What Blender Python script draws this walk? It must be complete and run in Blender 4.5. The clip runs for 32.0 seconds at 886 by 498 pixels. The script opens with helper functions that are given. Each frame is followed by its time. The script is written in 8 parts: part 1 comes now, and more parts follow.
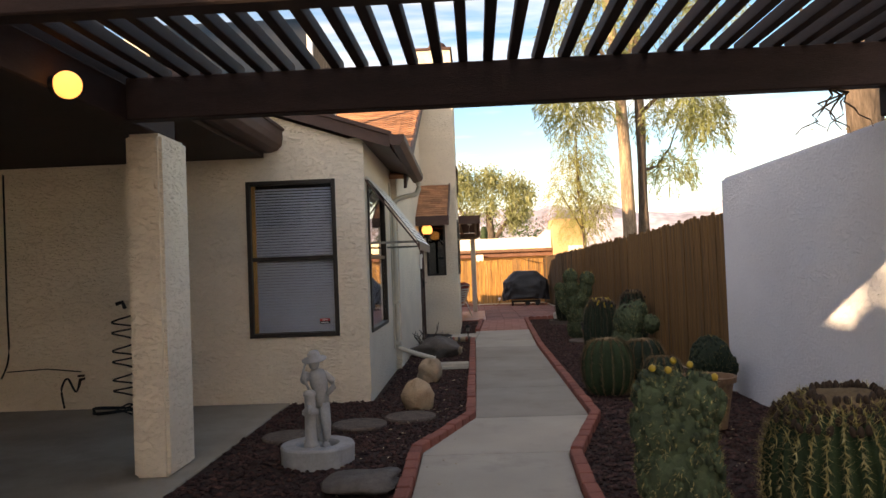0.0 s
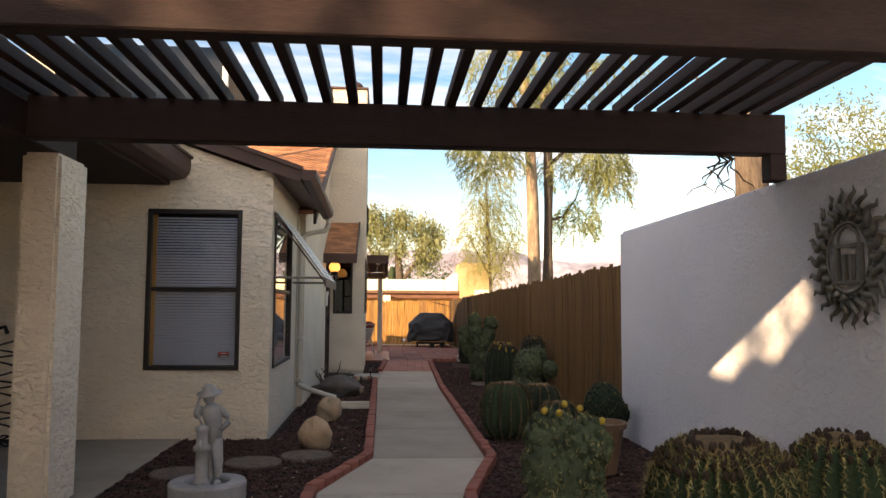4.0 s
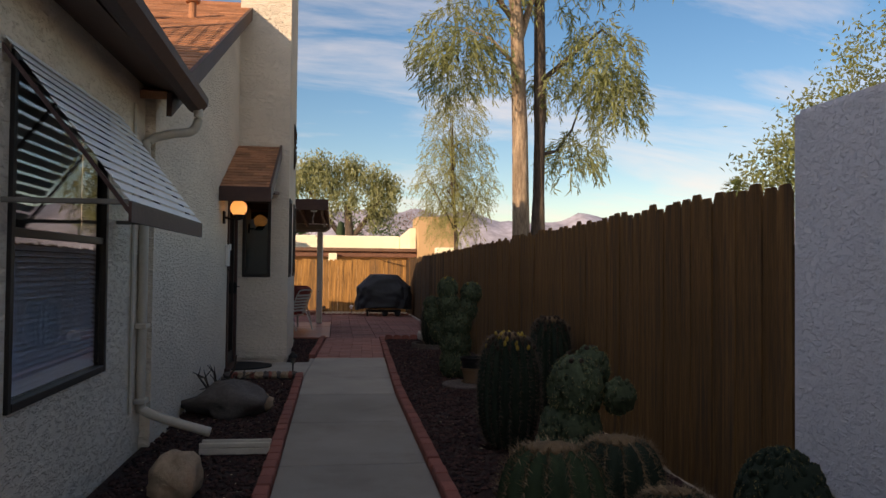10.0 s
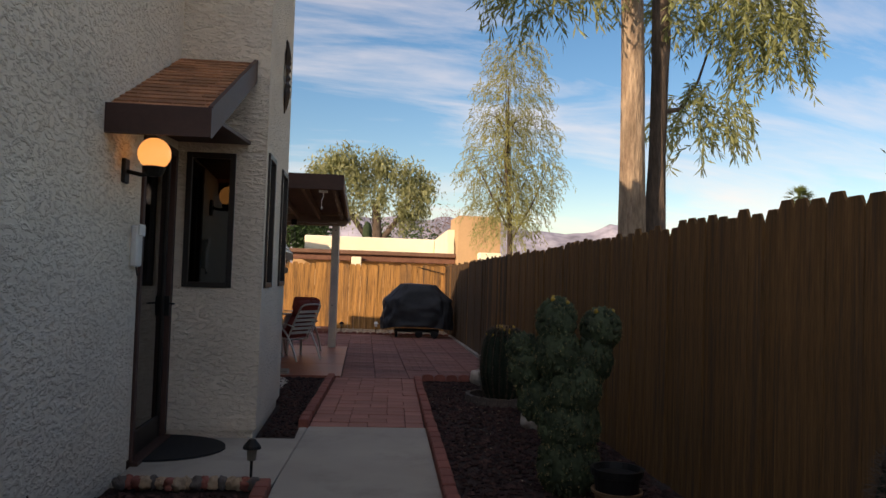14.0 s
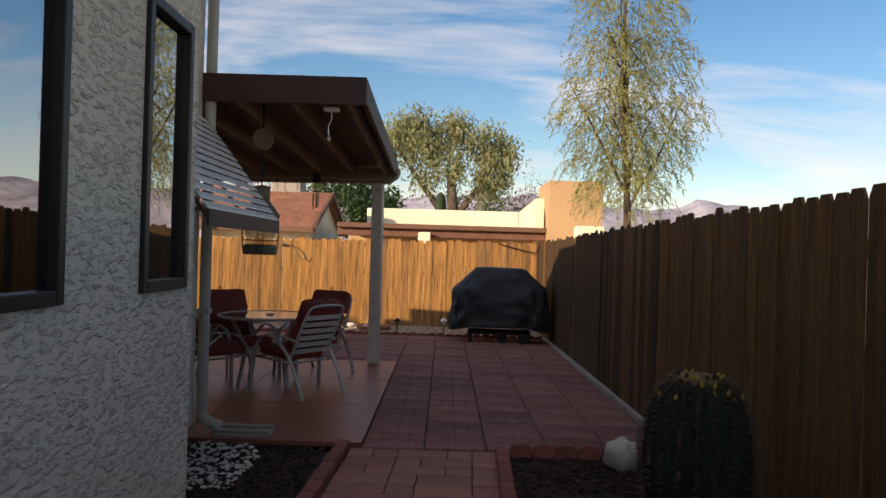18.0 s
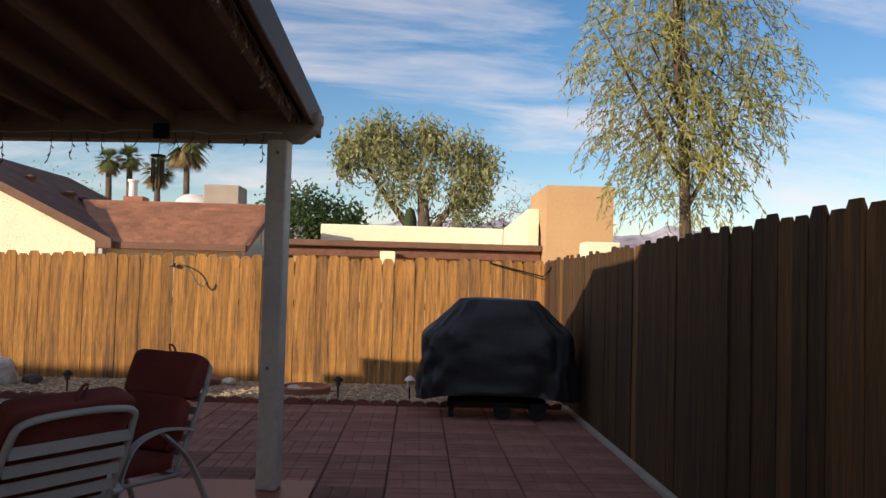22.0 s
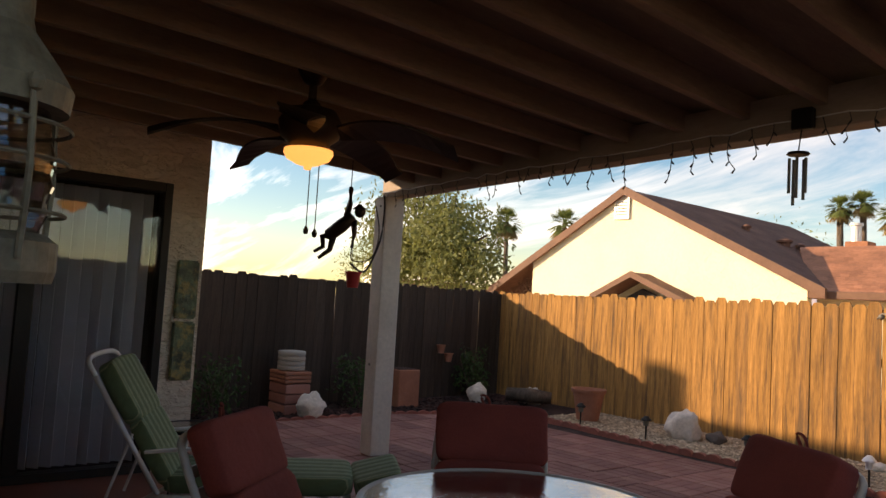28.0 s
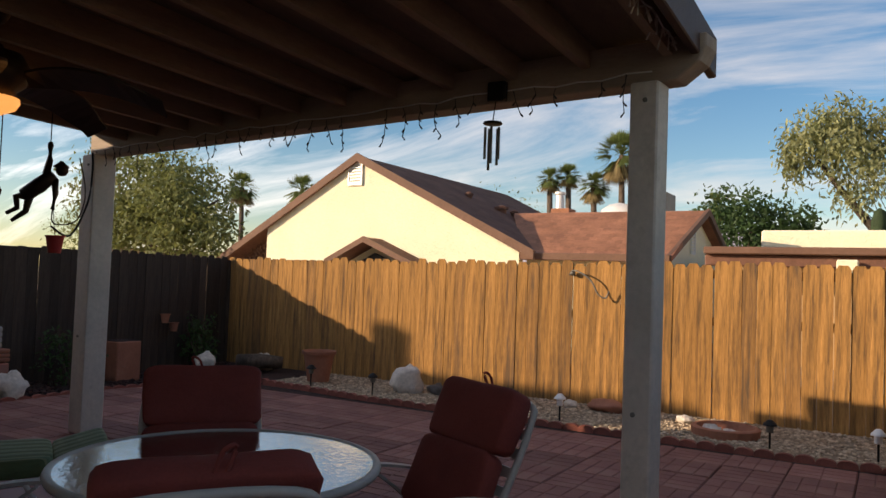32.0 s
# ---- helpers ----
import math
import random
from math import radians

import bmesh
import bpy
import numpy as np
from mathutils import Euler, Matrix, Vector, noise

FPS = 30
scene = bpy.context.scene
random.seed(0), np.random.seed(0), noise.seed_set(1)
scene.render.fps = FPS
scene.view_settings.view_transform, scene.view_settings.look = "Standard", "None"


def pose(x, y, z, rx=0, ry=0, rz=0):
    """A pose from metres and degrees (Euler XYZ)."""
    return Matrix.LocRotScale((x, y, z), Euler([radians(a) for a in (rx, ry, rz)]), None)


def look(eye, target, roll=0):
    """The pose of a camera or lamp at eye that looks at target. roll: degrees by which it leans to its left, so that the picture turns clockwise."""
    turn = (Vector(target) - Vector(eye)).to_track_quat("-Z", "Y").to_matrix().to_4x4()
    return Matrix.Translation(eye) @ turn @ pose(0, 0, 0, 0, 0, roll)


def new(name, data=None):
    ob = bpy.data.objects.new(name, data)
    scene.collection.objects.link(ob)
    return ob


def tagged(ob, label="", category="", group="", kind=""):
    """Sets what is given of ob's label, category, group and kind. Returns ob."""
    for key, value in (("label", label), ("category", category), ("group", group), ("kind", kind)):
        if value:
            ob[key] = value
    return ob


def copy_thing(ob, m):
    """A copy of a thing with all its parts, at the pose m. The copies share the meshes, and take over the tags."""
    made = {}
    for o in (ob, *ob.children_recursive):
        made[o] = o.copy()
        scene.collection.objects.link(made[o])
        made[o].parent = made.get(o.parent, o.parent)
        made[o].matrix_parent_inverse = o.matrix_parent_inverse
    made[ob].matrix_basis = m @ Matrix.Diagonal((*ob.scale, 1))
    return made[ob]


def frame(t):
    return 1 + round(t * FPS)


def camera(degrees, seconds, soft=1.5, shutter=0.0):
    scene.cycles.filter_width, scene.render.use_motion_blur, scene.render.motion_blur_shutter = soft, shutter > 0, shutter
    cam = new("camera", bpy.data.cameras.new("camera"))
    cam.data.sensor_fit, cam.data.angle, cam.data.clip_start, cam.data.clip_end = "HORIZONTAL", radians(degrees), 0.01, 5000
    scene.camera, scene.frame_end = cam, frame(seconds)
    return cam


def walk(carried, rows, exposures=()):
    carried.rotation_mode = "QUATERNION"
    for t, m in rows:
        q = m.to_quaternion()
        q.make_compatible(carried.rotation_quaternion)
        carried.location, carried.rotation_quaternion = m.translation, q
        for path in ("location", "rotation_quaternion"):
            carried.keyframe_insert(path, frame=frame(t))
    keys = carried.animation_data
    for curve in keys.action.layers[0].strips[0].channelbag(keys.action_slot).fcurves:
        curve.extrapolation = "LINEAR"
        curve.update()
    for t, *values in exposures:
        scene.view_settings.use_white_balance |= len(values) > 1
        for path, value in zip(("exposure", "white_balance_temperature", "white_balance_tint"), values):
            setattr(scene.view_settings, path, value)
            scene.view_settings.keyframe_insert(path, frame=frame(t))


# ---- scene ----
cam = camera(60.19, 32.0)
PATH = [
    (0, look((-0.751, -5.207, 1.379), (-0.835, -3.210, 1.430), -2.19)),
    (0.5, look((-0.721, -5.192, 1.379), (-0.808, -3.195, 1.444), -2.15)),
    (1, look((-0.742, -5.216, 1.381), (-0.931, -3.226, 1.449), -1.71)),
    (1.5, look((-0.749, -5.254, 1.389), (-1.019, -3.274, 1.463), -1.94)),
    (2, look((-0.737, -5.266, 1.394), (-0.999, -3.286, 1.501), -2.25)),
    (2.5, look((-0.707, -5.271, 1.381), (-0.874, -3.282, 1.513), -1.90)),
    (3, look((-0.697, -5.271, 1.377), (-0.717, -3.277, 1.535), -1.28)),
    (3.5, look((-0.710, -5.275, 1.375), (-0.609, -3.284, 1.532), -0.92)),
    (5.5, look((-0.785, -5.107, 1.359), (-0.565, -3.124, 1.493), 2.05)),
    (6, look((-0.698, -4.743, 1.370), (-0.539, -2.755, 1.524), 2.32)),
    (6.5, look((-0.683, -4.437, 1.342), (-0.549, -2.447, 1.492), 3.65)),
    (7, look((-0.744, -3.950, 1.362), (-0.612, -1.959, 1.500), 1.90)),
    (7.5, look((-0.669, -3.417, 1.346), (-0.514, -1.429, 1.498), 0.62)),
    (8, look((-0.622, -2.862, 1.340), (-0.461, -0.871, 1.438), 0.47)),
    (8.5, look((-0.542, -2.290, 1.355), (-0.330, -0.303, 1.439), 0.13)),
    (9, look((-0.464, -1.711, 1.373), (-0.250, 0.275, 1.471), 1.82)),
    (9.5, look((-0.474, -1.142, 1.396), (-0.249, 0.844, 1.453), 0.18)),
    (10, look((-0.426, -0.532, 1.400), (-0.149, 1.448, 1.449), 0.60)),
    (10.5, look((-0.455, 0.046, 1.393), (-0.168, 2.025, 1.442), 0.22)),
    (11, look((-0.429, 0.657, 1.374), (-0.156, 2.637, 1.444), 0.81)),
    (11.5, look((-0.439, 1.257, 1.373), (-0.174, 3.238, 1.452), 1.83)),
    (12, look((-0.444, 1.838, 1.378), (-0.203, 3.822, 1.454), 1.44)),
    (12.5, look((-0.434, 2.516, 1.383), (-0.229, 4.504, 1.463), 1.31)),
    (13, look((-0.430, 3.160, 1.393), (-0.238, 5.149, 1.474), 0.37)),
    (13.5, look((-0.356, 3.776, 1.407), (-0.138, 5.763, 1.482), 1.85)),
    (15.5, look((-0.126, 5.847, 1.358), (0.017, 7.841, 1.419), 1.26)),
    (16, look((-0.103, 6.492, 1.359), (0.011, 8.488, 1.415), 1.93)),
    (16.5, look((-0.052, 7.132, 1.366), (-0.018, 9.132, 1.413), 2.02)),
    (17, look((0.005, 7.813, 1.379), (-0.037, 9.812, 1.405), 3.28)),
    (17.5, look((-0.014, 8.475, 1.422), (-0.056, 10.475, 1.425), 1.65)),
    (18, look((0.041, 9.101, 1.436), (0.035, 11.101, 1.441), 1.70)),
    (18.5, look((0.036, 9.717, 1.431), (0.075, 11.716, 1.451), 1.19)),
    (19, look((0.103, 10.312, 1.431), (0.149, 12.312, 1.455), 1.76)),
    (19.5, look((0.096, 10.921, 1.414), (0.047, 12.920, 1.464), 1.40)),
    (20, look((0.096, 11.501, 1.401), (-0.016, 13.497, 1.452), 0.91)),
    (20.5, look((0.083, 12.075, 1.387), (0.003, 14.073, 1.445), 1.66)),
    (21, look((0.101, 12.554, 1.405), (0.117, 14.553, 1.454), 0.97)),
    (21.5, look((0.130, 13.133, 1.408), (0.170, 15.132, 1.469), 2.02)),
    (22, look((0.104, 13.659, 1.387), (0.169, 15.656, 1.463), 1.52)),
    (22.5, look((0.154, 14.098, 1.374), (0.227, 16.094, 1.471), 2.34)),
    (23, look((0.144, 14.467, 1.353), (0.198, 16.463, 1.468), 2.43)),
    (23.5, look((0.139, 14.731, 1.371), (0.125, 16.728, 1.491), 0.75)),
    (24, look((0.187, 14.926, 1.378), (0.103, 16.917, 1.547), 1.00)),
    (24.5, look((0.192, 14.985, 1.385), (0.114, 16.974, 1.573), 0.59)),
    (26.5, look((0.076, 14.982, 1.356), (-0.581, 16.865, 1.501), 1.22)),
    (27, look((-0.008, 15.112, 1.372), (-1.020, 16.831, 1.522), 1.88)),
    (27.5, look((0.004, 15.229, 1.380), (-1.349, 16.695, 1.525), 3.29)),
    (28, look((0.009, 15.243, 1.373), (-1.520, 16.525, 1.507), 3.41)),
    (28.5, look((0.018, 15.222, 1.365), (-1.588, 16.408, 1.471), 3.01)),
    (29, look((0.011, 15.230, 1.364), (-1.586, 16.431, 1.445), 2.75)),
    (29.5, look((0.012, 15.246, 1.363), (-1.511, 16.541, 1.443), 3.19)),
    (30, look((0.021, 15.257, 1.364), (-1.408, 16.653, 1.444), 3.58)),
    (30.5, look((0.044, 15.254, 1.359), (-1.323, 16.712, 1.432), 3.29)),
    (31, look((0.070, 15.249, 1.362), (-1.241, 16.757, 1.433), 2.91)),
    (31.5, look((0.106, 15.251, 1.364), (-1.098, 16.846, 1.439), 2.76)),
    (32, look((0.136, 15.271, 1.341), (-0.879, 16.992, 1.421), 2.07)),
]
EXPO = [(0, 1.38, 9300, 22), (3.5, 1.33, 9300, 22), (6.3, 1.24, 9800, 23), (8.3, 0.24, 8000, 22), (10, 0.2, 7850, 22), (13, 0.25, 7700, 22), (17, 0.3, 7500, 21), (21, 0.18, 7200, 20), (24, 0.25, 7000, 20), (26.5, 0.3, 7100, 18), (27.1, 0.30, 7400, 18), (28, 0.75, 8500, 22), (30, 0.87, 8500, 22), (31, 0.75, 8200, 21), (32, 0.25, 7400, 18)]
walk(cam, PATH, EXPO)

# ---- light ----
SUN_AZ, SUN_EL = radians(49.0), radians(17.8)
SUN_WAY = Vector((math.sin(SUN_AZ) * math.cos(SUN_EL), math.cos(SUN_AZ) * math.cos(SUN_EL), -math.sin(SUN_EL)))
sun = new("sun", bpy.data.lights.new("sun", "SUN"))
sun.data.energy, sun.data.angle, sun.data.color = 4.8, radians(0.5), (1.0, 0.86, 0.66)
sun.matrix_world = look(-SUN_WAY * 60, (0, 0, 0))

world = bpy.data.worlds.new("sky")
scene.world = world
world.use_nodes = True
wn, wl = world.node_tree.nodes, world.node_tree.links
wn.clear()
w_out = wn.new("ShaderNodeOutputWorld")
w_bg = wn.new("ShaderNodeBackground")
w_sky = wn.new("ShaderNodeTexSky")
w_sky.sky_type = "NISHITA"
w_sky.sun_disc = False
w_sky.sun_elevation = SUN_EL
w_sky.sun_rotation = math.pi + SUN_AZ
w_sky.air_density, w_sky.dust_density, w_sky.ozone_density = 1.0, 0.3, 2.2
w_bg.inputs["Strength"].default_value = 0.125
w_tc = wn.new("ShaderNodeTexCoord")
w_sep = wn.new("ShaderNodeSeparateXYZ")
w_add = wn.new("ShaderNodeMath")
w_add.operation = "ADD"
w_add.inputs[1].default_value = 0.30
w_dx = wn.new("ShaderNodeMath")
w_dx.operation = "DIVIDE"
w_dy = wn.new("ShaderNodeMath")
w_dy.operation = "DIVIDE"
w_com = wn.new("ShaderNodeCombineXYZ")
w_map = wn.new("ShaderNodeMapping")
w_map.inputs["Rotation"].default_value = (0, 0, radians(8))
w_map.inputs["Scale"].default_value = (0.8, 2.4, 1.0)
w_noise = wn.new("ShaderNodeTexNoise")
w_noise.inputs["Scale"].default_value = 1.5
w_noise.inputs["Detail"].default_value = 9
w_noise.inputs["Roughness"].default_value = 0.6
w_noise.inputs["Distortion"].default_value = 0.5
w_ramp = wn.new("ShaderNodeValToRGB")
w_ramp.color_ramp.elements[0].position, w_ramp.color_ramp.elements[0].color = 0.46, (0, 0, 0, 1)
w_ramp.color_ramp.elements[1].position, w_ramp.color_ramp.elements[1].color = 0.78, (0.8, 0.8, 0.8, 1)
w_mix = wn.new("ShaderNodeMixRGB")
w_dot = wn.new("ShaderNodeVectorMath")
w_dot.operation = "DOT_PRODUCT"
w_dot.inputs[1].default_value = -SUN_WAY
w_glow = wn.new("ShaderNodeMapRange")
w_glow.interpolation_type = "SMOOTHSTEP"
w_glow.inputs["From Min"].default_value, w_glow.inputs["From Max"].default_value = -0.35, 1.0
w_glow.inputs["To Min"].default_value, w_glow.inputs["To Max"].default_value = 0.72, 2.6
w_cloud = wn.new("ShaderNodeVectorMath")
w_cloud.operation = "SCALE"
w_cloud.inputs[0].default_value = (9.2, 9.1, 9.1)
wl.new(w_tc.outputs["Generated"], w_dot.inputs[0])
wl.new(w_dot.outputs["Value"], w_glow.inputs["Value"])
wl.new(w_glow.outputs[0], w_cloud.inputs["Scale"])
wl.new(w_cloud.outputs[0], w_mix.inputs[2])
w_sat = wn.new("ShaderNodeHueSaturation")
w_sat.inputs["Saturation"].default_value = 1.3
w_sat.inputs["Value"].default_value = 1.0
wl.new(w_tc.outputs["Generated"], w_sep.inputs[0])
wl.new(w_sep.outputs["Z"], w_add.inputs[0])
wl.new(w_sep.outputs["X"], w_dx.inputs[0])
wl.new(w_add.outputs[0], w_dx.inputs[1])
wl.new(w_sep.outputs["Y"], w_dy.inputs[0])
wl.new(w_add.outputs[0], w_dy.inputs[1])
wl.new(w_dx.outputs[0], w_com.inputs[0])
wl.new(w_dy.outputs[0], w_com.inputs[1])
wl.new(w_com.outputs[0], w_map.inputs[0])
wl.new(w_map.outputs[0], w_noise.inputs["Vector"])
wl.new(w_noise.outputs["Fac"], w_ramp.inputs[0])
wl.new(w_ramp.outputs[0], w_mix.inputs[0])
wl.new(w_sky.outputs[0], w_sat.inputs["Color"])
wl.new(w_sat.outputs[0], w_mix.inputs[1])
wl.new(w_mix.outputs[0], w_bg.inputs["Color"])
wl.new(w_bg.outputs[0], w_out.inputs["Surface"])


# ---- materials ----
def material(name, color, rough=0.8, metal=0.0, vary=0.15, scale=3.0, grain=0.0, grain_scale=60.0, bump=0.0, bump_scale=40.0,
             per_object=0.0, stretch=(1, 1, 1), dirt=None, bump_kind="noise", island=0.0, emit=None, alpha_glass=False, spec=0.3, sheen=0.0):
    """Base colour with two scales of variation, optional bump relief and a change from piece to piece."""
    m = bpy.data.materials.new(name)
    m.use_nodes = True
    n, l = m.node_tree.nodes, m.node_tree.links
    b = n["Principled BSDF"]
    b.inputs["Roughness"].default_value = rough
    b.inputs["Metallic"].default_value = metal
    b.inputs["Specular IOR Level"].default_value = spec
    tc = n.new("ShaderNodeTexCoord")
    mp = n.new("ShaderNodeMapping")
    mp.inputs["Scale"].default_value = stretch
    l.new(tc.outputs["Object"], mp.inputs["Vector"])
    big = n.new("ShaderNodeTexNoise")
    big.inputs["Scale"].default_value = scale
    big.inputs["Detail"].default_value = 5
    l.new(mp.outputs[0], big.inputs["Vector"])
    val = n.new("ShaderNodeMapRange")
    val.inputs["From Min"].default_value, val.inputs["From Max"].default_value = 0.3, 0.7
    val.inputs["To Min"].default_value, val.inputs["To Max"].default_value = 1 - vary, 1 + vary
    l.new(big.outputs["Fac"], val.inputs["Value"])
    last = val.outputs[0]

    def times(a, c):
        q = n.new("ShaderNodeMath")
        q.operation = "MULTIPLY"
        l.new(a, q.inputs[0])
        l.new(c, q.inputs[1])
        return q.outputs[0]

    if grain:
        fine = n.new("ShaderNodeTexNoise")
        fine.inputs["Scale"].default_value = grain_scale
        fine.inputs["Detail"].default_value = 6
        fine.inputs["Roughness"].default_value = 0.65
        l.new(mp.outputs[0], fine.inputs["Vector"])
        r = n.new("ShaderNodeMapRange")
        r.inputs["From Min"].default_value, r.inputs["From Max"].default_value = 0.3, 0.7
        r.inputs["To Min"].default_value, r.inputs["To Max"].default_value = 1 - grain, 1 + grain
        l.new(fine.outputs["Fac"], r.inputs["Value"])
        last = times(last, r.outputs[0])
    if per_object:
        oi = n.new("ShaderNodeObjectInfo")
        r = n.new("ShaderNodeMapRange")
        r.inputs["To Min"].default_value, r.inputs["To Max"].default_value = 1 - per_object, 1 + per_object
        l.new(oi.outputs["Random"], r.inputs["Value"])
        last = times(last, r.outputs[0])
    if island:
        gi = n.new("ShaderNodeNewGeometry")
        r = n.new("ShaderNodeMapRange")
        r.inputs["To Min"].default_value, r.inputs["To Max"].default_value = 1 - island, 1 + island
        l.new(gi.outputs["Random Per Island"], r.inputs["Value"])
        last = times(last, r.outputs[0])
    hue = n.new("ShaderNodeHueSaturation")
    hue.inputs["Color"].default_value = (*color, 1)
    l.new(last, hue.inputs["Value"])
    col = hue.outputs[0]
    if dirt:
        dn = n.new("ShaderNodeTexNoise")
        dn.inputs["Scale"].default_value = dirt[1]
        dn.inputs["Detail"].default_value = 7
        dn.inputs["Roughness"].default_value = 0.7
        l.new(mp.outputs[0], dn.inputs["Vector"])
        if len(dirt) > 4:
            oi2 = n.new("ShaderNodeObjectInfo")
            ad = n.new("ShaderNodeVectorMath")
            ad.operation = "ADD"
            l.new(mp.outputs[0], ad.inputs[0])
            sc = n.new("ShaderNodeMath")
            sc.operation = "MULTIPLY"
            sc.inputs[1].default_value = 40
            l.new(oi2.outputs["Random"], sc.inputs[0])
            l.new(sc.outputs[0], ad.inputs[1])
            l.new(ad.outputs[0], dn.inputs["Vector"])
        rr = n.new("ShaderNodeMapRange")
        rr.inputs["From Min"].default_value, rr.inputs["From Max"].default_value = dirt[2], dirt[3]
        l.new(dn.outputs["Fac"], rr.inputs["Value"])
        mx = n.new("ShaderNodeMixRGB")
        mx.inputs[2].default_value = (*dirt[0], 1)
        l.new(rr.outputs[0], mx.inputs[0])
        l.new(col, mx.inputs[1])
        col = mx.outputs[0]
    l.new(col, b.inputs["Base Color"])
    if bump:
        if bump_kind == "voronoi":
            t = n.new("ShaderNodeTexVoronoi")
            t.inputs["Scale"].default_value = bump_scale
            h = t.outputs["Distance"]
        elif bump_kind == "stucco":
            t = n.new("ShaderNodeTexNoise")
            t.inputs["Scale"].default_value = bump_scale
            t.inputs["Detail"].default_value = 6
            t.inputs["Roughness"].default_value = 0.6
            t.inputs["Distortion"].default_value = 0.5
            mu = n.new("ShaderNodeMath")
            mu.operation = "MULTIPLY"
            mu.inputs[1].default_value = 3.4
            l.new(t.outputs["Fac"], mu.inputs[0])
            fra = n.new("ShaderNodeMath")
            fra.operation = "FRACT"
            l.new(mu.outputs[0], fra.inputs[0])
            # a slow rise and a short ragged fall, like trowelled skips
            rp = n.new("ShaderNodeValToRGB")
            for k, (at, v) in enumerate(((0.0, 0.0), (0.80, 0.75), (0.90, 0.85), (1.0, 0.0))):
                el = rp.color_ramp.elements[k] if k < 2 else rp.color_ramp.elements.new(at)
                el.position, el.color = at, (v, v, v, 1)
            l.new(fra.outputs[0], rp.inputs[0])
            t2 = n.new("ShaderNodeTexNoise")
            t2.inputs["Scale"].default_value = bump_scale * 1.4
            t2.inputs["Detail"].default_value = 2
            l.new(mp.outputs[0], t2.inputs["Vector"])
            mk = n.new("ShaderNodeMapRange")
            mk.interpolation_type = "SMOOTHSTEP"
            mk.inputs["From Min"].default_value, mk.inputs["From Max"].default_value = 0.43, 0.58
            l.new(t2.outputs["Fac"], mk.inputs["Value"])
            mq = n.new("ShaderNodeMath")
            mq.operation = "MULTIPLY"
            l.new(rp.outputs[0], mq.inputs[0])
            l.new(mk.outputs[0], mq.inputs[1])
            h = mq.outputs[0]
        else:
            t = n.new("ShaderNodeTexNoise")
            t.inputs["Scale"].default_value = bump_scale
            t.inputs["Detail"].default_value = 8
            t.inputs["Roughness"].default_value = 0.65
            h = t.outputs["Fac"]
        l.new(mp.outputs[0], t.inputs["Vector"])
        bp = n.new("ShaderNodeBump")
        bp.inputs["Strength"].default_value = 1.0
        bp.inputs["Distance"].default_value = bump
        l.new(h, bp.inputs["Height"])
        l.new(bp.outputs[0], b.inputs["Normal"])
    if emit:
        b.inputs["Emission Color"].default_value = (*emit[0], 1)
        b.inputs["Emission Strength"].default_value = emit[1]
    return m


def glass_material(name, tint=(1, 1, 1), rough=0.02, mirror=0.12, ripple=0.0):
    m = bpy.data.materials.new(name)
    m.use_nodes = True
    n, l = m.node_tree.nodes, m.node_tree.links
    n.remove(n["Principled BSDF"])
    tr = n.new("ShaderNodeBsdfTransparent")
    tr.inputs[0].default_value = (*tint, 1)
    gl = n.new("ShaderNodeBsdfGlossy")
    gl.inputs["Roughness"].default_value = rough
    lw = n.new("ShaderNodeLayerWeight")
    lw.inputs["Blend"].default_value = 0.5
    fr = n.new("ShaderNodeMath")
    fr.operation = "POWER"
    fr.inputs[1].default_value = 4.5
    l.new(lw.outputs["Facing"], fr.inputs[0])
    ad = n.new("ShaderNodeMath")
    ad.operation = "ADD"
    ad.inputs[1].default_value = mirror
    ad.use_clamp = True
    if ripple:
        tc = n.new("ShaderNodeTexCoord")
        nz = n.new("ShaderNodeTexNoise")
        nz.inputs["Scale"].default_value = 60
        bp = n.new("ShaderNodeBump")
        bp.inputs["Strength"].default_value = 0.5
        bp.inputs["Distance"].default_value = ripple
        l.new(tc.outputs["Object"], nz.inputs["Vector"])
        l.new(nz.outputs["Fac"], bp.inputs["Height"])
        l.new(bp.outputs[0], gl.inputs["Normal"])
    mx = n.new("ShaderNodeMixShader")
    l.new(fr.outputs[0], ad.inputs[0])
    l.new(ad.outputs[0], mx.inputs[0])
    l.new(tr.outputs[0], mx.inputs[1])
    l.new(gl.outputs[0], mx.inputs[2])
    l.new(mx.outputs[0], n["Material Output"].inputs["Surface"])
    return m


M_STUCCO = material("cream_stucco", (0.76, 0.655, 0.52), 0.92, vary=0.07, scale=1.1, grain=0.05, grain_scale=45, bump=0.012, bump_scale=12, bump_kind="stucco", spec=0.15, stretch=(1, 1, 2.2))
M_STUCCO_WHITE = material("white_stucco", (0.70, 0.69, 0.70), 0.92, vary=0.06, scale=0.9, grain=0.04, grain_scale=60, bump=0.006, bump_scale=22, bump_kind="stucco", spec=0.15, stretch=(1, 1, 1.5))
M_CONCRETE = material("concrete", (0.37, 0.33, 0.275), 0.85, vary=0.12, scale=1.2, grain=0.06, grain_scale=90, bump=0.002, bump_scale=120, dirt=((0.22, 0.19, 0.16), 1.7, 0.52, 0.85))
# Kept pale so the unseen driveway reflects more light.
M_BOUNCE_CONCRETE = material("light_bounce_concrete", (0.52, 0.48, 0.42), 0.85, vary=0.1, scale=0.6, grain=0.06, grain_scale=40, bump=0.002, bump_scale=90)
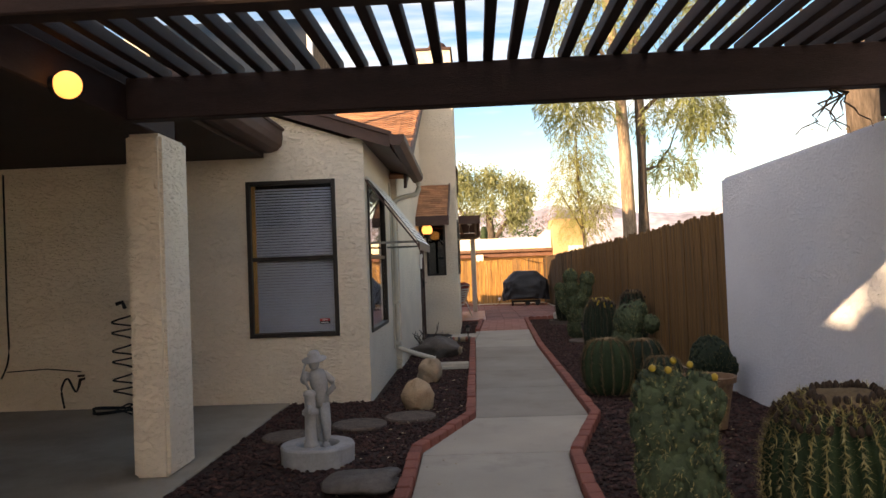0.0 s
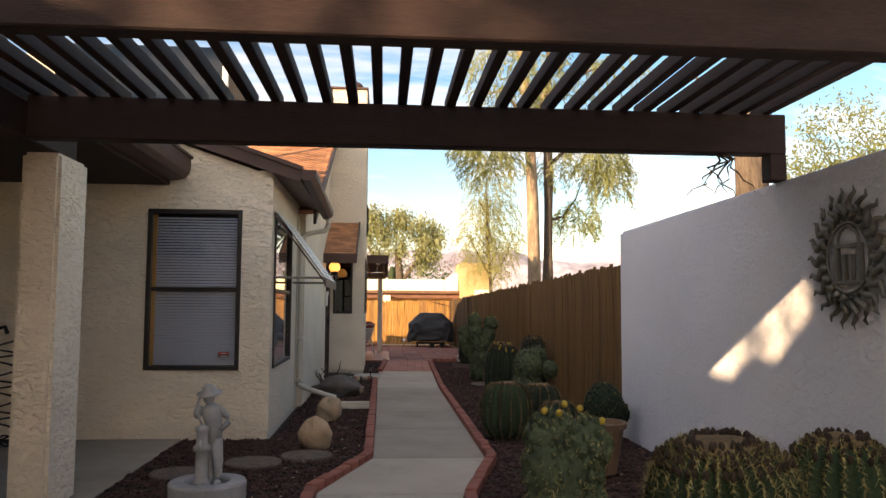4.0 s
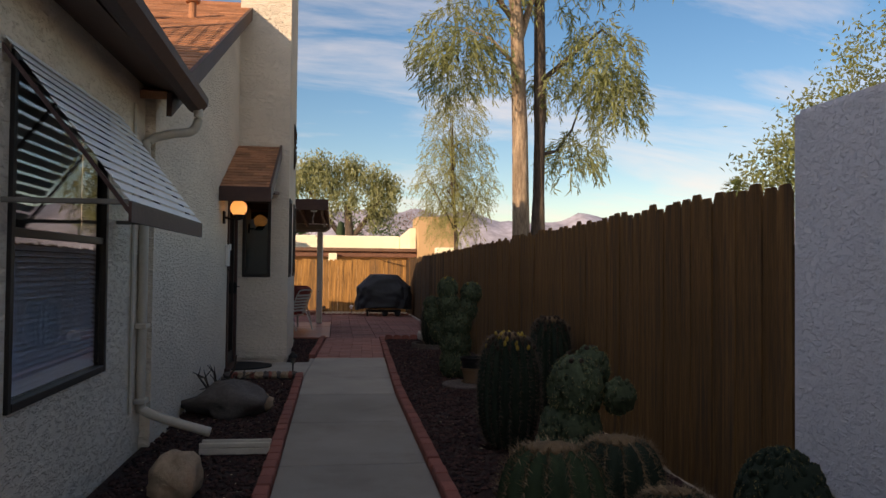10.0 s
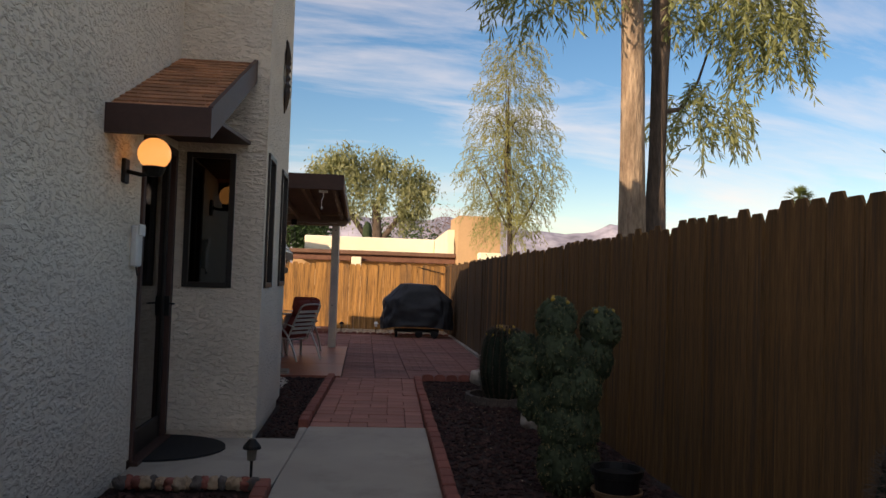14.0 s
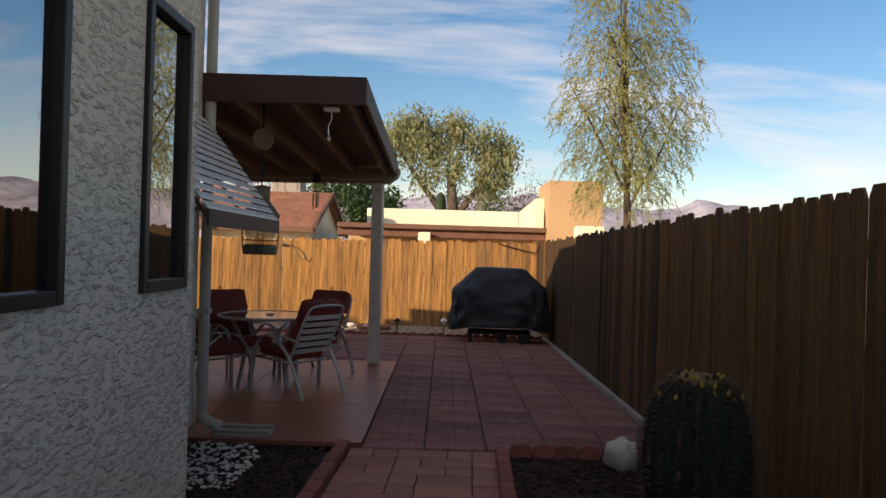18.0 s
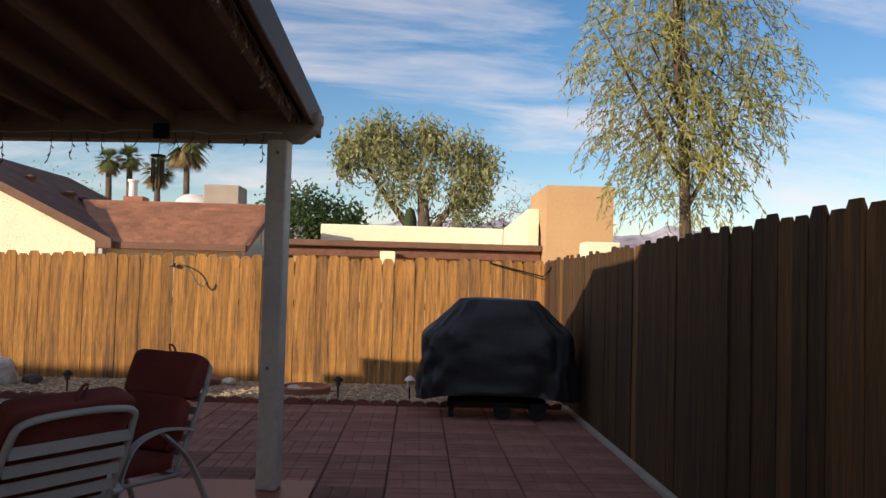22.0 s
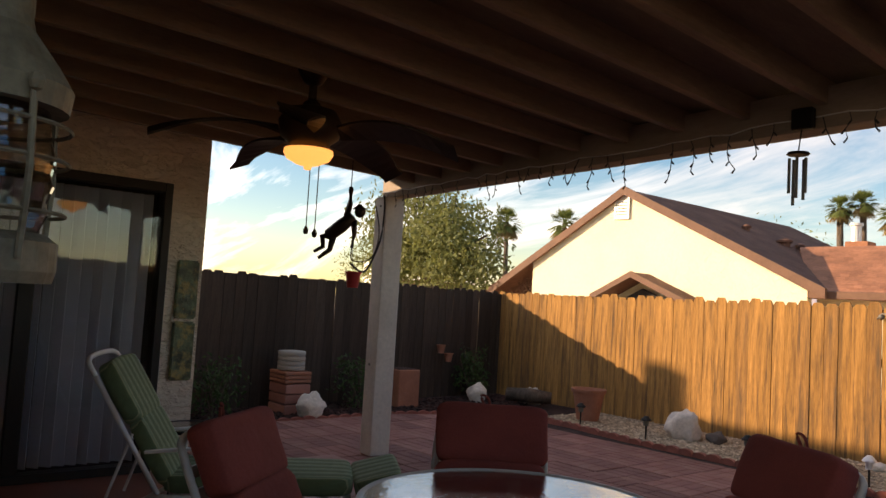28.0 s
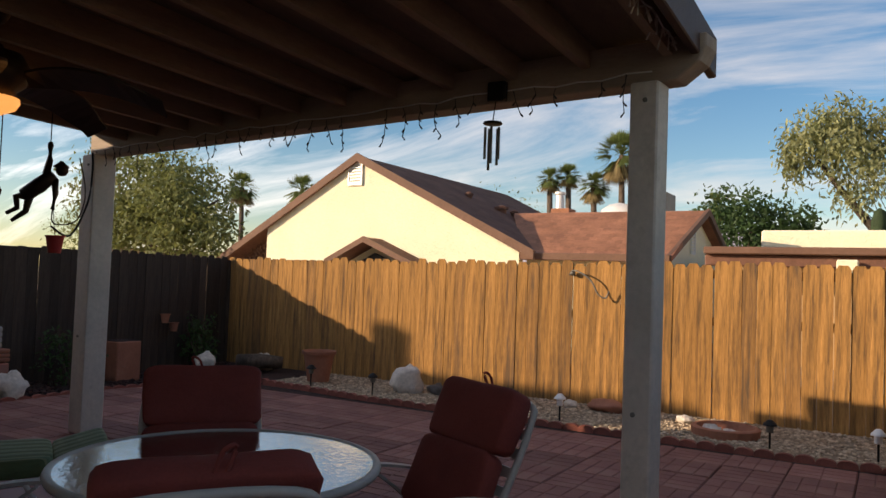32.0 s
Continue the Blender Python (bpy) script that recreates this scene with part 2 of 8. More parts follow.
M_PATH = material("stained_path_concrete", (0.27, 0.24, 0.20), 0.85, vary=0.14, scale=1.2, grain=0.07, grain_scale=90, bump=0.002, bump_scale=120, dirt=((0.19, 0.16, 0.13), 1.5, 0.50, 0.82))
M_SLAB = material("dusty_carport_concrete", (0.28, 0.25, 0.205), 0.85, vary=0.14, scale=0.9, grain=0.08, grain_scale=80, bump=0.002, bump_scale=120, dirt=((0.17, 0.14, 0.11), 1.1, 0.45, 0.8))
M_REDSLAB = material("red_painted_concrete", (0.27, 0.082, 0.05), 0.38, vary=0.14, scale=1.5, grain=0.06, grain_scale=50, bump=0.0015, bump_scale=60, dirt=((0.2, 0.1, 0.08), 1.2, 0.5, 0.9), spec=0.5)
M_PAVER = material("red_paver", (0.36, 0.155, 0.115), 0.8, vary=0.16, scale=2.2, grain=0.12, grain_scale=70, bump=0.003, bump_scale=90, per_object=0.14)
M_PATIO = material("dusty_red_patio_paver", (0.235, 0.104, 0.085), 0.82, vary=0.2, scale=2.2, grain=0.14, grain_scale=70, bump=0.003, bump_scale=90, per_object=0.2, dirt=((0.30, 0.19, 0.15), 1.6, 0.52, 0.85))
M_EDGING = material("brick_edging", (0.27, 0.09, 0.065), 0.85, vary=0.2, scale=4, grain=0.12, grain_scale=60, bump=0.004, bump_scale=60, per_object=0.16)
M_LAVA = material("lava_rock", (0.050, 0.024, 0.020), 0.95, vary=0.3, scale=8, grain=0.3, grain_scale=60, bump=0.01, bump_scale=70, island=0.6)
M_SOIL = material("lava_soil", (0.040, 0.022, 0.018), 0.95, vary=0.3, scale=5, grain=0.3, grain_scale=45, bump=0.03, bump_scale=40)
M_DIRT = material("desert_dirt", (0.36, 0.27, 0.19), 0.95, vary=0.2, scale=0.2, grain=0.12, grain_scale=4, bump=0.02, bump_scale=8)
M_GRAVEL = material("tan_gravel", (0.42, 0.33, 0.23), 0.9, vary=0.2, scale=10, grain=0.15, grain_scale=60, island=0.45)
M_GRAVELBED = material("gravel_bed", (0.30, 0.23, 0.16), 0.95, vary=0.25, scale=14, grain=0.3, grain_scale=60, bump=0.02, bump_scale=60)
PICKET_LOOK = dict(vary=0.28, scale=3.0, grain=0.28, grain_scale=16, bump=0.003, bump_scale=30, stretch=(9, 9, 0.9), spec=0.15)
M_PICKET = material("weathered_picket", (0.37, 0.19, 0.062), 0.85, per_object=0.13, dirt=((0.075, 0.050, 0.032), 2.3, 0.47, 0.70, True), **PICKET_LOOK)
# The same cedar for the east fence, its shade put into the base colour.
M_PICKET_SHADE = material("shaded_picket", (0.17, 0.088, 0.032), 0.85, per_object=0.13, dirt=((0.055, 0.038, 0.028), 2.1, 0.48, 0.74, True), **PICKET_LOOK)
# Weather streaks are wear; the base is also darkened for shade.
M_PICKET_WORN_SHADE = material("streaked_shaded_picket", (0.088, 0.050, 0.022), 0.88, per_object=0.16, dirt=((0.045, 0.034, 0.027), 1.9, 0.42, 0.66, True), **PICKET_LOOK)
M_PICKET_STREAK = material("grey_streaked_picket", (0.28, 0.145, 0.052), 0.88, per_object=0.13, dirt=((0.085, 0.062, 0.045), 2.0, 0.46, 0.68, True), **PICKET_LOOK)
# West fence cedar, nearly black because its shade is in the colour.
M_PICKET_DARK = material("shaded_dark_picket", (0.055, 0.038, 0.028), 0.85, vary=0.25, scale=3.0, grain=0.2, grain_scale=22, bump=0.003, bump_scale=30, per_object=0.3, stretch=(9, 9, 1.2), spec=0.2)
M_RAIL = material("fence_rail", (0.24, 0.12, 0.045), 0.85, vary=0.2, scale=3, grain=0.2, grain_scale=30, bump=0.003, bump_scale=30)
M_TIMBER = material("brown_stained_timber", (0.030, 0.0155, 0.012), 0.7, vary=0.25, scale=2, grain=0.22, grain_scale=18, bump=0.004, bump_scale=26, stretch=(1.2, 5, 6), spec=0.25)
M_TIMBER_Y = material("brown_stained_slat", (0.030, 0.0155, 0.012), 0.7, vary=0.25, scale=2, grain=0.22, grain_scale=18, bump=0.004, bump_scale=26, stretch=(6, 1.2, 6), spec=0.25, per_object=0.25)
M_FASCIA = material("brown_fascia", (0.070, 0.035, 0.027), 0.6, vary=0.15, scale=2, grain=0.1, grain_scale=20, bump=0.002, bump_scale=20, spec=0.35)
# Ceiling planks are a darker tone than the rafters and beam.
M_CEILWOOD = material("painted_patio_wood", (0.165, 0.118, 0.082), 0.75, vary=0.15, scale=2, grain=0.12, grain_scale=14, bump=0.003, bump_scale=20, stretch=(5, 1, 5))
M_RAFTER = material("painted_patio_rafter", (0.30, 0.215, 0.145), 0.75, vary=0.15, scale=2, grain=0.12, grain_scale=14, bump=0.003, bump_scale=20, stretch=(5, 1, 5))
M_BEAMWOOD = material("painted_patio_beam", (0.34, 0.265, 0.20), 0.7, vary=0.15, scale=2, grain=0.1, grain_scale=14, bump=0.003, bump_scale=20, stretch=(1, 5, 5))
M_POSTPAINT = material("cream_painted_post", (0.62, 0.54, 0.45), 0.65, vary=0.12, scale=3, grain=0.08, grain_scale=30, bump=0.002, bump_scale=30, dirt=((0.25, 0.2, 0.15), 3, 0.55, 0.9))
M_SHINGLE = material("terracotta_shingle", (0.40, 0.185, 0.095), 0.85, vary=0.2, scale=4, grain=0.18, grain_scale=30, bump=0.004, bump_scale=50, island=0.25)
M_SHINGLE_FAR = material("red_brown_shingle", (0.33, 0.145, 0.082), 0.85, vary=0.18, scale=1.5, grain=0.18, grain_scale=12, bump=0.01, bump_scale=9, island=0.16)
M_SHINGLE_DARK = material("dark_brown_shingle", (0.15, 0.072, 0.048), 0.85, vary=0.18, scale=1.5, grain=0.18, grain_scale=12, bump=0.01, bump_scale=9, island=0.16)
M_FRAME = material("dark_bronze_frame", (0.030, 0.025, 0.022), 0.45, 0.3, vary=0.1, scale=6, grain=0.08, grain_scale=40)
M_BLIND = material("pale_blind_slat", (0.56, 0.58, 0.66), 0.5, vary=0.06, scale=3, grain=0.03, grain_scale=30)
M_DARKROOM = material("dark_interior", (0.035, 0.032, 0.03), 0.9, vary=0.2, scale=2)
M_GLASS = glass_material("window_glass", (0.97, 0.98, 0.98), 0.01, 0.05)
M_GLASS_DARK = glass_material("tinted_glass", (0.25, 0.24, 0.23), 0.01, 0.10)
M_GLASS_TABLE = glass_material("rippled_table_glass", (0.75, 0.8, 0.8), 0.06, 0.42, 0.0022)
M_SCREEN = material("black_screen_mesh", (0.012, 0.011, 0.011), 0.6, vary=0.2, scale=3, grain=0.2, grain_scale=120)
M_WHITE = material("white_aluminium", (0.74, 0.72, 0.68), 0.4, 0.2, vary=0.06, scale=5, grain=0.05, grain_scale=50, dirt=((0.4, 0.36, 0.3), 4, 0.6, 0.95))
M_CREAMMETAL = material("cream_painted_metal", (0.52, 0.47, 0.38), 0.5, vary=0.08, scale=5, grain=0.06, grain_scale=40)
M_BLACK = material("black_iron", (0.016, 0.015, 0.014), 0.55, 0.4, vary=0.15, scale=8)
M_GLOBE = material("amber_globe", (0.9, 0.6, 0.3), 0.3, emit=((1.0, 0.45, 0.12), 0.8))
M_COVER = material("black_vinyl_cover", (0.016, 0.017, 0.020), 0.5, vary=0.3, scale=3, grain=0.15, grain_scale=20, bump=0.01, bump_scale=6, spec=0.4)
M_STATUE = material("grey_cast_statue", (0.30, 0.30, 0.30), 0.75, vary=0.15, scale=7, grain=0.1, grain_scale=50, bump=0.004, bump_scale=40, dirt=((0.2, 0.2, 0.2), 6, 0.55, 0.85))
M_ROCK_TAN = material("tan_boulder", (0.40, 0.29, 0.19), 0.9, vary=0.2, scale=5, grain=0.2, grain_scale=25, bump=0.02, bump_scale=18, dirt=((0.25, 0.12, 0.07), 3, 0.5, 0.8))
M_ROCK_GREY = material("grey_boulder", (0.11, 0.095, 0.085), 0.9, vary=0.2, scale=5, grain=0.2, grain_scale=25, bump=0.015, bump_scale=18)
M_ROCK_WHITE = material("white_rock", (0.62, 0.55, 0.47), 0.9, vary=0.15, scale=6, grain=0.15, grain_scale=25, bump=0.02, bump_scale=14)
M_CACTUS = material("cactus_skin", (0.026, 0.044, 0.017), 0.8, vary=0.25, scale=6, grain=0.2, grain_scale=40, bump=0.006, bump_scale=50)
M_CACTUS_DARK = material("dark_cactus_skin", (0.016, 0.026, 0.014), 0.85, vary=0.25, scale=6, grain=0.2, grain_scale=40, bump=0.006, bump_scale=50)
M_CACTUS_PALE = material("mottled_cactus_skin", (0.050, 0.066, 0.032), 0.85, island=0.4, vary=0.3, scale=9, grain=0.3, grain_scale=30, bump=0.012, bump_scale=40)
M_SPINE = material("straw_spines", (0.42, 0.33, 0.14), 0.7, vary=0.2, scale=9, island=0.3)
M_SPINE_DARK = material("brown_spines", (0.25, 0.17, 0.095), 0.8, vary=0.3, scale=9, island=0.4)
M_SPINE_BLACK = material("black_brown_spines", (0.085, 0.06, 0.04), 0.8, vary=0.3, scale=9, island=0.4)
M_WOOL = material("cactus_crown_wool", (0.16, 0.10, 0.05), 0.95, vary=0.25, scale=12, grain=0.3, grain_scale=60, bump=0.01, bump_scale=60)
M_FRUIT = material("yellow_cactus_fruit", (0.36, 0.235, 0.03), 0.5, vary=0.12, scale=8, per_object=0.15, island=0.25)
M_TERRA = material("terracotta_clay", (0.34, 0.14, 0.085), 0.8, vary=0.15, scale=4, grain=0.1, grain_scale=30, bump=0.003, bump_scale=30, dirt=((0.4, 0.3, 0.24), 5, 0.6, 0.9))
M_BROWNPOT = material("brown_clay", (0.17, 0.10, 0.06), 0.75, vary=0.15, scale=4, grain=0.12, grain_scale=30, bump=0.003, bump_scale=30)
M_TANPOT = material("tan_glazed_pot", (0.20, 0.115, 0.06), 0.55, vary=0.12, scale=4, grain=0.1, grain_scale=30)
M_CUSHION = material("brick_red_cushion", (0.25, 0.050, 0.036), 0.9, vary=0.15, scale=4, grain=0.1, grain_scale=160, bump=0.006, bump_scale=14)
M_CHAIRMETAL = material("cream_chair_metal", (0.52, 0.47, 0.40), 0.45, 0.0, vary=0.08, scale=5, grain=0.05, grain_scale=40)
M_RUBBER = material("black_rubber", (0.02, 0.02, 0.02), 0.85)
M_BRONZE = material("dark_bronze", (0.05, 0.032, 0.022), 0.5, 0.7, vary=0.2, scale=8)
M_GALV = material("weathered_galvanised_steel", (0.17, 0.16, 0.135), 0.55, 0.35, vary=0.2, scale=6, grain=0.12, grain_scale=30, dirt=((0.14, 0.11, 0.08), 5, 0.5, 0.85))
M_BARK = material("eucalyptus_bark", (0.36, 0.265, 0.18), 0.9, vary=0.35, scale=2, grain=0.4, grain_scale=9, bump=0.06, bump_scale=8, stretch=(3, 3, 0.6), dirt=((0.16, 0.10, 0.07), 2.5, 0.5, 0.75))
M_BARK_DARK = material("dark_bark", (0.105, 0.078, 0.058), 0.9, vary=0.4, scale=2, grain=0.45, grain_scale=9, bump=0.03, bump_scale=9, stretch=(3, 3, 0.6))
M_YELLOWHOUSE = material("pale_yellow_stucco", (0.86, 0.78, 0.56), 0.92, vary=0.05, scale=0.8, grain=0.05, grain_scale=14, bump=0.006, bump_scale=14, bump_kind="stucco")
M_ADOBE = material("tan_adobe", (0.52, 0.34, 0.18), 0.92, vary=0.06, scale=0.8, grain=0.05, grain_scale=14, bump=0.02, bump_scale=10)
M_BROWNTRIM = material("brown_trim", (0.16, 0.085, 0.055), 0.7, vary=0.12, scale=2, grain=0.1, grain_scale=12)


# ---- building helpers ----
class Geo:
    """Collects corners and faces of one mesh."""

    def __init__(self):
        self.v, self.f = [], []

    def add(self, verts, faces):
        k = len(self.v)
        self.v.extend(tuple(p) for p in verts)
        self.f.extend(tuple(i + k for i in q) for q in faces)
        return self

    def box(self, x0, x1, y0, y1, z0, z1, m=None):
        p = [(x, y, z) for z in (z0, z1) for y in (y0, y1) for x in (x0, x1)]
        if m is not None:
            p = [tuple(m @ Vector(q)) for q in p]
        return self.add(p, [(0, 2, 3, 1), (4, 5, 7, 6), (0, 1, 5, 4), (2, 6, 7, 3), (0, 4, 6, 2), (1, 3, 7, 5)])

    def prism(self, poly, a, b, axis="z", m=None):
        """A flat outline pushed from a to b along an axis; the outline's two numbers are the other two axes in order."""
        def place(u, w, h):
            return {"x": (h, u, w), "y": (u, h, w), "z": (u, w, h)}[axis]
        n = len(poly)
        p = [place(u, w, a) for u, w in poly] + [place(u, w, b) for u, w in poly]
        if m is not None:
            p = [tuple(m @ Vector(q)) for q in p]
        return self.add(p, [tuple(range(n))[::-1], tuple(range(n, 2 * n))] + [(i, (i + 1) % n, n + (i + 1) % n, n + i) for i in range(n)])

    def lathe(self, profile, cx=0.0, cy=0.0, n=20, m=None, ribs=0, depth=0.0):
        """Turns (radius, z) pairs round an upright axis; ribs and depth flute it."""
        k = []
        for r, z in profile:
            for i in range(n):
                a = 2 * math.pi * i / n
                q = r * (1 - depth * (0.5 + 0.5 * math.cos(a * ribs))) if ribs else r
                k.append((cx + q * math.cos(a), cy + q * math.sin(a), z))
        if m is not None:
            k = [tuple(m @ Vector(q)) for q in k]
        faces = [(j * n + i, j * n + (i + 1) % n, (j + 1) * n + (i + 1) % n, (j + 1) * n + i) for j in range(len(profile) - 1) for i in range(n)]
        faces += [tuple(range(n))[::-1], tuple(range((len(profile) - 1) * n, len(profile) * n))]
        return self.add(k, faces)

    def tube(self, points, r, n=8, closed=False):
        """A round bar along points; r is one radius or one for each point."""
        pts = [Vector(p) for p in points]
        rad = r if isinstance(r, (list, tuple)) else [r] * len(pts)
        ring, up = [], Vector((0.02, 0.03, 1))
        for i, p in enumerate(pts):
            if closed:
                d = pts[(i + 1) % len(pts)] - pts[i - 1]
            else:
                d = pts[min(i + 1, len(pts) - 1)] - pts[max(i - 1, 0)]
            d.normalize()
            s = d.cross(up)
            if s.length < 0.05:
                s = d.cross(Vector((1, 0.1, 0)))
            s.normalize()
            w = s.cross(d)
            ring += [tuple(p + rad[i] * (math.cos(2 * math.pi * j / n) * s + math.sin(2 * math.pi * j / n) * w)) for j in range(n)]
        c = len(pts)
        faces = [(i * n + j, i * n + (j + 1) % n, ((i + 1) % c) * n + (j + 1) % n, ((i + 1) % c) * n + j) for i in range(c if closed else c - 1) for j in range(n)]
        if not closed:
            faces += [tuple(range(n))[::-1], tuple(range((c - 1) * n, c * n))]
        return self.add(ring, faces)

    def ball(self, cx, cy, cz, rx, ry, rz, n=12, rough=0.0, seed=0.0, freq=2.0, m=None):
        p, rows = [], n // 2
        for j in range(rows + 1):
            th = math.pi * j / rows
            for i in range(n):
                a = 2 * math.pi * i / n
                d = Vector((math.sin(th) * math.cos(a), math.sin(th) * math.sin(a), math.cos(th)))
                s = 1 + rough * noise.noise(d * freq + Vector((seed, seed * 1.7, seed * 0.3))) if rough else 1.0
                p.append((cx + rx * d.x * s, cy + ry * d.y * s, cz + rz * d.z * s))
        if m is not None:
            p = [tuple(m @ Vector(q)) for q in p]
        f = []
        for j in range(rows):
            for i in range(n):
                a, b, c, d = j * n + i, j * n + (i + 1) % n, (j + 1) * n + (i + 1) % n, (j + 1) * n + i
                f.append((a, d, c) if j == 0 else ((a, d, b) if j == rows - 1 else (a, d, c, b)))
        return self.add(p, f)

    def mesh(self, name, mat, smooth=False, bevel=0.0, segments=1, auto=None):
        me = bpy.data.meshes.new(name)
        me.from_pydata(self.v, [], self.f)
        me.update()
        if bevel or smooth:
            bm = bmesh.new()
            bm.from_mesh(me)
            if smooth:
                bmesh.ops.remove_doubles(bm, verts=bm.verts, dist=1e-5)
            bmesh.ops.recalc_face_normals(bm, faces=bm.faces)
            if bevel:
                bmesh.ops.bevel(bm, geom=[e for e in bm.edges if len(e.link_faces) == 2 and e.calc_face_angle(0) > 0.5], offset=bevel, segments=segments, affect="EDGES", clamp_overlap=True)
            if smooth:
                for f in bm.faces:
                    f.smooth = True
            bm.to_mesh(me)
            bm.free()
        me.materials.append(mat)
        return me


def part(name, geo, mat, parent=None, label="", smooth=False, bevel=0.0, segments=1):
    """One mesh under a thing or under a part of a thing."""
    me = geo if isinstance(geo, bpy.types.Mesh) else geo.mesh(name, mat, smooth, bevel, segments)
    ob = new(name, me)
    if parent is not None:
        ob.parent = parent
    if label:
        ob["label"] = label
    return ob


def thing(name, label, category, at=None, group="", kind=""):
    """An empty that carries the parts of one thing."""
    ob = new(name)
    ob.empty_display_size = 0.1
    if at is not None:
        ob.matrix_basis = at
    return tagged(ob, label, category, group, kind)


def solo(name, geo, mat, label, category, kind="", group="", **more):
    return tagged(part(name, geo, mat, None, "", **more), label, category, group, kind)


def structure(name, geo, mat, label, category="", **more):
    return tagged(part(name, geo, mat, None, "", **more), label, category or name.split("_")[0], "", "structure")


def wall_with_holes(axis, at, thick, u0, u1, z0, z1, holes, g=None):
    """A wall across an axis ('x' or 'y'), from u0 to u1, with square holes (u0, u1, z0, z1) through it."""
    g = g or Geo()
    us = sorted({u0, u1, *[h[0] for h in holes], *[h[1] for h in holes]})
    for a, b in zip(us, us[1:]):
        mid = (a + b) / 2
        cuts = sorted((h[2], h[3]) for h in holes if h[0] <= mid <= h[1])
        z = z0
        for c, d in cuts + [(z1, z1)]:
            if c > z + 1e-4:
                if axis == "x":
                    g.box(at, at + thick, a, b, z, c)
                else:
                    g.box(a, b, at, at + thick, z, c)
            z = d
    return g

# ---- ground and floors ----
structure("ground", Geo().box(-700, 700, -700, 1200, -0.9, -0.10), M_DIRT, "bare tan desert dirt around the houses", "ground")
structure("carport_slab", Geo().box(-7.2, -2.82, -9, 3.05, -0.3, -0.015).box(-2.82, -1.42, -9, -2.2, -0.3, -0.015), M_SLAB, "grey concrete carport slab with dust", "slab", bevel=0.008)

WALK_L = [(-1.24, -9.0), (-1.195, -0.5), (-1.203, 0.57), (-0.80, 1.88), (-0.81, 9.44), (-0.72, 11.36)]
WALK_R = [(-0.165, -9.0), (-0.165, -0.5), (-0.13, 0.40), (0.225, 1.80), (0.245, 8.0), (0.34, 11.36)]


def edge_at(line, y):
    for (xa, ya), (xb, yb) in zip(line, line[1:]):
        if y <= yb + 1e-6:
            return xa + (xb - xa) * (y - ya) / (yb - ya)
    return line[-1][0]


joints = [-9.0, -6.4, -4.2, -2.2, -0.9, 0.48, 1.84, 3.55, 4.95, 6.45, 7.98, 11.35]
walkway = thing("walkway", "pale grey concrete garden path poured in panels", "path", kind="structure")
for a, b in zip(joints, joints[1:]):
    cuts = sorted({a + 0.006, b - 0.006, *[y for _, y in WALK_L + WALK_R if a + 0.05 < y < b - 0.05]})
    outline = [(edge_at(WALK_R, y), y) for y in cuts] + [(edge_at(WALK_L, y), y) for y in reversed(cuts)]
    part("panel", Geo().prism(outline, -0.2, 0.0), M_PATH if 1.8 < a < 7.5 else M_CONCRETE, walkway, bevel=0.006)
part("panel", Geo().prism([(-1.845, 9.45), (-0.816, 9.45), (-0.728, 11.3), (-0.80, 11.3), (-0.80, 10.83), (-1.845, 10.83)], -0.2, 0.0), M_CONCRETE, walkway, "wider pale landing before the door", bevel=0.006)

lava_left = Geo().prism([(-2.815, -2.1), (-1.21, -2.1), (-1.195, -0.5), (-1.203, 0.57), (-0.80, 1.88), (-0.81, 9.44), (-1.84, 9.44), (-1.84, 5.8), (-1.92, 5.8), (-1.92, 3.04), (-2.815, 3.04)], -0.3, -0.03)
structure("lava_bed_house", lava_left, M_SOIL, "dark soil under crushed lava rock beside the house", "bed")
lava_right = Geo().prism([(-0.14, -9), (1.92, -9), (1.92, 14.6), (0.44, 14.6), (0.34, 11.36), (0.245, 8.0), (0.225, 1.80), (-0.13, 0.40), (-0.165, -0.5)], -0.3, -0.03)
structure("lava_bed_fence", lava_right, M_SOIL, "dark soil under crushed lava rock along the fence", "bed")
structure("lava_bed_patio", Geo().box(-1.84, -0.6, 12.64, 14.72, -0.3, -0.03).box(-1.14, -0.6, 10.9, 12.64, -0.3, -0.032), M_SOIL, "small dark bed between the tower and the patio", "bed")
structure("planter_bed", Geo().prism([(-10, 14), (-7.35, 14), (-7.35, 20.8), (-7.0, 22.0), (-6.6, 22.35), (-6.6, 23.9), (-10, 23.9)], -0.3, -0.02), M_SOIL, "dark planting bed along the side fence", "bed")
structure("gravel_strip", Geo().prism([(-6.6, 22.45), (-5.0, 22.25), (-1.0, 22.18), (1.9, 22.18), (1.9, 23.9), (-6.6, 23.9)], -0.3, -0.015), M_GRAVELBED, "tan gravel strip before the back fence", "bed")

slab = thing("patio_slab", "glossy red painted concrete slab under the patio roof", "patio", kind="structure")
xs, ys = [-5.64, -4.4, -3.2, -1.9, -0.53], [14.74, 16.1, 17.5, 18.88]
for xa, xb in zip(xs, xs[1:]):
    for ya, yb in zip(ys, ys[1:]):
        part("panel", Geo().box(xa + 0.004, xb - 0.004, ya + 0.004, yb - 0.004, -0.2, 0.004), M_REDSLAB, slab, bevel=0.004)

# ---- near house ----
# east wall with its gable, tower and openings
H_X = -1.85
F_X = -1.93


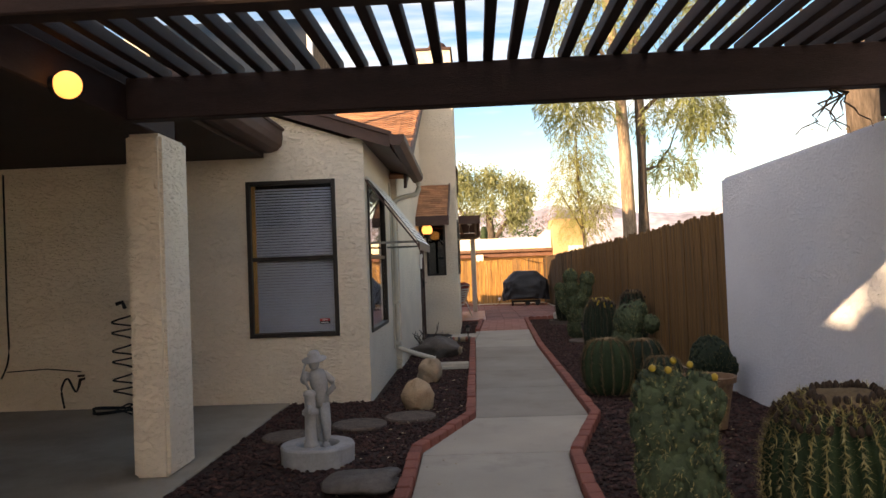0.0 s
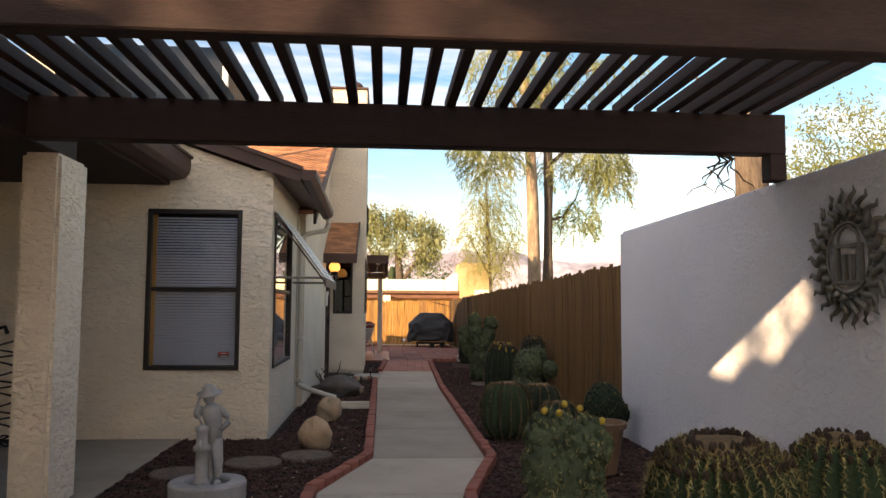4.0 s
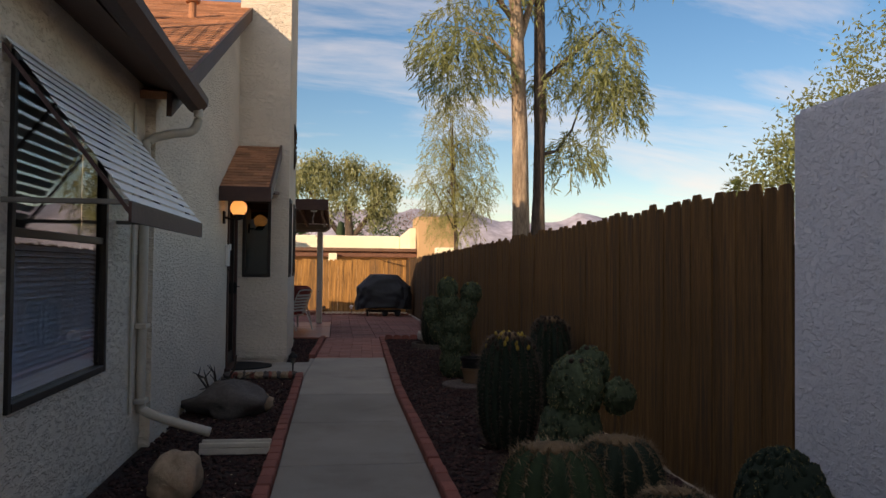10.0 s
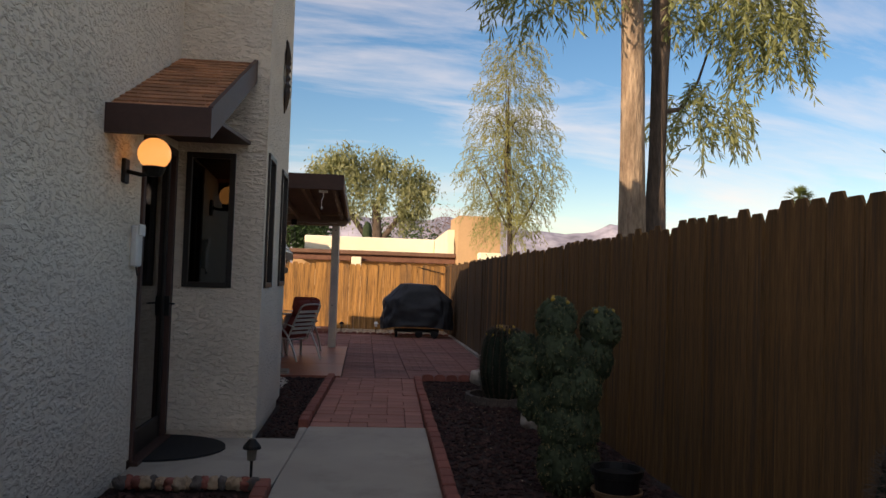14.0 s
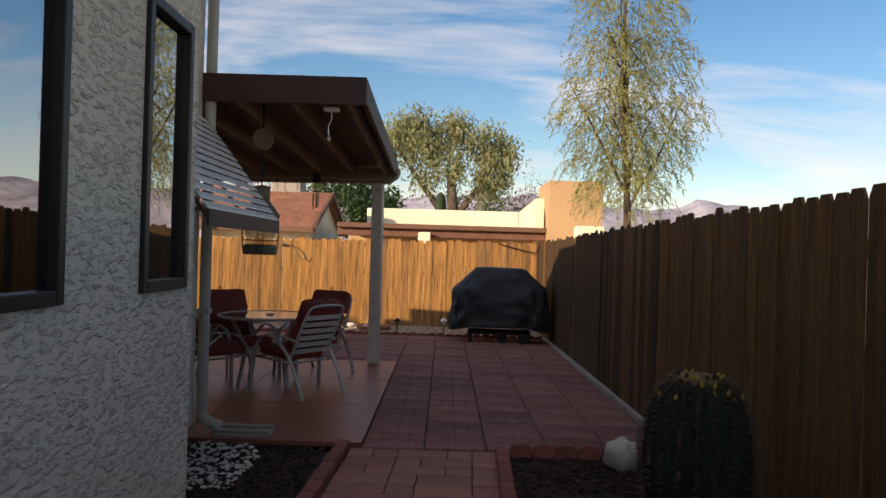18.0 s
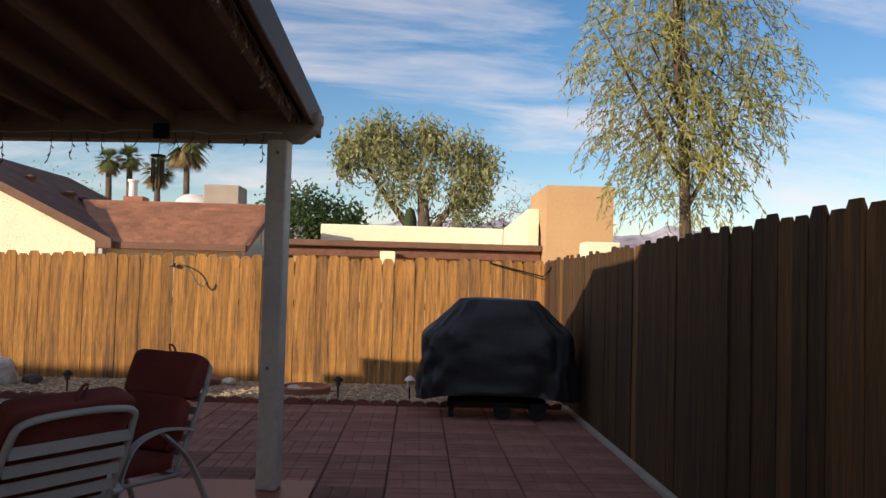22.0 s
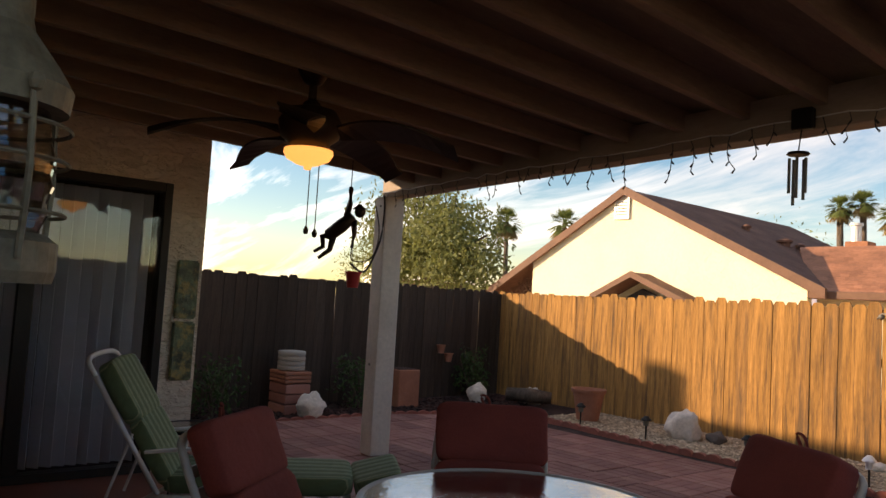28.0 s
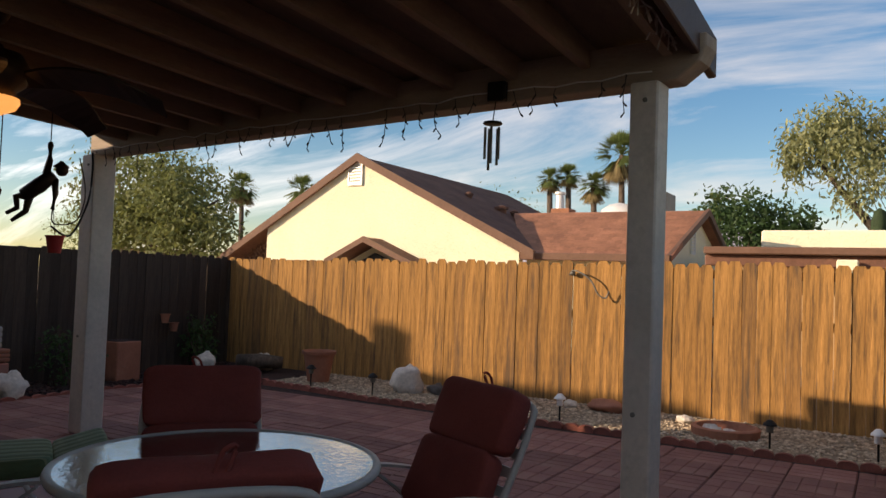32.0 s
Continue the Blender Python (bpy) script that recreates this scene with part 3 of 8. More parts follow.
def pane_window(name, axis, at, u0, u1, z0, z1, label, out, mid=0.5, blinds=True, tinted=False, room=0.55, glass=None, blind_top=None):
    """A metal-framed window in a hole: frame bars, panes, blind slats and a near-black block for the unlit room. out is
    +1 or -1, the way it looks along its axis.
    """
    win = thing(name, label, "window", kind="structure")

    def bar(n, a, b, c, d, e=0.035, s=0.03):
        lo, hi = sorted((at + out * s, at - out * e))
        if axis == "x":
            part(n, Geo().box(lo, hi, a, b, c, d), M_FRAME, win, bevel=0.004)
        else:
            part(n, Geo().box(a, b, lo, hi, c, d), M_FRAME, win, bevel=0.004)
    w = 0.045
    bar("window_frame", u0, u0 + w, z0, z1)
    bar("window_frame", u1 - w, u1, z0, z1)
    bar("window_frame", u0 + w, u1 - w, z1 - w, z1)
    bar("window_frame", u0 + w, u1 - w, z0, z0 + w)
    cuts = [(u0 + w, u1 - w, z0 + w, z1 - w)]
    if mid:
        zm = z0 + (z1 - z0) * mid
        bar("sash_rail", u0 + w, u1 - w, zm - 0.022, zm + 0.022, 0.03, 0.012)
        cuts = [(u0 + w, u1 - w, z0 + w, zm - 0.022), (u0 + w, u1 - w, zm + 0.022, z1 - w)]
    for a, b, c, d in cuts:
        lo, hi = sorted((at - out * 0.004, at - out * 0.012))
        g = Geo().box(lo, hi, a, b, c, d) if axis == "x" else Geo().box(a, b, lo, hi, c, d)
        p = part("pane", g, glass or (M_GLASS_DARK if tinted else M_GLASS), win)
        p.visible_shadow = False
    if blinds:
        g, z = Geo(), z0 + w + 0.008
        while z < (blind_top or z1 - w) - 0.034:
            rows = ((at - out * 0.028, z), (at - out * 0.045, z + 0.014), (at - out * 0.072, z + 0.028))
            if axis == "x":
                g.add([(d, u, h) for d, h in rows for u in (u0 + w, u1 - w)], [(0, 1, 3, 2), (2, 3, 5, 4)])
            else:
                g.add([(u, d, h) for d, h in rows for u in (u0 + w, u1 - w)], [(0, 1, 3, 2), (2, 3, 5, 4)])
            z += 0.031
        tagged(part("blind", g, M_BLIND, win, "closed pale horizontal blind"), kind="stuff")
    # Solid block; the room's darkness is its colour.
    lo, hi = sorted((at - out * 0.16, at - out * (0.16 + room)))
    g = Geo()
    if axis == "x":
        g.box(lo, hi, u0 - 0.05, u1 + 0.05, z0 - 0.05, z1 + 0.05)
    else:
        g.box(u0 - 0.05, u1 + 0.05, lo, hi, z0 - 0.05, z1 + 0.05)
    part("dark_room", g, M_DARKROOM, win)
    return win


WIN_FRONT = (-3.235, -2.25, 0.695, 2.405)
WIN_SIDE = (3.235, 4.755, 0.70, 2.40)
DOOR = (9.86, 10.80, 0.0, 2.36)
WIN_BACK = (13.45, 14.72, 0.66, 2.40)

front = wall_with_holes("y", 3.05, 0.15, -7.2, F_X - 0.15, 0.07, 2.80, [WIN_FRONT, (-7.19, -6.73, 1.36, 2.2)])
front.prism([(-7.2, 2.80), (-7.2, 3.9), (-5.2, 3.9), (F_X - 0.15, 2.83), (F_X - 0.15, 2.80)], 3.05, 3.20, "y")
structure("wall_front", front, M_STUCCO, "cream stucco house wall facing the carport", "wall")
structure("foundation", Geo().box(-7.2, F_X - 0.012, 3.058, 3.2, -0.2, 0.07).box(F_X - 0.14, F_X - 0.012, 3.2, 5.76, -0.2, 0.07).box(H_X - 0.14, H_X - 0.012, 5.76, 9.85, -0.2, 0.05).box(H_X - 0.012, -1.15, 10.87, 10.98, -0.2, 0.06).box(-1.26, -1.15, 10.98, 12.6, -0.2, 0.06), M_STUCCO, "low stucco-coated footing of the house wall", "foundation")
room = wall_with_holes("x", F_X - 0.15, 0.15, 3.05, 5.74, 0.07, 2.84, [WIN_SIDE])
structure("wall_front_room", room, M_STUCCO, "cream stucco side wall of the front room", "wall")
east = wall_with_holes("x", H_X - 0.15, 0.15, 5.745, 14.95, 0.05, 2.72, [DOOR, WIN_BACK])
east.prism([(5.745, 2.72), (5.745, 2.75), (5.9, 2.80), (11.5, 5.30), (14.95, 3.72), (14.95, 2.72)], H_X - 0.15, H_X, "x")
structure("wall_east", east, M_STUCCO, "cream stucco house wall with a gable beside the path", "wall")
tower = wall_with_holes("x", -1.27, 0.15, 10.84, 12.62, 0.06, 6.0, [(10.95, 11.40, 1.24, 2.40), (12.0, 12.50, 1.24, 2.40)])
wall_with_holes("y", 10.84, 0.15, H_X, -1.27, 0.06, 6.0, [(-1.77, -1.37, 1.235, 2.36)], tower)
wall_with_holes("y", 12.47, 0.15, H_X, -1.27, 0.06, 6.0, [], tower)
tower.box(H_X, -1.70, 10.99, 12.47, 2.6, 6.0)
structure("wall_tower", tower, M_STUCCO, "tall cream stucco chimney tower beside the front door", "wall")
cap = thing("flue_hood", "brown metal hood on top of the chimney tower", "chimney cap")
part("cap_plate", Geo().box(-1.90, -1.09, 10.80, 12.66, 6.0, 6.05), M_FASCIA, cap, bevel=0.01)
part("flue", Geo().lathe([(0.2, 6.05), (0.2, 6.13), (0.16, 6.19), (0.08, 6.235), (0.0, 6.245)], n=20, cx=-1.4, cy=11.1), M_FASCIA, cap)
back = wall_with_holes("y", 14.80, 0.15, -5.65, H_X - 0.15, -0.1, 3.7, [(-4.6, -3.4, 0.9, 2.05)])
structure("wall_patio", back, M_STUCCO, "cream stucco wall under the patio roof", "wall")
wing = wall_with_holes("x", -5.80, 0.15, 14.95, 17.60, -0.1, 2.75, [(15.15, 17.33, 0.0, 2.12)])
wall_with_holes("y", 17.45, 0.15, -7.3, -5.80, -0.1, 2.75, [], wing)
structure("wall_wing", wing, M_STUCCO, "cream stucco wall with the sliding patio door", "wall")
structure("wall_far_side", Geo().box(-7.45, -7.3, 3.05, 17.6, -0.1, 3.0), M_STUCCO, "plain stucco side wall of the house", "wall")
structure("wing_roof", Geo().box(-7.7, -5.6, 14.8, 17.95, 2.75, 2.92), M_FASCIA, "flat brown roof edge over the wing", "roof", bevel=0.01)

win_1 = pane_window("window_1", "y", 3.06, *WIN_FRONT, "tall dark-framed window with closed pale blinds", -1, 0.5)
part("jamb", Geo().box(WIN_FRONT[0] + 0.046, WIN_FRONT[0] + 0.085, 3.085, 3.125, WIN_FRONT[2] + 0.05, WIN_FRONT[3] - 0.05), material("varnished_jamb", (0.42, 0.21, 0.06), 0.5, vary=0.15, scale=4, grain=0.15, grain_scale=25, stretch=(5, 5, 1)), win_1, "varnished wooden jamb")
pane_window("window_2", "x", F_X - 0.01, *WIN_SIDE, "dark-framed window with a half-lowered blind under the slatted awning", 1, 0.5, blind_top=1.50)
pane_window("window_3", "y", 10.85, -1.77, -1.37, 1.235, 2.36, "narrow dark tinted window beside the front door", -1, 0, False, True)
pane_window("window_4", "x", -1.13, 10.95, 11.40, 1.24, 2.40, "narrow fixed window in the tower reflecting sky", 1, 0, False, True, glass=glass_material("sky_glass", (0.3, 0.3, 0.3), 0.005, 0.45))
pane_window("window_5", "x", -1.13, 12.0, 12.50, 1.24, 2.40, "narrow fixed window in the tower reflecting sky", 1, 0, False, True, glass=bpy.data.materials["sky_glass"])
pane_window("window_6", "x", H_X - 0.01, *WIN_BACK, "dark-framed window with a half-lowered blind under the rear awning", 1, 0.5, blind_top=1.48)
pane_window("window_7", "y", 3.06, -7.19, -6.73, 1.36, 2.2, "small dark-framed window with blinds in the carport wall", -1, 0)
pane_window("window_8", "y", 14.94, -4.6, -3.4, 0.9, 2.05, "window in the patio wall", 1, 0.5)

# ---- roofs of the near house ----


def shingle_slope(name, x0, x1, y0, z0, y1, z1, mat, label, thick=0.05, course=0.145, tab=0.3, kind="structure"):
    """A pitched roof plane from an eave (y0, z0) up to a ridge (y1, z1), laid with courses of separate tabs."""
    dy, dz = y1 - y0, z1 - z0
    length = math.hypot(dy, dz)
    uy, uz = dy / length, dz / length
    ny, nz = (-uz, uy) if uy > 0 else (uz, -uy)
    g = Geo()
    g.add([(x, y0 + uy * s + ny * h, z0 + uz * s + nz * h) for h in (-thick, 0) for x, s in ((x0, 0), (x1, 0), (x1, length), (x0, length))],
          [(0, 1, 2, 3), (4, 5, 6, 7), (0, 1, 5, 4), (1, 2, 6, 5), (2, 3, 7, 6), (3, 0, 4, 7)])
    rng = random.Random(name)
    n = int(length / course)
    for k in range(n):
        s0, s1 = k * course, min((k + 1.25) * course, length)
        x = x0 - rng.random() * tab
        while x < x1:
            a, b = max(x, x0), min(x + tab - 0.006, x1)
            if b - a > 0.02:
                lift = 0.009 + rng.random() * 0.006
                g.add([(xx, y0 + uy * s + ny * h, z0 + uz * s + nz * h) for xx, s, h in ((a, s0, lift), (b, s0, lift), (b, s1, 0.001), (a, s1, 0.001), (a, s0, 0), (b, s0, 0))],
                      [(0, 1, 2, 3), (4, 5, 1, 0)])
            x += tab
    return structure(name, g, mat, label, "roof")


shingle_slope("roof_main_front", -9.0, -1.70, 5.55, 2.72, 11.5, 5.46, M_SHINGLE, "sunlit orange shingle roof above the path", tab=0.32)
shingle_slope("roof_main_back", -9.0, -1.70, 15.35, 3.68, 11.5, 5.46, M_SHINGLE, "orange shingle roof slope towards the garden", tab=0.32)
rake = Geo()
for (ya, za), (yb, zb) in (((5.5, 2.62), (11.5, 5.38)), ((11.5, 5.38), (15.4, 3.58))):
    rake.prism([(ya, za - 0.09), (yb, zb - 0.09), (yb, zb + 0.09), (ya, za + 0.09)], -1.72, -1.68, "x")
structure("rake_board", rake, M_FASCIA, "brown board along the gable edge", "trim")
# low front roof falling to the path, with fascia and gutter
RAKE = 0.335


def rake_z(x, lift):
    return 2.70 + lift + (-1.62 - x) * RAKE


structure("roof_front_low", Geo().prism([(-5.4, rake_z(-5.4, 0.10)), (-5.4, rake_z(-5.4, 0.16)), (-1.585, rake_z(-1.585, 0.16)), (-1.585, rake_z(-1.585, 0.10))], 2.975, 6.0, "y"), M_SHINGLE_DARK, "low brown roof over the front room", "roof")
structure("fascia_front", Geo().prism([(-5.4, rake_z(-5.4, 0)), (-5.4, rake_z(-5.4, 0.155)), (-1.62, 2.855), (-1.62, 2.70)], 2.925, 2.97, "y").prism([(-5.4, rake_z(-5.4, 0.13)), (-5.4, rake_z(-5.4, 0.175)), (-1.60, rake_z(-1.60, 0.175)), (-1.60, rake_z(-1.60, 0.13))], 2.895, 2.924, "y"), M_FASCIA, "brown sloping fascia board of the front roof", "trim")
structure("soffit_front", Geo().prism([(F_X, 2.80), (-1.62, 2.705), (-1.62, 2.73), (F_X, 2.83)], 2.98, 5.80, "y"), M_FASCIA, "brown soffit under the low eave", "trim")
gutter = thing("gutter", "brown metal gutter along the low eave", "gutter", at=pose(0, 0, 0))
PROFILE = [(-1.615, 0.115), (-1.615, 0.02), (-1.585, 0.0), (-1.515, 0.0), (-1.49, 0.03), (-1.465, 0.06), (-1.46, 0.115)]
INNER = [(-1.47, 0.115), (-1.475, 0.065), (-1.50, 0.036), (-1.52, 0.01), (-1.58, 0.01), (-1.605, 0.026), (-1.605, 0.115)]
for nm, pts, ya, yb in (("trough", PROFILE + INNER, 2.90, 5.80), ("end_cap", PROFILE, 2.89, 2.899), ("end_cap", PROFILE, 5.801, 5.81)):
    g = Geo().prism([(x, z) for x, z in pts], ya, yb, "y")
    g.v = [(x, y, z + 2.715 - (y - 2.9) * 0.031) for x, y, z in g.v]
    part(nm, g, M_FASCIA, gutter)
# Extents of both upper blocks are set so their shadow covers the east fence.
structure("upper_room", Geo().box(-9.0, -5.6, 6.9, 10.6, 3.0, 5.3), M_STUCCO, "second storey of the house behind the low roof", "wall")
structure("upper_screen_room", Geo().box(-9.0, -6.2, 2.0, 6.0, 2.9, 5.4), M_SCREEN, "dark screened upper room behind the low roof, sized to shade the fence", "wall")
# Unseen shadow caster; its notch lets one sun patch reach the white wall.
structure("neighbour_block", Geo().prism([(-16, -0.1), (1.0, -0.1), (1.0, 6.05), (-5.0, 6.05), (-5.0, 7.2), (-6.93, 7.2), (-6.93, 4.87), (-7.86, 4.87), (-8.0, 5.02), (-8.5, 5.06), (-9.0, 5.42), (-9.0, 7.2), (-16, 7.2)], -7.65, -7.5, "x").box(-7.65, -7.5, -9.0, -6.93, 5.72, 7.2), M_STUCCO, "unseen block added behind the carport, notched to shape the sun patch", "wall")
balcony = thing("balcony_rail", "white metal balcony rail with a dark tinted screen", "railing")
BX, BY = -3.13, 6.2
for x0, x1, y0, y1, z0, z1 in ((BX - 0.04, BX + 0.04, BY - 0.04, BY + 0.04, 3.3, 5.25), (BX - 0.04, BX + 0.04, 8.0, 8.08, 3.9, 5.25)):
    part("post", Geo().box(x0, x1, y0, y1, z0, z1), M_WHITE, balcony, bevel=0.006)
part("bottom_rail", Geo().box(-5.6, BX - 0.04, BY - 0.025, BY + 0.025, 4.20, 4.28), M_WHITE, balcony, bevel=0.005)
part("side_rail", Geo().box(BX - 0.02, BX + 0.02, BY + 0.04, 8.0, 4.05, 4.09), M_WHITE, balcony, bevel=0.004)
part("side_rail", Geo().box(BX - 0.02, BX + 0.02, BY + 0.04, 8.0, 5.1, 5.14), M_WHITE, balcony, bevel=0.004)
for i in range(13):
    part("baluster", Geo().box(BX - 0.012, BX + 0.012, BY + 0.14 + i * 0.135, BY + 0.165 + i * 0.135, 4.09, 5.1), M_SCREEN, balcony)
pane = part("screen", Geo().box(-5.6, BX - 0.04, BY - 0.008, BY + 0.008, 4.28, 5.25), glass_material("balcony_glass", (0.05, 0.055, 0.055), 0.02, 0.05), balcony, "dark tinted balcony screen")
pane.visible_shadow = False
structure("balcony_deck", Geo().box(-5.6, BX, BY, 8.05, 3.2, 3.3).box(-5.6, BX, 8.06, 8.1, 3.3, 3.95), M_FASCIA, "dark brown balcony deck on the roof", "deck")
for i, (x, y) in enumerate(((-2.9, 9.2), (-2.3, 9.6), (-3.6, 10.2))):
    vent = thing("roof_vent", "small orange roof vent pipe with a cap", "vent", at=pose(x, y, 2.72 + (y - 5.55) * 0.46))
    part("pipe", Geo().lathe([(0.05, -0.05), (0.05, 0.22)], n=12), M_SHINGLE, vent, smooth=False)
    part("cap", Geo().lathe([(0.09, 0.2), (0.1, 0.23), (0.03, 0.29)], n=12), M_SHINGLE, vent)
# porch hood over the front door
shingle_slope("porch_roof", -1.848, -1.255, 9.08, 2.36, 10.838, 3.14, M_SHINGLE, "small brown shingle hood over the front door", 0.06, 0.12, 0.2)
hood = Geo().box(-1.848, -1.225, 9.04, 9.08, 2.19, 2.37)
hood.prism([(9.08, 2.19), (9.08, 2.385), (10.83, 3.165), (10.83, 2.97)], -1.255, -1.225, "x")
structure("porch_fascia", hood, M_FASCIA, "brown boards edging the door hood", "trim")
structure("porch_soffit", Geo().prism([(9.09, 2.33), (10.83, 2.44), (10.83, 2.47), (9.09, 2.36)], -1.847, -1.256, "x"), M_FASCIA, "brown soffit of the door hood", "trim")

# ---- carport and pergola ----
structure("carport_ceiling", Geo().box(-7.3, -3.02, -9, 3.03, 2.66, 2.80), M_TIMBER, "dark stained carport ceiling", "ceiling")
structure("carport_fascia", Geo().prism([(-3.02, 2.95), (-3.02, 2.70), (-2.93, 2.70), (-2.85, 2.72), (-2.80, 2.77), (-2.785, 2.84), (-2.785, 2.93), (-2.80, 2.95)], 0.5, 2.96, "y").prism([(-2.80, 2.93), (-2.765, 2.93), (-2.765, 2.965), (-2.80, 2.965)], 0.5, 2.97, "y"), M_FASCIA, "rounded brown carport roof edge", "trim", bevel=0.006)
structure("carport_wall_side", Geo().box(-7.35, -7.2, -9, 3.05, -0.1, 2.8), M_STUCCO, "plain stucco side wall of the carport", "wall")
# Unseen floor added behind the start; bounces sun onto the front wall.
structure("driveway", Geo().box(-7.2, 26, -40, -9.01, -0.3, -0.02), M_BOUNCE_CONCRETE, "unseen pale concrete driveway added to bounce sunlight", "driveway")
# Added out of view to darken the carport and block a window reflection.
structure("wall_behind", Geo().box(-7.35, -2.2, -9.2, -9.0, -0.1, 2.8), M_STUCCO, "unseen stucco wall added behind the carport to hold back light", "wall")
# Added reflector, out of view: sends sunlight back to the house front.
structure("wall_across", Geo().box(5.0, 5.3, -28, -5.5, -0.1, 5.6), M_STUCCO_WHITE, "unseen white stucco wall added across the driveway to reflect sun", "wall")
column = Geo()
column.box(-3.21, -2.95, 0.10, 0.60, -0.02, 2.42)
solo("column", column, M_STUCCO, "square cream stucco column holding the pergola", "column", bevel=0.025, segments=2)
pergola = thing("pergola", "dark brown stained timber pergola over the path", "pergola")
part("side_beam", Geo().box(-3.12, -2.98, -2.5, 0.45, 2.42, 2.66), M_TIMBER_Y, pergola, bevel=0.008)
for y in (-0.30, -2.30):
    part("beam", Geo().box(-2.98, 1.98, y - 0.06, y + 0.06, 2.42, 2.695), M_TIMBER, pergola, bevel=0.008)
    part("short_post", Geo().box(1.86, 1.98, y - 0.06, y + 0.06, 2.24, 2.42), M_TIMBER, pergola, bevel=0.006)
slat = Geo().box(-0.03, 0.03, -2.46, -0.16, 2.695, 2.775).mesh("slat", M_TIMBER_Y, bevel=0.004)
rng = random.Random(4)
for i in range(30):
    ob = part("slat", slat, M_TIMBER_Y, pergola)
    ob.location = (-2.925 + i * 0.1645 + rng.uniform(-0.008, 0.008), rng.uniform(-0.03, 0.03), 0)
    ob.rotation_euler[2] = rng.uniform(-0.002, 0.002)

# ---- white garden wall ----
structure("wall_white", Geo().prism([(-9, 2.24), (3.17, 2.24), (3.17, -0.1), (-9, -0.1)], 1.93, 2.13, "x"), M_STUCCO_WHITE, "white rough stucco garden wall", "wall", bevel=0.03, segments=2)

# ---- patio roof ----
P_X0, P_X1, P_Y0, P_Y1 = -5.64, -0.635, 14.96, 19.0


def roof_z(y):
    return 2.70 - (y - P_Y0) * 0.053


def beam_y(x):
    """The front beam runs slightly askew: farther out towards the corner post."""
    return 18.66 + (-0.84 - x) * 0.115


def outer_y(x):
    """The roof edge overhangs the beam, less and less towards the corner post."""
    return beam_y(x) + 0.30 + 0.066 * min(0.0, x + 0.84)


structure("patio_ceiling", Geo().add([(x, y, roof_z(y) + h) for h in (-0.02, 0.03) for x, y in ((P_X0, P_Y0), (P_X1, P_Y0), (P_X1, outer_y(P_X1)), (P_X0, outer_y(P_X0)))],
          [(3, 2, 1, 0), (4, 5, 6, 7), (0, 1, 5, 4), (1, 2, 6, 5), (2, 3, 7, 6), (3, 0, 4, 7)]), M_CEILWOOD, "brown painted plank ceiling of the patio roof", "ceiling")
patio_roof = thing("patio_roof", "brown painted timber patio roof on cream posts", "patio roof")
for i in range(12):
    xa = P_X1 - 0.10 - i * 0.43
    xb = xa + 0.035 * i
    yb = outer_y(xb) - 0.03
    g = Geo().add([(x + d, y, z) for x, y, z0, z1 in ((xa, P_Y0 + 0.04, roof_z(P_Y0) - 0.165, roof_z(P_Y0) - 0.022), (xb, yb, roof_z(yb) - 0.135, roof_z(yb) - 0.022)) for z in (z0, z1) for d in (-0.022, 0.022)],
                  [(0, 1, 3, 2), (6, 7, 5, 4), (0, 4, 5, 1), (2, 3, 7, 6), (0, 2, 6, 4), (1, 5, 7, 3)])
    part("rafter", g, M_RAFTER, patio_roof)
part("fascia", Geo().box(P_X0, P_X1 + 0.04, P_Y0 - 0.03, P_Y0 + 0.01, 2.53, 2.745), M_FASCIA, patio_roof, bevel=0.006)
part("fascia", Geo().prism([(P_Y0 + 0.01, 2.55), (P_Y1, 2.34), (P_Y1, 2.53), (P_Y0 + 0.01, 2.745)], P_X1, P_X1 + 0.04, "x"), M_FASCIA, patio_roof, bevel=0.006)
BEAM_TURN = -math.degrees(math.atan(0.115))
beam = Geo().prism([(-4.80, 2.255), (0.15, 2.255), (0.255, 2.33), (0.285, 2.39), (0.285, 2.45), (-4.80, 2.45)], -0.07, 0.07, "y", pose(-0.84, 18.73, 0, 0, 0, BEAM_TURN))
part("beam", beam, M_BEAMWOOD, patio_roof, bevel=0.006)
for px, w in ((-0.82, 0.066), (-5.50, 0.095)):
    py = beam_y(px) + 0.02
    post = part("post", Geo().box(-w, w, -w, w, 0.004, 2.255, pose(px, py, 0, 0, 0, BEAM_TURN)), M_POSTPAINT, patio_roof, bevel=0.008)
    part("nail_head", Geo().lathe([(0.011, 0.0), (0.011, 0.006), (0.004, 0.009)], n=10, m=pose(px, py - w - 0.001, 2.17, 90)), M_GALV, post)
    part("nail_head", Geo().lathe([(0.011, 0.0), (0.011, 0.006), (0.004, 0.009)], n=10, m=pose(px - 0.02, py - w - 0.001, 0.78, 90)), M_GALV, post)

# ---- fences ----


def picket_mesh(name, h, w, seed, mat):
    r = random.Random(seed)
    c, t = 0.028, 0.016
    tip = h + r.uniform(-0.012, 0.008)
    poly = [(-w / 2, 0.0), (w / 2, 0.0), (w / 2, tip - c), (w / 2 - c, tip), (-w / 2 + c, tip), (-w / 2, tip - c)]
    return Geo().prism(poly, -t / 2, t / 2, "y").mesh(name, mat)


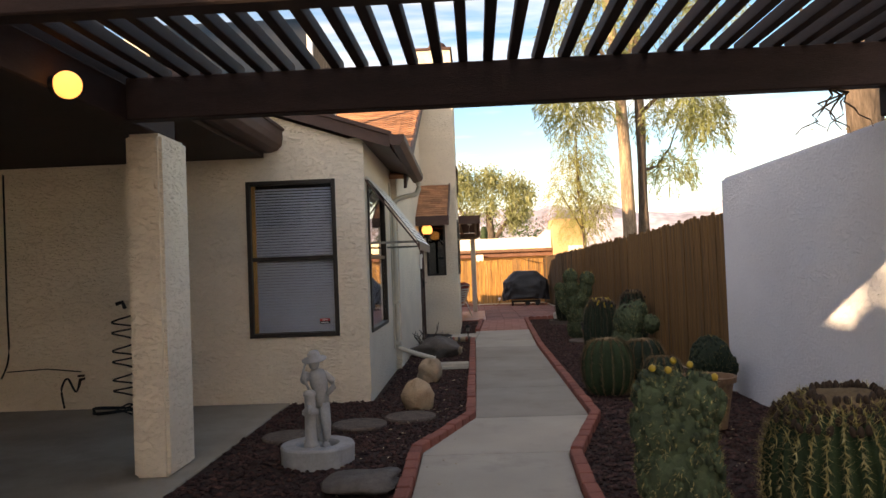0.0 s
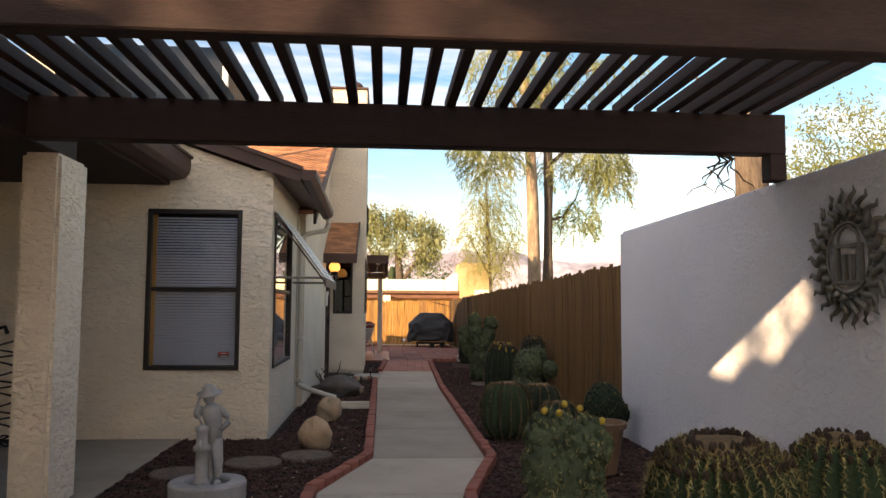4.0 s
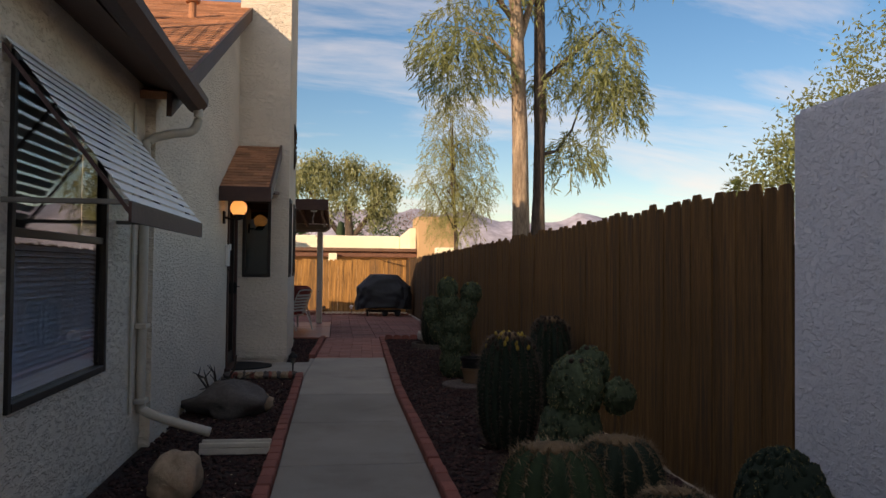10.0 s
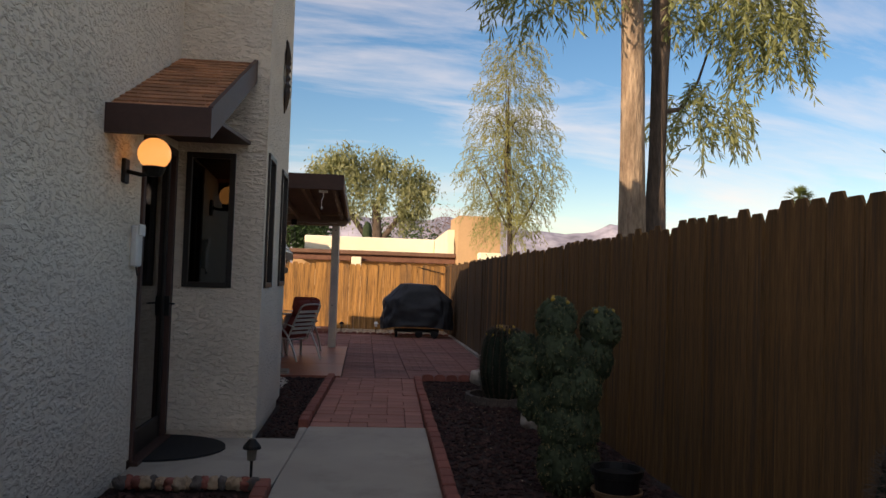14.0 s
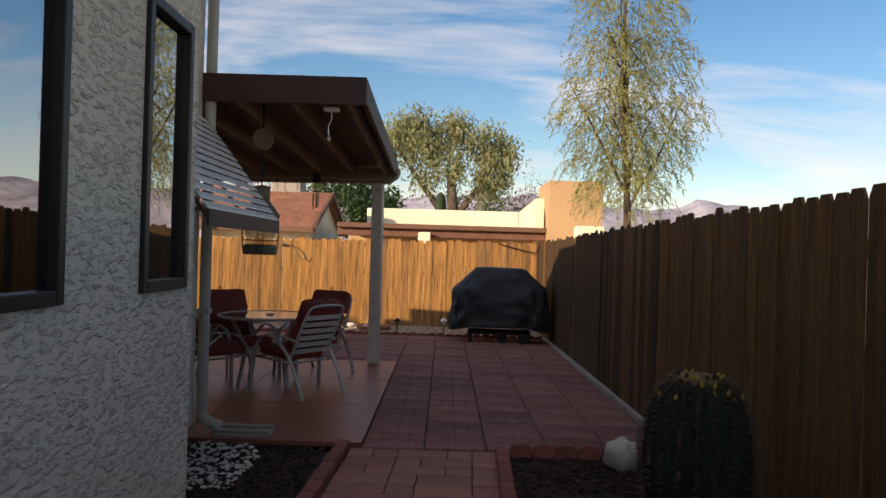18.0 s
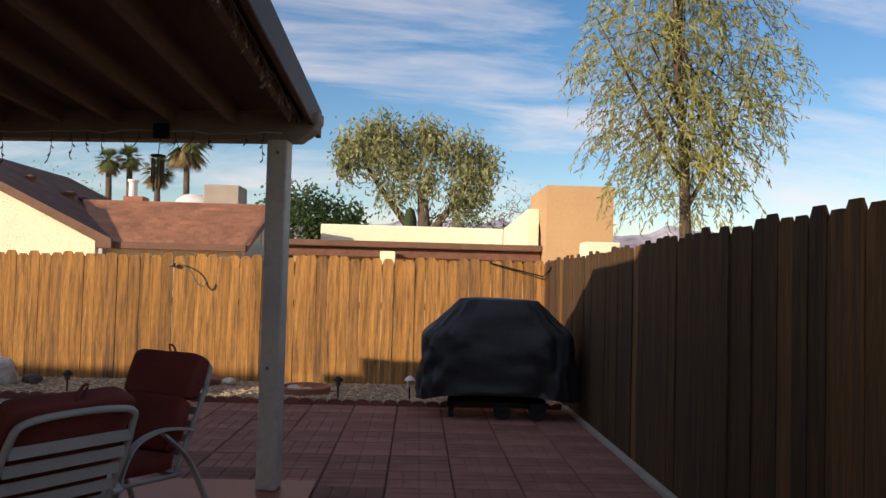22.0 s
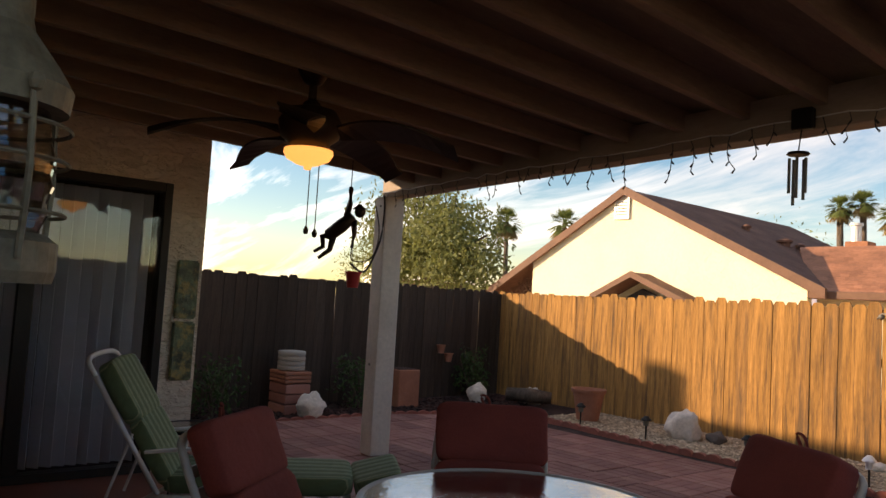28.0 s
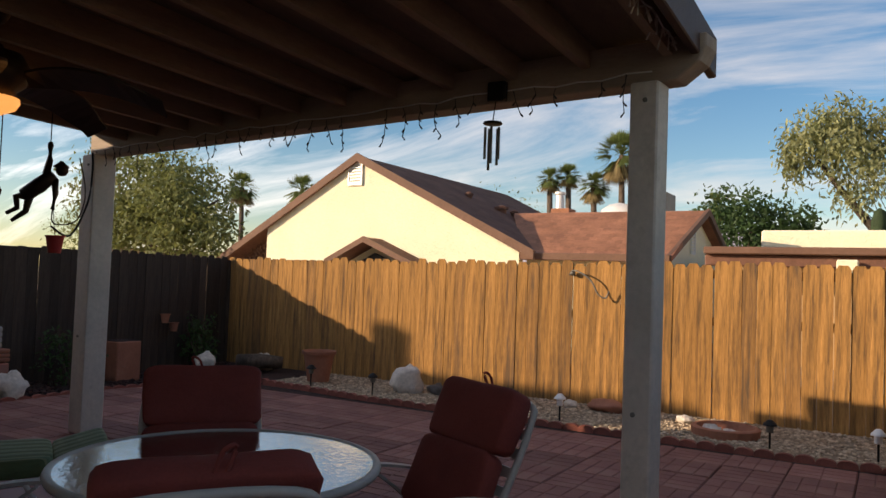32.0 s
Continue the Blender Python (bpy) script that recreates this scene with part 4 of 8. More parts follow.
def fence(name, label, x0, y0, x1, y1, h0, h1, mat, side, seed, worn=None, worn_mat=None):
    """Dog-eared boards side by side along a line, on rails and posts behind them."""
    f = thing(name, label, "fence", kind="structure")
    d = Vector((x1 - x0, y1 - y0, 0))
    length = d.length
    d.normalize()
    turn = math.degrees(math.atan2(d.y, d.x))
    nrm = Vector((-d.y, d.x, 0)) * side
    r = random.Random(seed)
    shapes = [picket_mesh("picket", 1.0, w, k, mat) for k, w in enumerate((0.139, 0.1405, 0.1395, 0.138))]
    s = 0.07
    while s < length:
        p = Vector((x0, y0, 0)) + d * s + nrm * r.uniform(-0.008, 0.008)
        h = h0 + (h1 - h0) * s / length
        ob = part("picket", r.choice(shapes), mat, f)
        if worn and r.random() < worn(s / length):
            ob.material_slots[0].link = "OBJECT"
            ob.material_slots[0].material = worn_mat
        ob.location = (p.x, p.y, -0.02)
        ob.rotation_euler = (0, r.uniform(-0.004, 0.004), radians(turn))
        ob.scale = (1, 1, (h + 0.02) * r.uniform(0.992, 1.006))
        s += 0.1425
    for z in (0.35, 1.0, 1.5):
        m = pose(x0 + nrm.x * 0.035, y0 + nrm.y * 0.035, z, 0, 0, turn)
        part("rail", Geo().box(0, length, -0.02, 0.02, -0.045, 0.045, m), M_PICKET_DARK if mat is M_PICKET_DARK else M_RAIL, f)
    s = 0.2
    while s < length:
        p = Vector((x0, y0, 0)) + d * s + nrm * 0.09
        part("post", Geo().box(p.x - 0.045, p.x + 0.045, p.y - 0.045, p.y + 0.045, -0.1, 1.55), M_PICKET_DARK if mat is M_PICKET_DARK else M_RAIL, f)
        s += 2.4
    return f


# East boards carry shade in their colour; the far ones add streak wear.
corner_e = fence("fence_east", "brown shade-toned dog-eared cedar board fence along the garden", 1.95, 3.18, 1.80, 23.66, 1.89, 1.65, M_PICKET_SHADE, -1, 11, lambda k: 0.95 * max(0, min(1, (k - 0.55) / 0.2)), M_PICKET_WORN_SHADE)
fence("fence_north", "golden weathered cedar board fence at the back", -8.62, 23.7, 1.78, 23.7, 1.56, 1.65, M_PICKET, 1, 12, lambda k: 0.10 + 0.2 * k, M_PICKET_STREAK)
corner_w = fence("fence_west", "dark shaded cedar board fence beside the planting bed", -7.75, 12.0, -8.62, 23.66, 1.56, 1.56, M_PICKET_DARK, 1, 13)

part("corner_post", Geo().box(1.765, 1.845, 23.655, 23.745, -0.1, 1.6), M_RAIL, corner_e, bevel=0.004)
part("corner_post", Geo().box(-8.67, -8.57, 23.655, 23.745, -0.1, 1.52), M_PICKET_DARK, corner_w, bevel=0.004)
structure("fence_footing", Geo().prism([(1.79, 14.72), (1.845, 14.72), (1.79, 22.1), (1.735, 22.1)], -0.1, 0.018), M_CONCRETE, "narrow grey concrete strip at the fence's foot", "footing")


# ---- foliage ----
def leaf_material(name, color, back, vary=0.35):
    m = material(name, color, 0.6, vary=0.25, scale=0.8, island=vary, spec=0.3)
    n, l = m.node_tree.nodes, m.node_tree.links
    tr = n.new("ShaderNodeBsdfTranslucent")
    tr.inputs[0].default_value = (*back, 1)
    mx = n.new("ShaderNodeMixShader")
    mx.inputs[0].default_value = 0.3
    l.new(n["Principled BSDF"].outputs[0], mx.inputs[1])
    l.new(tr.outputs[0], mx.inputs[2])
    l.new(mx.outputs[0], n["Material Output"].inputs["Surface"])
    return m


M_EUC = leaf_material("eucalyptus_leaves", (0.21, 0.23, 0.095), (0.34, 0.36, 0.13))
M_EUCFAR = leaf_material("grey_green_leaves", (0.25, 0.26, 0.125), (0.36, 0.38, 0.15))
M_WILLOW = leaf_material("willow_leaves", (0.27, 0.27, 0.10), (0.40, 0.39, 0.13))
M_MESQ = leaf_material("mesquite_leaves", (0.16, 0.18, 0.065), (0.26, 0.28, 0.09))
M_BUSH = leaf_material("dark_green_leaves", (0.045, 0.085, 0.028), (0.08, 0.14, 0.04))
M_PALM = leaf_material("palm_fronds", (0.14, 0.18, 0.06), (0.22, 0.27, 0.08))
M_PINK = leaf_material("bare_pinkish_twigs", (0.35, 0.19, 0.13), (0.35, 0.2, 0.14))


def leaves(g, rng, centre, radii, count, length, width, droop, clump=12, spread=0.22, shell=0.35, gap=-0.08):
    """Clumps of narrow leaves filling a rounded region, thinner in the middle and ragged at the rim."""
    for _ in range(count // clump):
        while True:
            d = Vector((rng.uniform(-1, 1), rng.uniform(-1, 1), rng.uniform(-1, 1)))
            if shell < d.length < 1.08:
                break
        if noise.noise(Vector((d.x * 2.3 + centre[0], d.y * 2.3 + centre[1], d.z * 2.3 + centre[2]))) < gap:
            continue
        c = Vector((centre[0] + d.x * radii[0], centre[1] + d.y * radii[1], centre[2] + d.z * radii[2]))
        for _ in range(clump):
            p = c + Vector((rng.gauss(0, spread), rng.gauss(0, spread), rng.gauss(0, spread * (1.0 + droop))))
            w = Vector((rng.gauss(0, 1), rng.gauss(0, 1), rng.gauss(0, 1) - 1.6 * droop))
            w.normalize()
            s = w.cross(Vector((rng.gauss(0, 1), rng.gauss(0, 1), rng.gauss(0, 1))))
            s.normalize()
            ln, wd = length * rng.uniform(0.6, 1.3), width * rng.uniform(0.7, 1.3)
            g.add([p, p + w * ln * 0.5 + s * wd, p + w * ln, p + w * ln * 0.5 - s * wd], [(0, 1, 2, 3)])


def strands(g, rng, centre, radii, count, length, leaf, width):
    """Fine hanging shoots, each a line of small narrow leaves."""
    for _ in range(count):
        while True:
            d = Vector((rng.uniform(-1, 1), rng.uniform(-1, 1), rng.uniform(-1, 1)))
            if d.length < 1.05:
                break
        if noise.noise(Vector((d.x * 2.6 + centre[0], d.y * 2.6 + centre[1], d.z * 2.2 + centre[2]))) < -0.22:
            continue
        p = Vector((centre[0] + d.x * radii[0], centre[1] + d.y * radii[1], centre[2] + d.z * radii[2]))
        way = Vector((d.x + rng.gauss(0, 0.5), d.y + rng.gauss(0, 0.5), rng.uniform(-0.1, 0.5)))
        way.normalize()
        ln = length * rng.uniform(0.5, 1.2)
        n = max(4, int(ln / 0.032))
        for i in range(n):
            way = (way + Vector((rng.gauss(0, 0.06), rng.gauss(0, 0.06), -0.14))).normalized()
            p = p + way * ln / n
            w = (way + Vector((rng.gauss(0, 0.6), rng.gauss(0, 0.6), rng.gauss(0, 0.4) - 0.3))).normalized()
            s = w.cross(Vector((rng.gauss(0, 1), rng.gauss(0, 1), rng.gauss(0, 1)))).normalized() * width
            q = leaf * rng.uniform(0.6, 1.3)
            g.add([p, p + w * q * 0.5 + s, p + w * q, p + w * q * 0.5 - s], [(0, 1, 2, 3)])


def tree(name, label, trunks, limbs, crowns, leaf, bark, seed, length=0.16, width=0.02, droop=0.8, clump=12, spread=0.22, shell=0.35, twigs=0, hang=0.0):
    """Tapered trunks and limbs with a crown of many leaf clumps."""
    t = thing(name, label, "tree")
    rng = random.Random(seed)
    for pts, r0, r1 in trunks:
        k = len(pts) - 1
        part("trunk", Geo().tube(pts, [r0 + (r1 - r0) * i / k for i in range(k + 1)], 10), bark, t, smooth=True)
    g = Geo()
    for pts, r0, r1 in limbs:
        k = len(pts) - 1
        part("limb", Geo().tube(pts, [r0 + (r1 - r0) * i / k for i in range(k + 1)], 6), bark, t, smooth=True)
    for _ in range(twigs):
        centre, radii = rng.choice(crowns)[:2]
        top = Vector(trunks[0][0][-1])
        e = Vector((centre[0] + rng.uniform(-0.8, 0.8) * radii[0], centre[1] + rng.uniform(-0.8, 0.8) * radii[1], centre[2] + rng.uniform(-0.7, 0.8) * radii[2]))
        k = rng.uniform(0.2, 0.9)
        trunk = trunks[0][0]
        s = Vector(trunk[0]).lerp(top, 0.35 + 0.6 * k)
        mid = s.lerp(e, 0.5) + Vector((rng.gauss(0, 0.15), rng.gauss(0, 0.15), 0.15 + abs(rng.gauss(0, 0.2))))
        g.tube([s, mid, e], [0.018, 0.010, 0.004], 5)
    if g.v:
        tagged(part("twigs", g, bark, t, smooth=True), kind="stuff")
    c = Geo()
    for centre, radii, count in crowns:
        if hang:
            strands(c, rng, centre, radii, count, hang, length, width)
        else:
            leaves(c, rng, centre, radii, count, length, width, droop, clump, spread, shell)
    tagged(part("crown", c, leaf, t), kind="stuff")
    return t


# ---- distance ----
ridge = Geo()
rng = random.Random(3)
for depth, y0, base, mat in ((0, 900, 76, 0),):
    n, xa, xb = 160, -900.0, 1100.0
    top = []
    for i in range(n + 1):
        x = xa + (xb - xa) * i / n
        h = base + 22 * noise.noise(Vector((x * 0.006, 3.1, 0))) + 9 * noise.noise(Vector((x * 0.025, 7.7, 0))) + 4 * noise.noise(Vector((x * 0.08, 1.2, 0)))
        top.append((x, h))
    v = [(x, y0, -5) for x, h in top] + [(x, y0 + 60, h * 0.6) for x, h in top] + [(x, y0 + 140, h) for x, h in top] + [(x, y0 + 400, -5) for x, h in top]
    f = [(r * (n + 1) + i, r * (n + 1) + i + 1, (r + 1) * (n + 1) + i + 1, (r + 1) * (n + 1) + i) for r in range(3) for i in range(n)]
    ridge.add(v, f)
# Distance haze is painted in: the base colour is already blue-grey.
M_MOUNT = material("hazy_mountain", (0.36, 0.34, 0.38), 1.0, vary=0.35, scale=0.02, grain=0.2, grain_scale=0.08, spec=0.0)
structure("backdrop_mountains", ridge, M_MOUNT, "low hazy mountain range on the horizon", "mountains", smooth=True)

# ---- neighbours ----
nb = thing("neighbour_house", "pale yellow stucco house with brown shingle roofs beyond the fence", "house")
part("wall", Geo().prism([(-14.4, -0.1), (-6.95, -0.1), (-6.95, 2.0), (-11.5, 4.26), (-14.4, 2.66)], 30.58, 30.78, "y"), M_YELLOWHOUSE, nb)
part("wall", Geo().box(-14.4, -14.2, 31.2, 38.6, -0.1, 2.6), M_YELLOWHOUSE, nb)
part("wall", Geo().box(-6.95, -4.2, 31.0, 31.2, -0.1, 2.0), M_YELLOWHOUSE, nb)
part("wall", Geo().prism([(31.0, -0.1), (31.0, 2.0), (34.4, 3.1), (37.8, 2.0), (37.8, -0.1)], -4.2, -4.0, "x"), M_YELLOWHOUSE, nb)


def roof_slab(pts, thick=0.12):
    return Geo().add([(x, y, z) for x, y, z in pts] + [(x, y, z - thick) for x, y, z in pts], [(0, 1, 2, 3), (7, 6, 5, 4), (0, 4, 5, 1), (1, 5, 6, 2), (2, 6, 7, 3), (3, 7, 4, 0)])


def shingled(pts, nx, ny, thick=0.1):
    """A roof slab whose top is broken into lapped courses of tabs; pts run eave start, eave end, ridge end, ridge start."""
    a, b, c, d = [Vector(p) for p in pts]
    g = roof_slab(pts, thick)
    up = (b - a).cross(d - a)
    up.normalize()
    if up.z < 0:
        up = -up
    for j in range(ny):
        for i in range(nx):
            q = []
            o = 0.5 * (j % 2)
            for u, w, h in ((i + o, j, 0.011), (i + o + 0.99, j, 0.011), (i + o + 0.99, j + 1.05, 0.004), (i + o, j + 1.05, 0.004)):
                u, w = min(max(u / nx, 0), 1), min(w / ny, 1)
                q.append(a.lerp(b, u).lerp(d.lerp(c, u), w) + up * h)
            g.add(q, [(0, 1, 2, 3)])
    return g


part("roof", shingled([(-6.6, 30.5, 1.99), (-6.6, 39, 1.99), (-11.4, 39, 4.35), (-11.4, 30.5, 4.35)], 22, 15), M_SHINGLE_DARK, nb, "dark brown shingle roof slope")
part("roof", shingled([(-16.1, 39, 1.68), (-16.1, 30.5, 1.68), (-11.4, 30.5, 4.35), (-11.4, 39, 4.35)], 22, 15), M_SHINGLE_DARK, nb)
part("roof", shingled([(-6.95, 30.7, 1.98), (-3.65, 30.7, 1.98), (-3.8, 34.4, 3.24), (-8.9, 34.4, 3.24)], 22, 14), M_SHINGLE_FAR, nb, "sunlit red-brown shingle roof slope")
part("roof", roof_slab([(-3.65, 38.1, 1.98), (-8.9, 38.1, 1.98), (-8.9, 34.4, 3.24), (-3.8, 34.4, 3.24)]), M_SHINGLE_FAR, nb)
part("barge_board", Geo().prism([(-16.15, 1.52), (-11.4, 4.21), (-6.55, 1.84), (-6.55, 2.05), (-11.4, 4.42), (-16.15, 1.73)], 30.44, 30.52, "y"), M_BROWNTRIM, nb)
part("barge_board", Geo().prism([(30.6, 1.80), (34.4, 3.12), (38.2, 1.80), (38.2, 1.96), (34.4, 3.28), (30.6, 1.96)], -3.77, -3.69, "x"), M_BROWNTRIM, nb)
part("eave_gutter", Geo().box(-6.95, -3.67, 30.58, 30.70, 1.84, 2.0), M_BROWNTRIM, nb, bevel=0.02)
lat = thing("lattice_panel", "brown diagonal wooden lattice under the gable eave", "lattice")
g = Geo()
for i in range(22):
    for s in (1, -1):
        xc = -17.4 + i * 0.16
        za, zb = 0.6, 2.8
        x0, x1 = (xc, xc + 2.2) if s > 0 else (xc + 2.2, xc)
        pts = []
        for k in range(2):
            u, z = ((x0, za), (x1, zb))[k]
            pts.append((u, z))
        (ua, wa), (ub, wb) = pts
        # keep the part under the eave line and left of the wall
        steps = 14
        for q in range(steps):
            t0, t1 = q / steps, (q + 1) / steps
            u0, u1 = ua + (ub - ua) * t0, ua + (ub - ua) * t1
            w0, w1 = wa + (wb - wa) * t0, wa + (wb - wa) * t1
            um, wm = (u0 + u1) / 2, (w0 + w1) / 2
            if -15.9 < um < -14.45 and wm < 1.68 + (um + 16.1) * 0.568 - 0.15:
                g.add([(u0, 31.0 + 0.02 * s, w0 - 0.03), (u1, 31.0 + 0.02 * s, w1 - 0.03), (u1, 31.0 + 0.02 * s, w1 + 0.03), (u0, 31.0 + 0.02 * s, w0 + 0.03)], [(0, 1, 2, 3)])
part("lattice", g, M_BROWNTRIM, lat)
part("lattice_frame", Geo().box(-15.9, -14.42, 30.96, 31.04, -0.1, 0.62).box(-15.94, -15.86, 30.96, 31.04, -0.1, 1.62), M_BROWNTRIM, lat)
gv = thing("gable_vent", "white louvred vent high in the yellow gable", "vent", at=pose(-11.5, 30.57, 3.92))
part("frame", Geo().box(-0.22, 0.22, -0.04, 0.0, -0.3, -0.26).box(-0.22, 0.22, -0.04, 0, 0.26, 0.3).box(-0.22, -0.18, -0.04, 0, -0.26, 0.26).box(0.18, 0.22, -0.04, 0, -0.26, 0.26), M_WHITE, gv)
for i in range(7):
    part("slat", Geo().box(-0.18, 0.18, -0.03, 0.0, -0.25 + i * 0.075, -0.205 + i * 0.075), M_WHITE, gv)
gv2 = copy_thing(gv, pose(-3.99, 33.9, 2.45, 0, 0, 90))
ph = thing("porch_hood", "small brown gabled hood above the neighbour's door", "porch roof")
part("roof", roof_slab([(-11.75, 29.9, 1.74), (-11.75, 31.0, 1.74), (-10.65, 31.0, 2.28), (-10.65, 29.9, 2.28)], 0.09), M_SHINGLE_DARK, ph)
part("roof", roof_slab([(-9.25, 31.0, 1.70), (-9.25, 29.9, 1.70), (-10.65, 29.9, 2.28), (-10.65, 31.0, 2.28)], 0.09), M_SHINGLE_DARK, ph)
part("barge_board", Geo().prism([(-11.8, 1.60), (-10.65, 2.16), (-9.2, 1.56), (-9.2, 1.70), (-10.65, 2.30), (-11.8, 1.74)], 29.82, 29.9, "y"), M_BROWNTRIM, ph)
# Hood gable and the recess under it are filled with near-black colour.
part("gable", Geo().prism([(-11.4, 1.55), (-10.65, 1.92), (-9.7, 1.55)], 30.3, 30.4, "y").box(-11.5, -9.6, 30.4, 31.0, -0.1, 1.55), M_DARKROOM, ph)
for x, y, z, w, h in ((-9.9, 33.6, 3.55, 0.12, 0.22), (-9.2, 34.2, 3.2, 0.2, 0.25), (-9.0, 34.6, 3.15, 0.12, 0.2), (-8.2, 36.0, 2.8, 0.08, 0.4), (-7.9, 38.0, 2.7, 0.08, 0.35)):
    rv = thing("roof_vent", "small brown vent on the neighbour's roof", "vent", at=pose(x, y, z))
    part("pipe", Geo().lathe([(w * 0.7, -0.3), (w * 0.7, h * 0.6)], n=10), M_SHINGLE_DARK, rv)
    part("cap", Geo().lathe([(w, h * 0.55), (w, h * 0.8), (w * 0.4, h)], n=10), M_SHINGLE_DARK, rv)
fl = thing("chimney_flue", "short cream chimney with a metal flue", "chimney", at=pose(-7.9, 35.5, 2.9))
part("stack", Geo().box(-0.28, 0.28, -0.25, 0.25, -0.3, 0.55), M_SHINGLE_FAR, fl, bevel=0.02)
part("flue", Geo().lathe([(0.12, 0.55), (0.12, 0.95), (0.16, 0.97), (0.16, 1.03)], n=12, cx=-0.1), M_WHITE, fl)
ev = thing("roof_cooler", "pale grey metal cooler box with a duct on the roof", "cooler", at=pose(-5.85, 35.7, 2.62))
part("cabinet", Geo().box(-0.1, 0.9, -0.5, 0.5, 0.0, 1.22), M_CONCRETE, ev, bevel=0.03)
part("duct", Geo().ball(-0.5, 0, 0.5, 0.62, 0.45, 0.5, 14), M_WHITE, ev, smooth=True)

ad = thing("adobe_house", "flat-roofed cream and tan stucco house beyond the fence", "house")
part("parapet", Geo().box(-2.75, 2.6, 36.0, 36.25, -0.1, 2.88), M_YELLOWHOUSE, ad, bevel=0.04)
part("parapet", Geo().prism([(31.0, -0.1), (36.0, -0.1), (36.0, 2.88), (31.0, 3.02)], 2.6, 2.84, "x"), M_YELLOWHOUSE, ad)
part("brown_eave", Geo().box(-3.0, 2.84, 30.4, 35.9, 2.02, 2.16), M_BROWNTRIM, ad, bevel=0.02)
part("brown_eave", Geo().box(-3.0, 2.84, 30.55, 30.7, 1.80, 2.02), M_SHINGLE_DARK, ad, bevel=0.02)
part("wall", Geo().box(-2.8, 2.8, 31.6, 31.8, -0.1, 2.02), M_ADOBE, ad)
twr = wall_with_holes("x", 2.85, 0.25, 30.0, 32.4, -0.1, 3.45, [(30.7, 31.5, 1.2, 2.7)])
part("tower_wall", twr, M_ADOBE, ad, "tan adobe tower wall with an arched opening")
part("tower_wall", Geo().box(3.1, 4.3, 30.0, 30.25, -0.1, 3.45), M_ADOBE, ad)
part("tower_wall", Geo().box(3.1, 4.3, 32.15, 32.4, -0.1, 3.45), M_ADOBE, ad)
part("tower_wall", Geo().box(4.05, 4.3, 30.25, 32.15, -0.1, 3.45), M_ADOBE, ad)
part("arch", Geo().prism([(30.7 + 0.4 - 0.4 * math.cos(a * math.pi / 10), 2.32 + 0.38 * math.sin(a * math.pi / 10)) for a in range(11)] + [(31.5, 2.72), (30.7, 2.72)], 2.85, 3.1, "x"), M_ADOBE, ad)
part("chimney", Geo().box(3.4, 4.1, 28.6, 29.2, -0.1, 2.18), M_YELLOWHOUSE, ad, bevel=0.03)
sag = thing("saguaro", "single green saguaro column beyond the roof", "cactus", at=pose(-0.2, 40.0, 0))
part("stem", Geo().lathe([(0.2, 0.0), (0.24, 2.0), (0.23, 3.4), (0.15, 3.7), (0.03, 3.8)], n=24, ribs=12, depth=0.15), M_CACTUS, sag, smooth=True)
hv = thing("wall_block", "small pale vent box on the brown eave", "vent", at=pose(-0.55, 30.38, 1.72))
part("box", Geo().box(-0.17, 0.17, -0.1, 0.1, -0.12, 0.22), M_YELLOWHOUSE, hv, bevel=0.02)
far = thing("far_house", "white chimney and dark roof of a distant house", "house", at=pose(-24, 33, 0))
part("roof", Geo().box(-0.8, 2.4, -0.5, 2, -0.1, 2.05), M_SHINGLE_DARK, far)
part("chimney", Geo().box(-1.6, -0.8, -0.4, 0.4, -0.1, 2.75).box(-1.35, -1.05, -0.2, 0.2, 2.75, 3.0), M_WHITE, far)

# Unseen house; ridge and chimney are sized from the back fence's shadow.
wh = thing("west_house", "unseen stucco house west of the yard, placed to cast the fence shadow", "house")
part("wall", Geo().box(-23.0, -15.4, 9.0, 15.0, -0.1, 4.2), M_STUCCO, wh)
part("roof", Geo().prism([(8.4, 4.1), (12.0, 5.82), (15.6, 4.1), (15.6, 4.0), (8.4, 4.0)], -23.3, -15.1, "x"), M_SHINGLE_DARK, wh)
part("chimney", Geo().box(-19.2, -18.85, 11.88, 12.14, 5.0, 6.4), M_STUCCO, wh)

# ---- trees ----
tree("eucalyptus_tree", "tall eucalyptus with peeling tan bark and drooping leaves behind the fence",
     [([(3.02, 13.6, -0.1), (3.03, 13.55, 2.0), (2.98, 13.5, 4.0), (2.88, 13.45, 6.2), (2.6, 13.4, 8.2), (2.2, 13.4, 10.5)], 0.20, 0.07)],
     [([(2.95, 13.5, 5.7), (3.25, 13.7, 6.6), (3.6, 14, 8.0)], 0.08, 0.04), ([(2.9, 13.5, 6.0), (2.2, 13.3, 6.8), (1.5, 13.3, 6.6)], 0.06, 0.015), ([(2.92, 13.5, 5.2), (2.4, 13.45, 5.7), (1.9, 13.5, 5.9)], 0.045, 0.012)],
     [((1.85, 13.5, 5.55), (0.75, 0.7, 0.85), 330), ((2.25, 13.4, 7.2), (1.0, 0.9, 1.0), 240), ((3.3, 13.8, 8.8), (1.6, 1.2, 1.0), 160)],
     M_EUC, M_BARK, 21, 0.17, 0.013, 1.1, 18, 0.13, 0.1, hang=0.62)
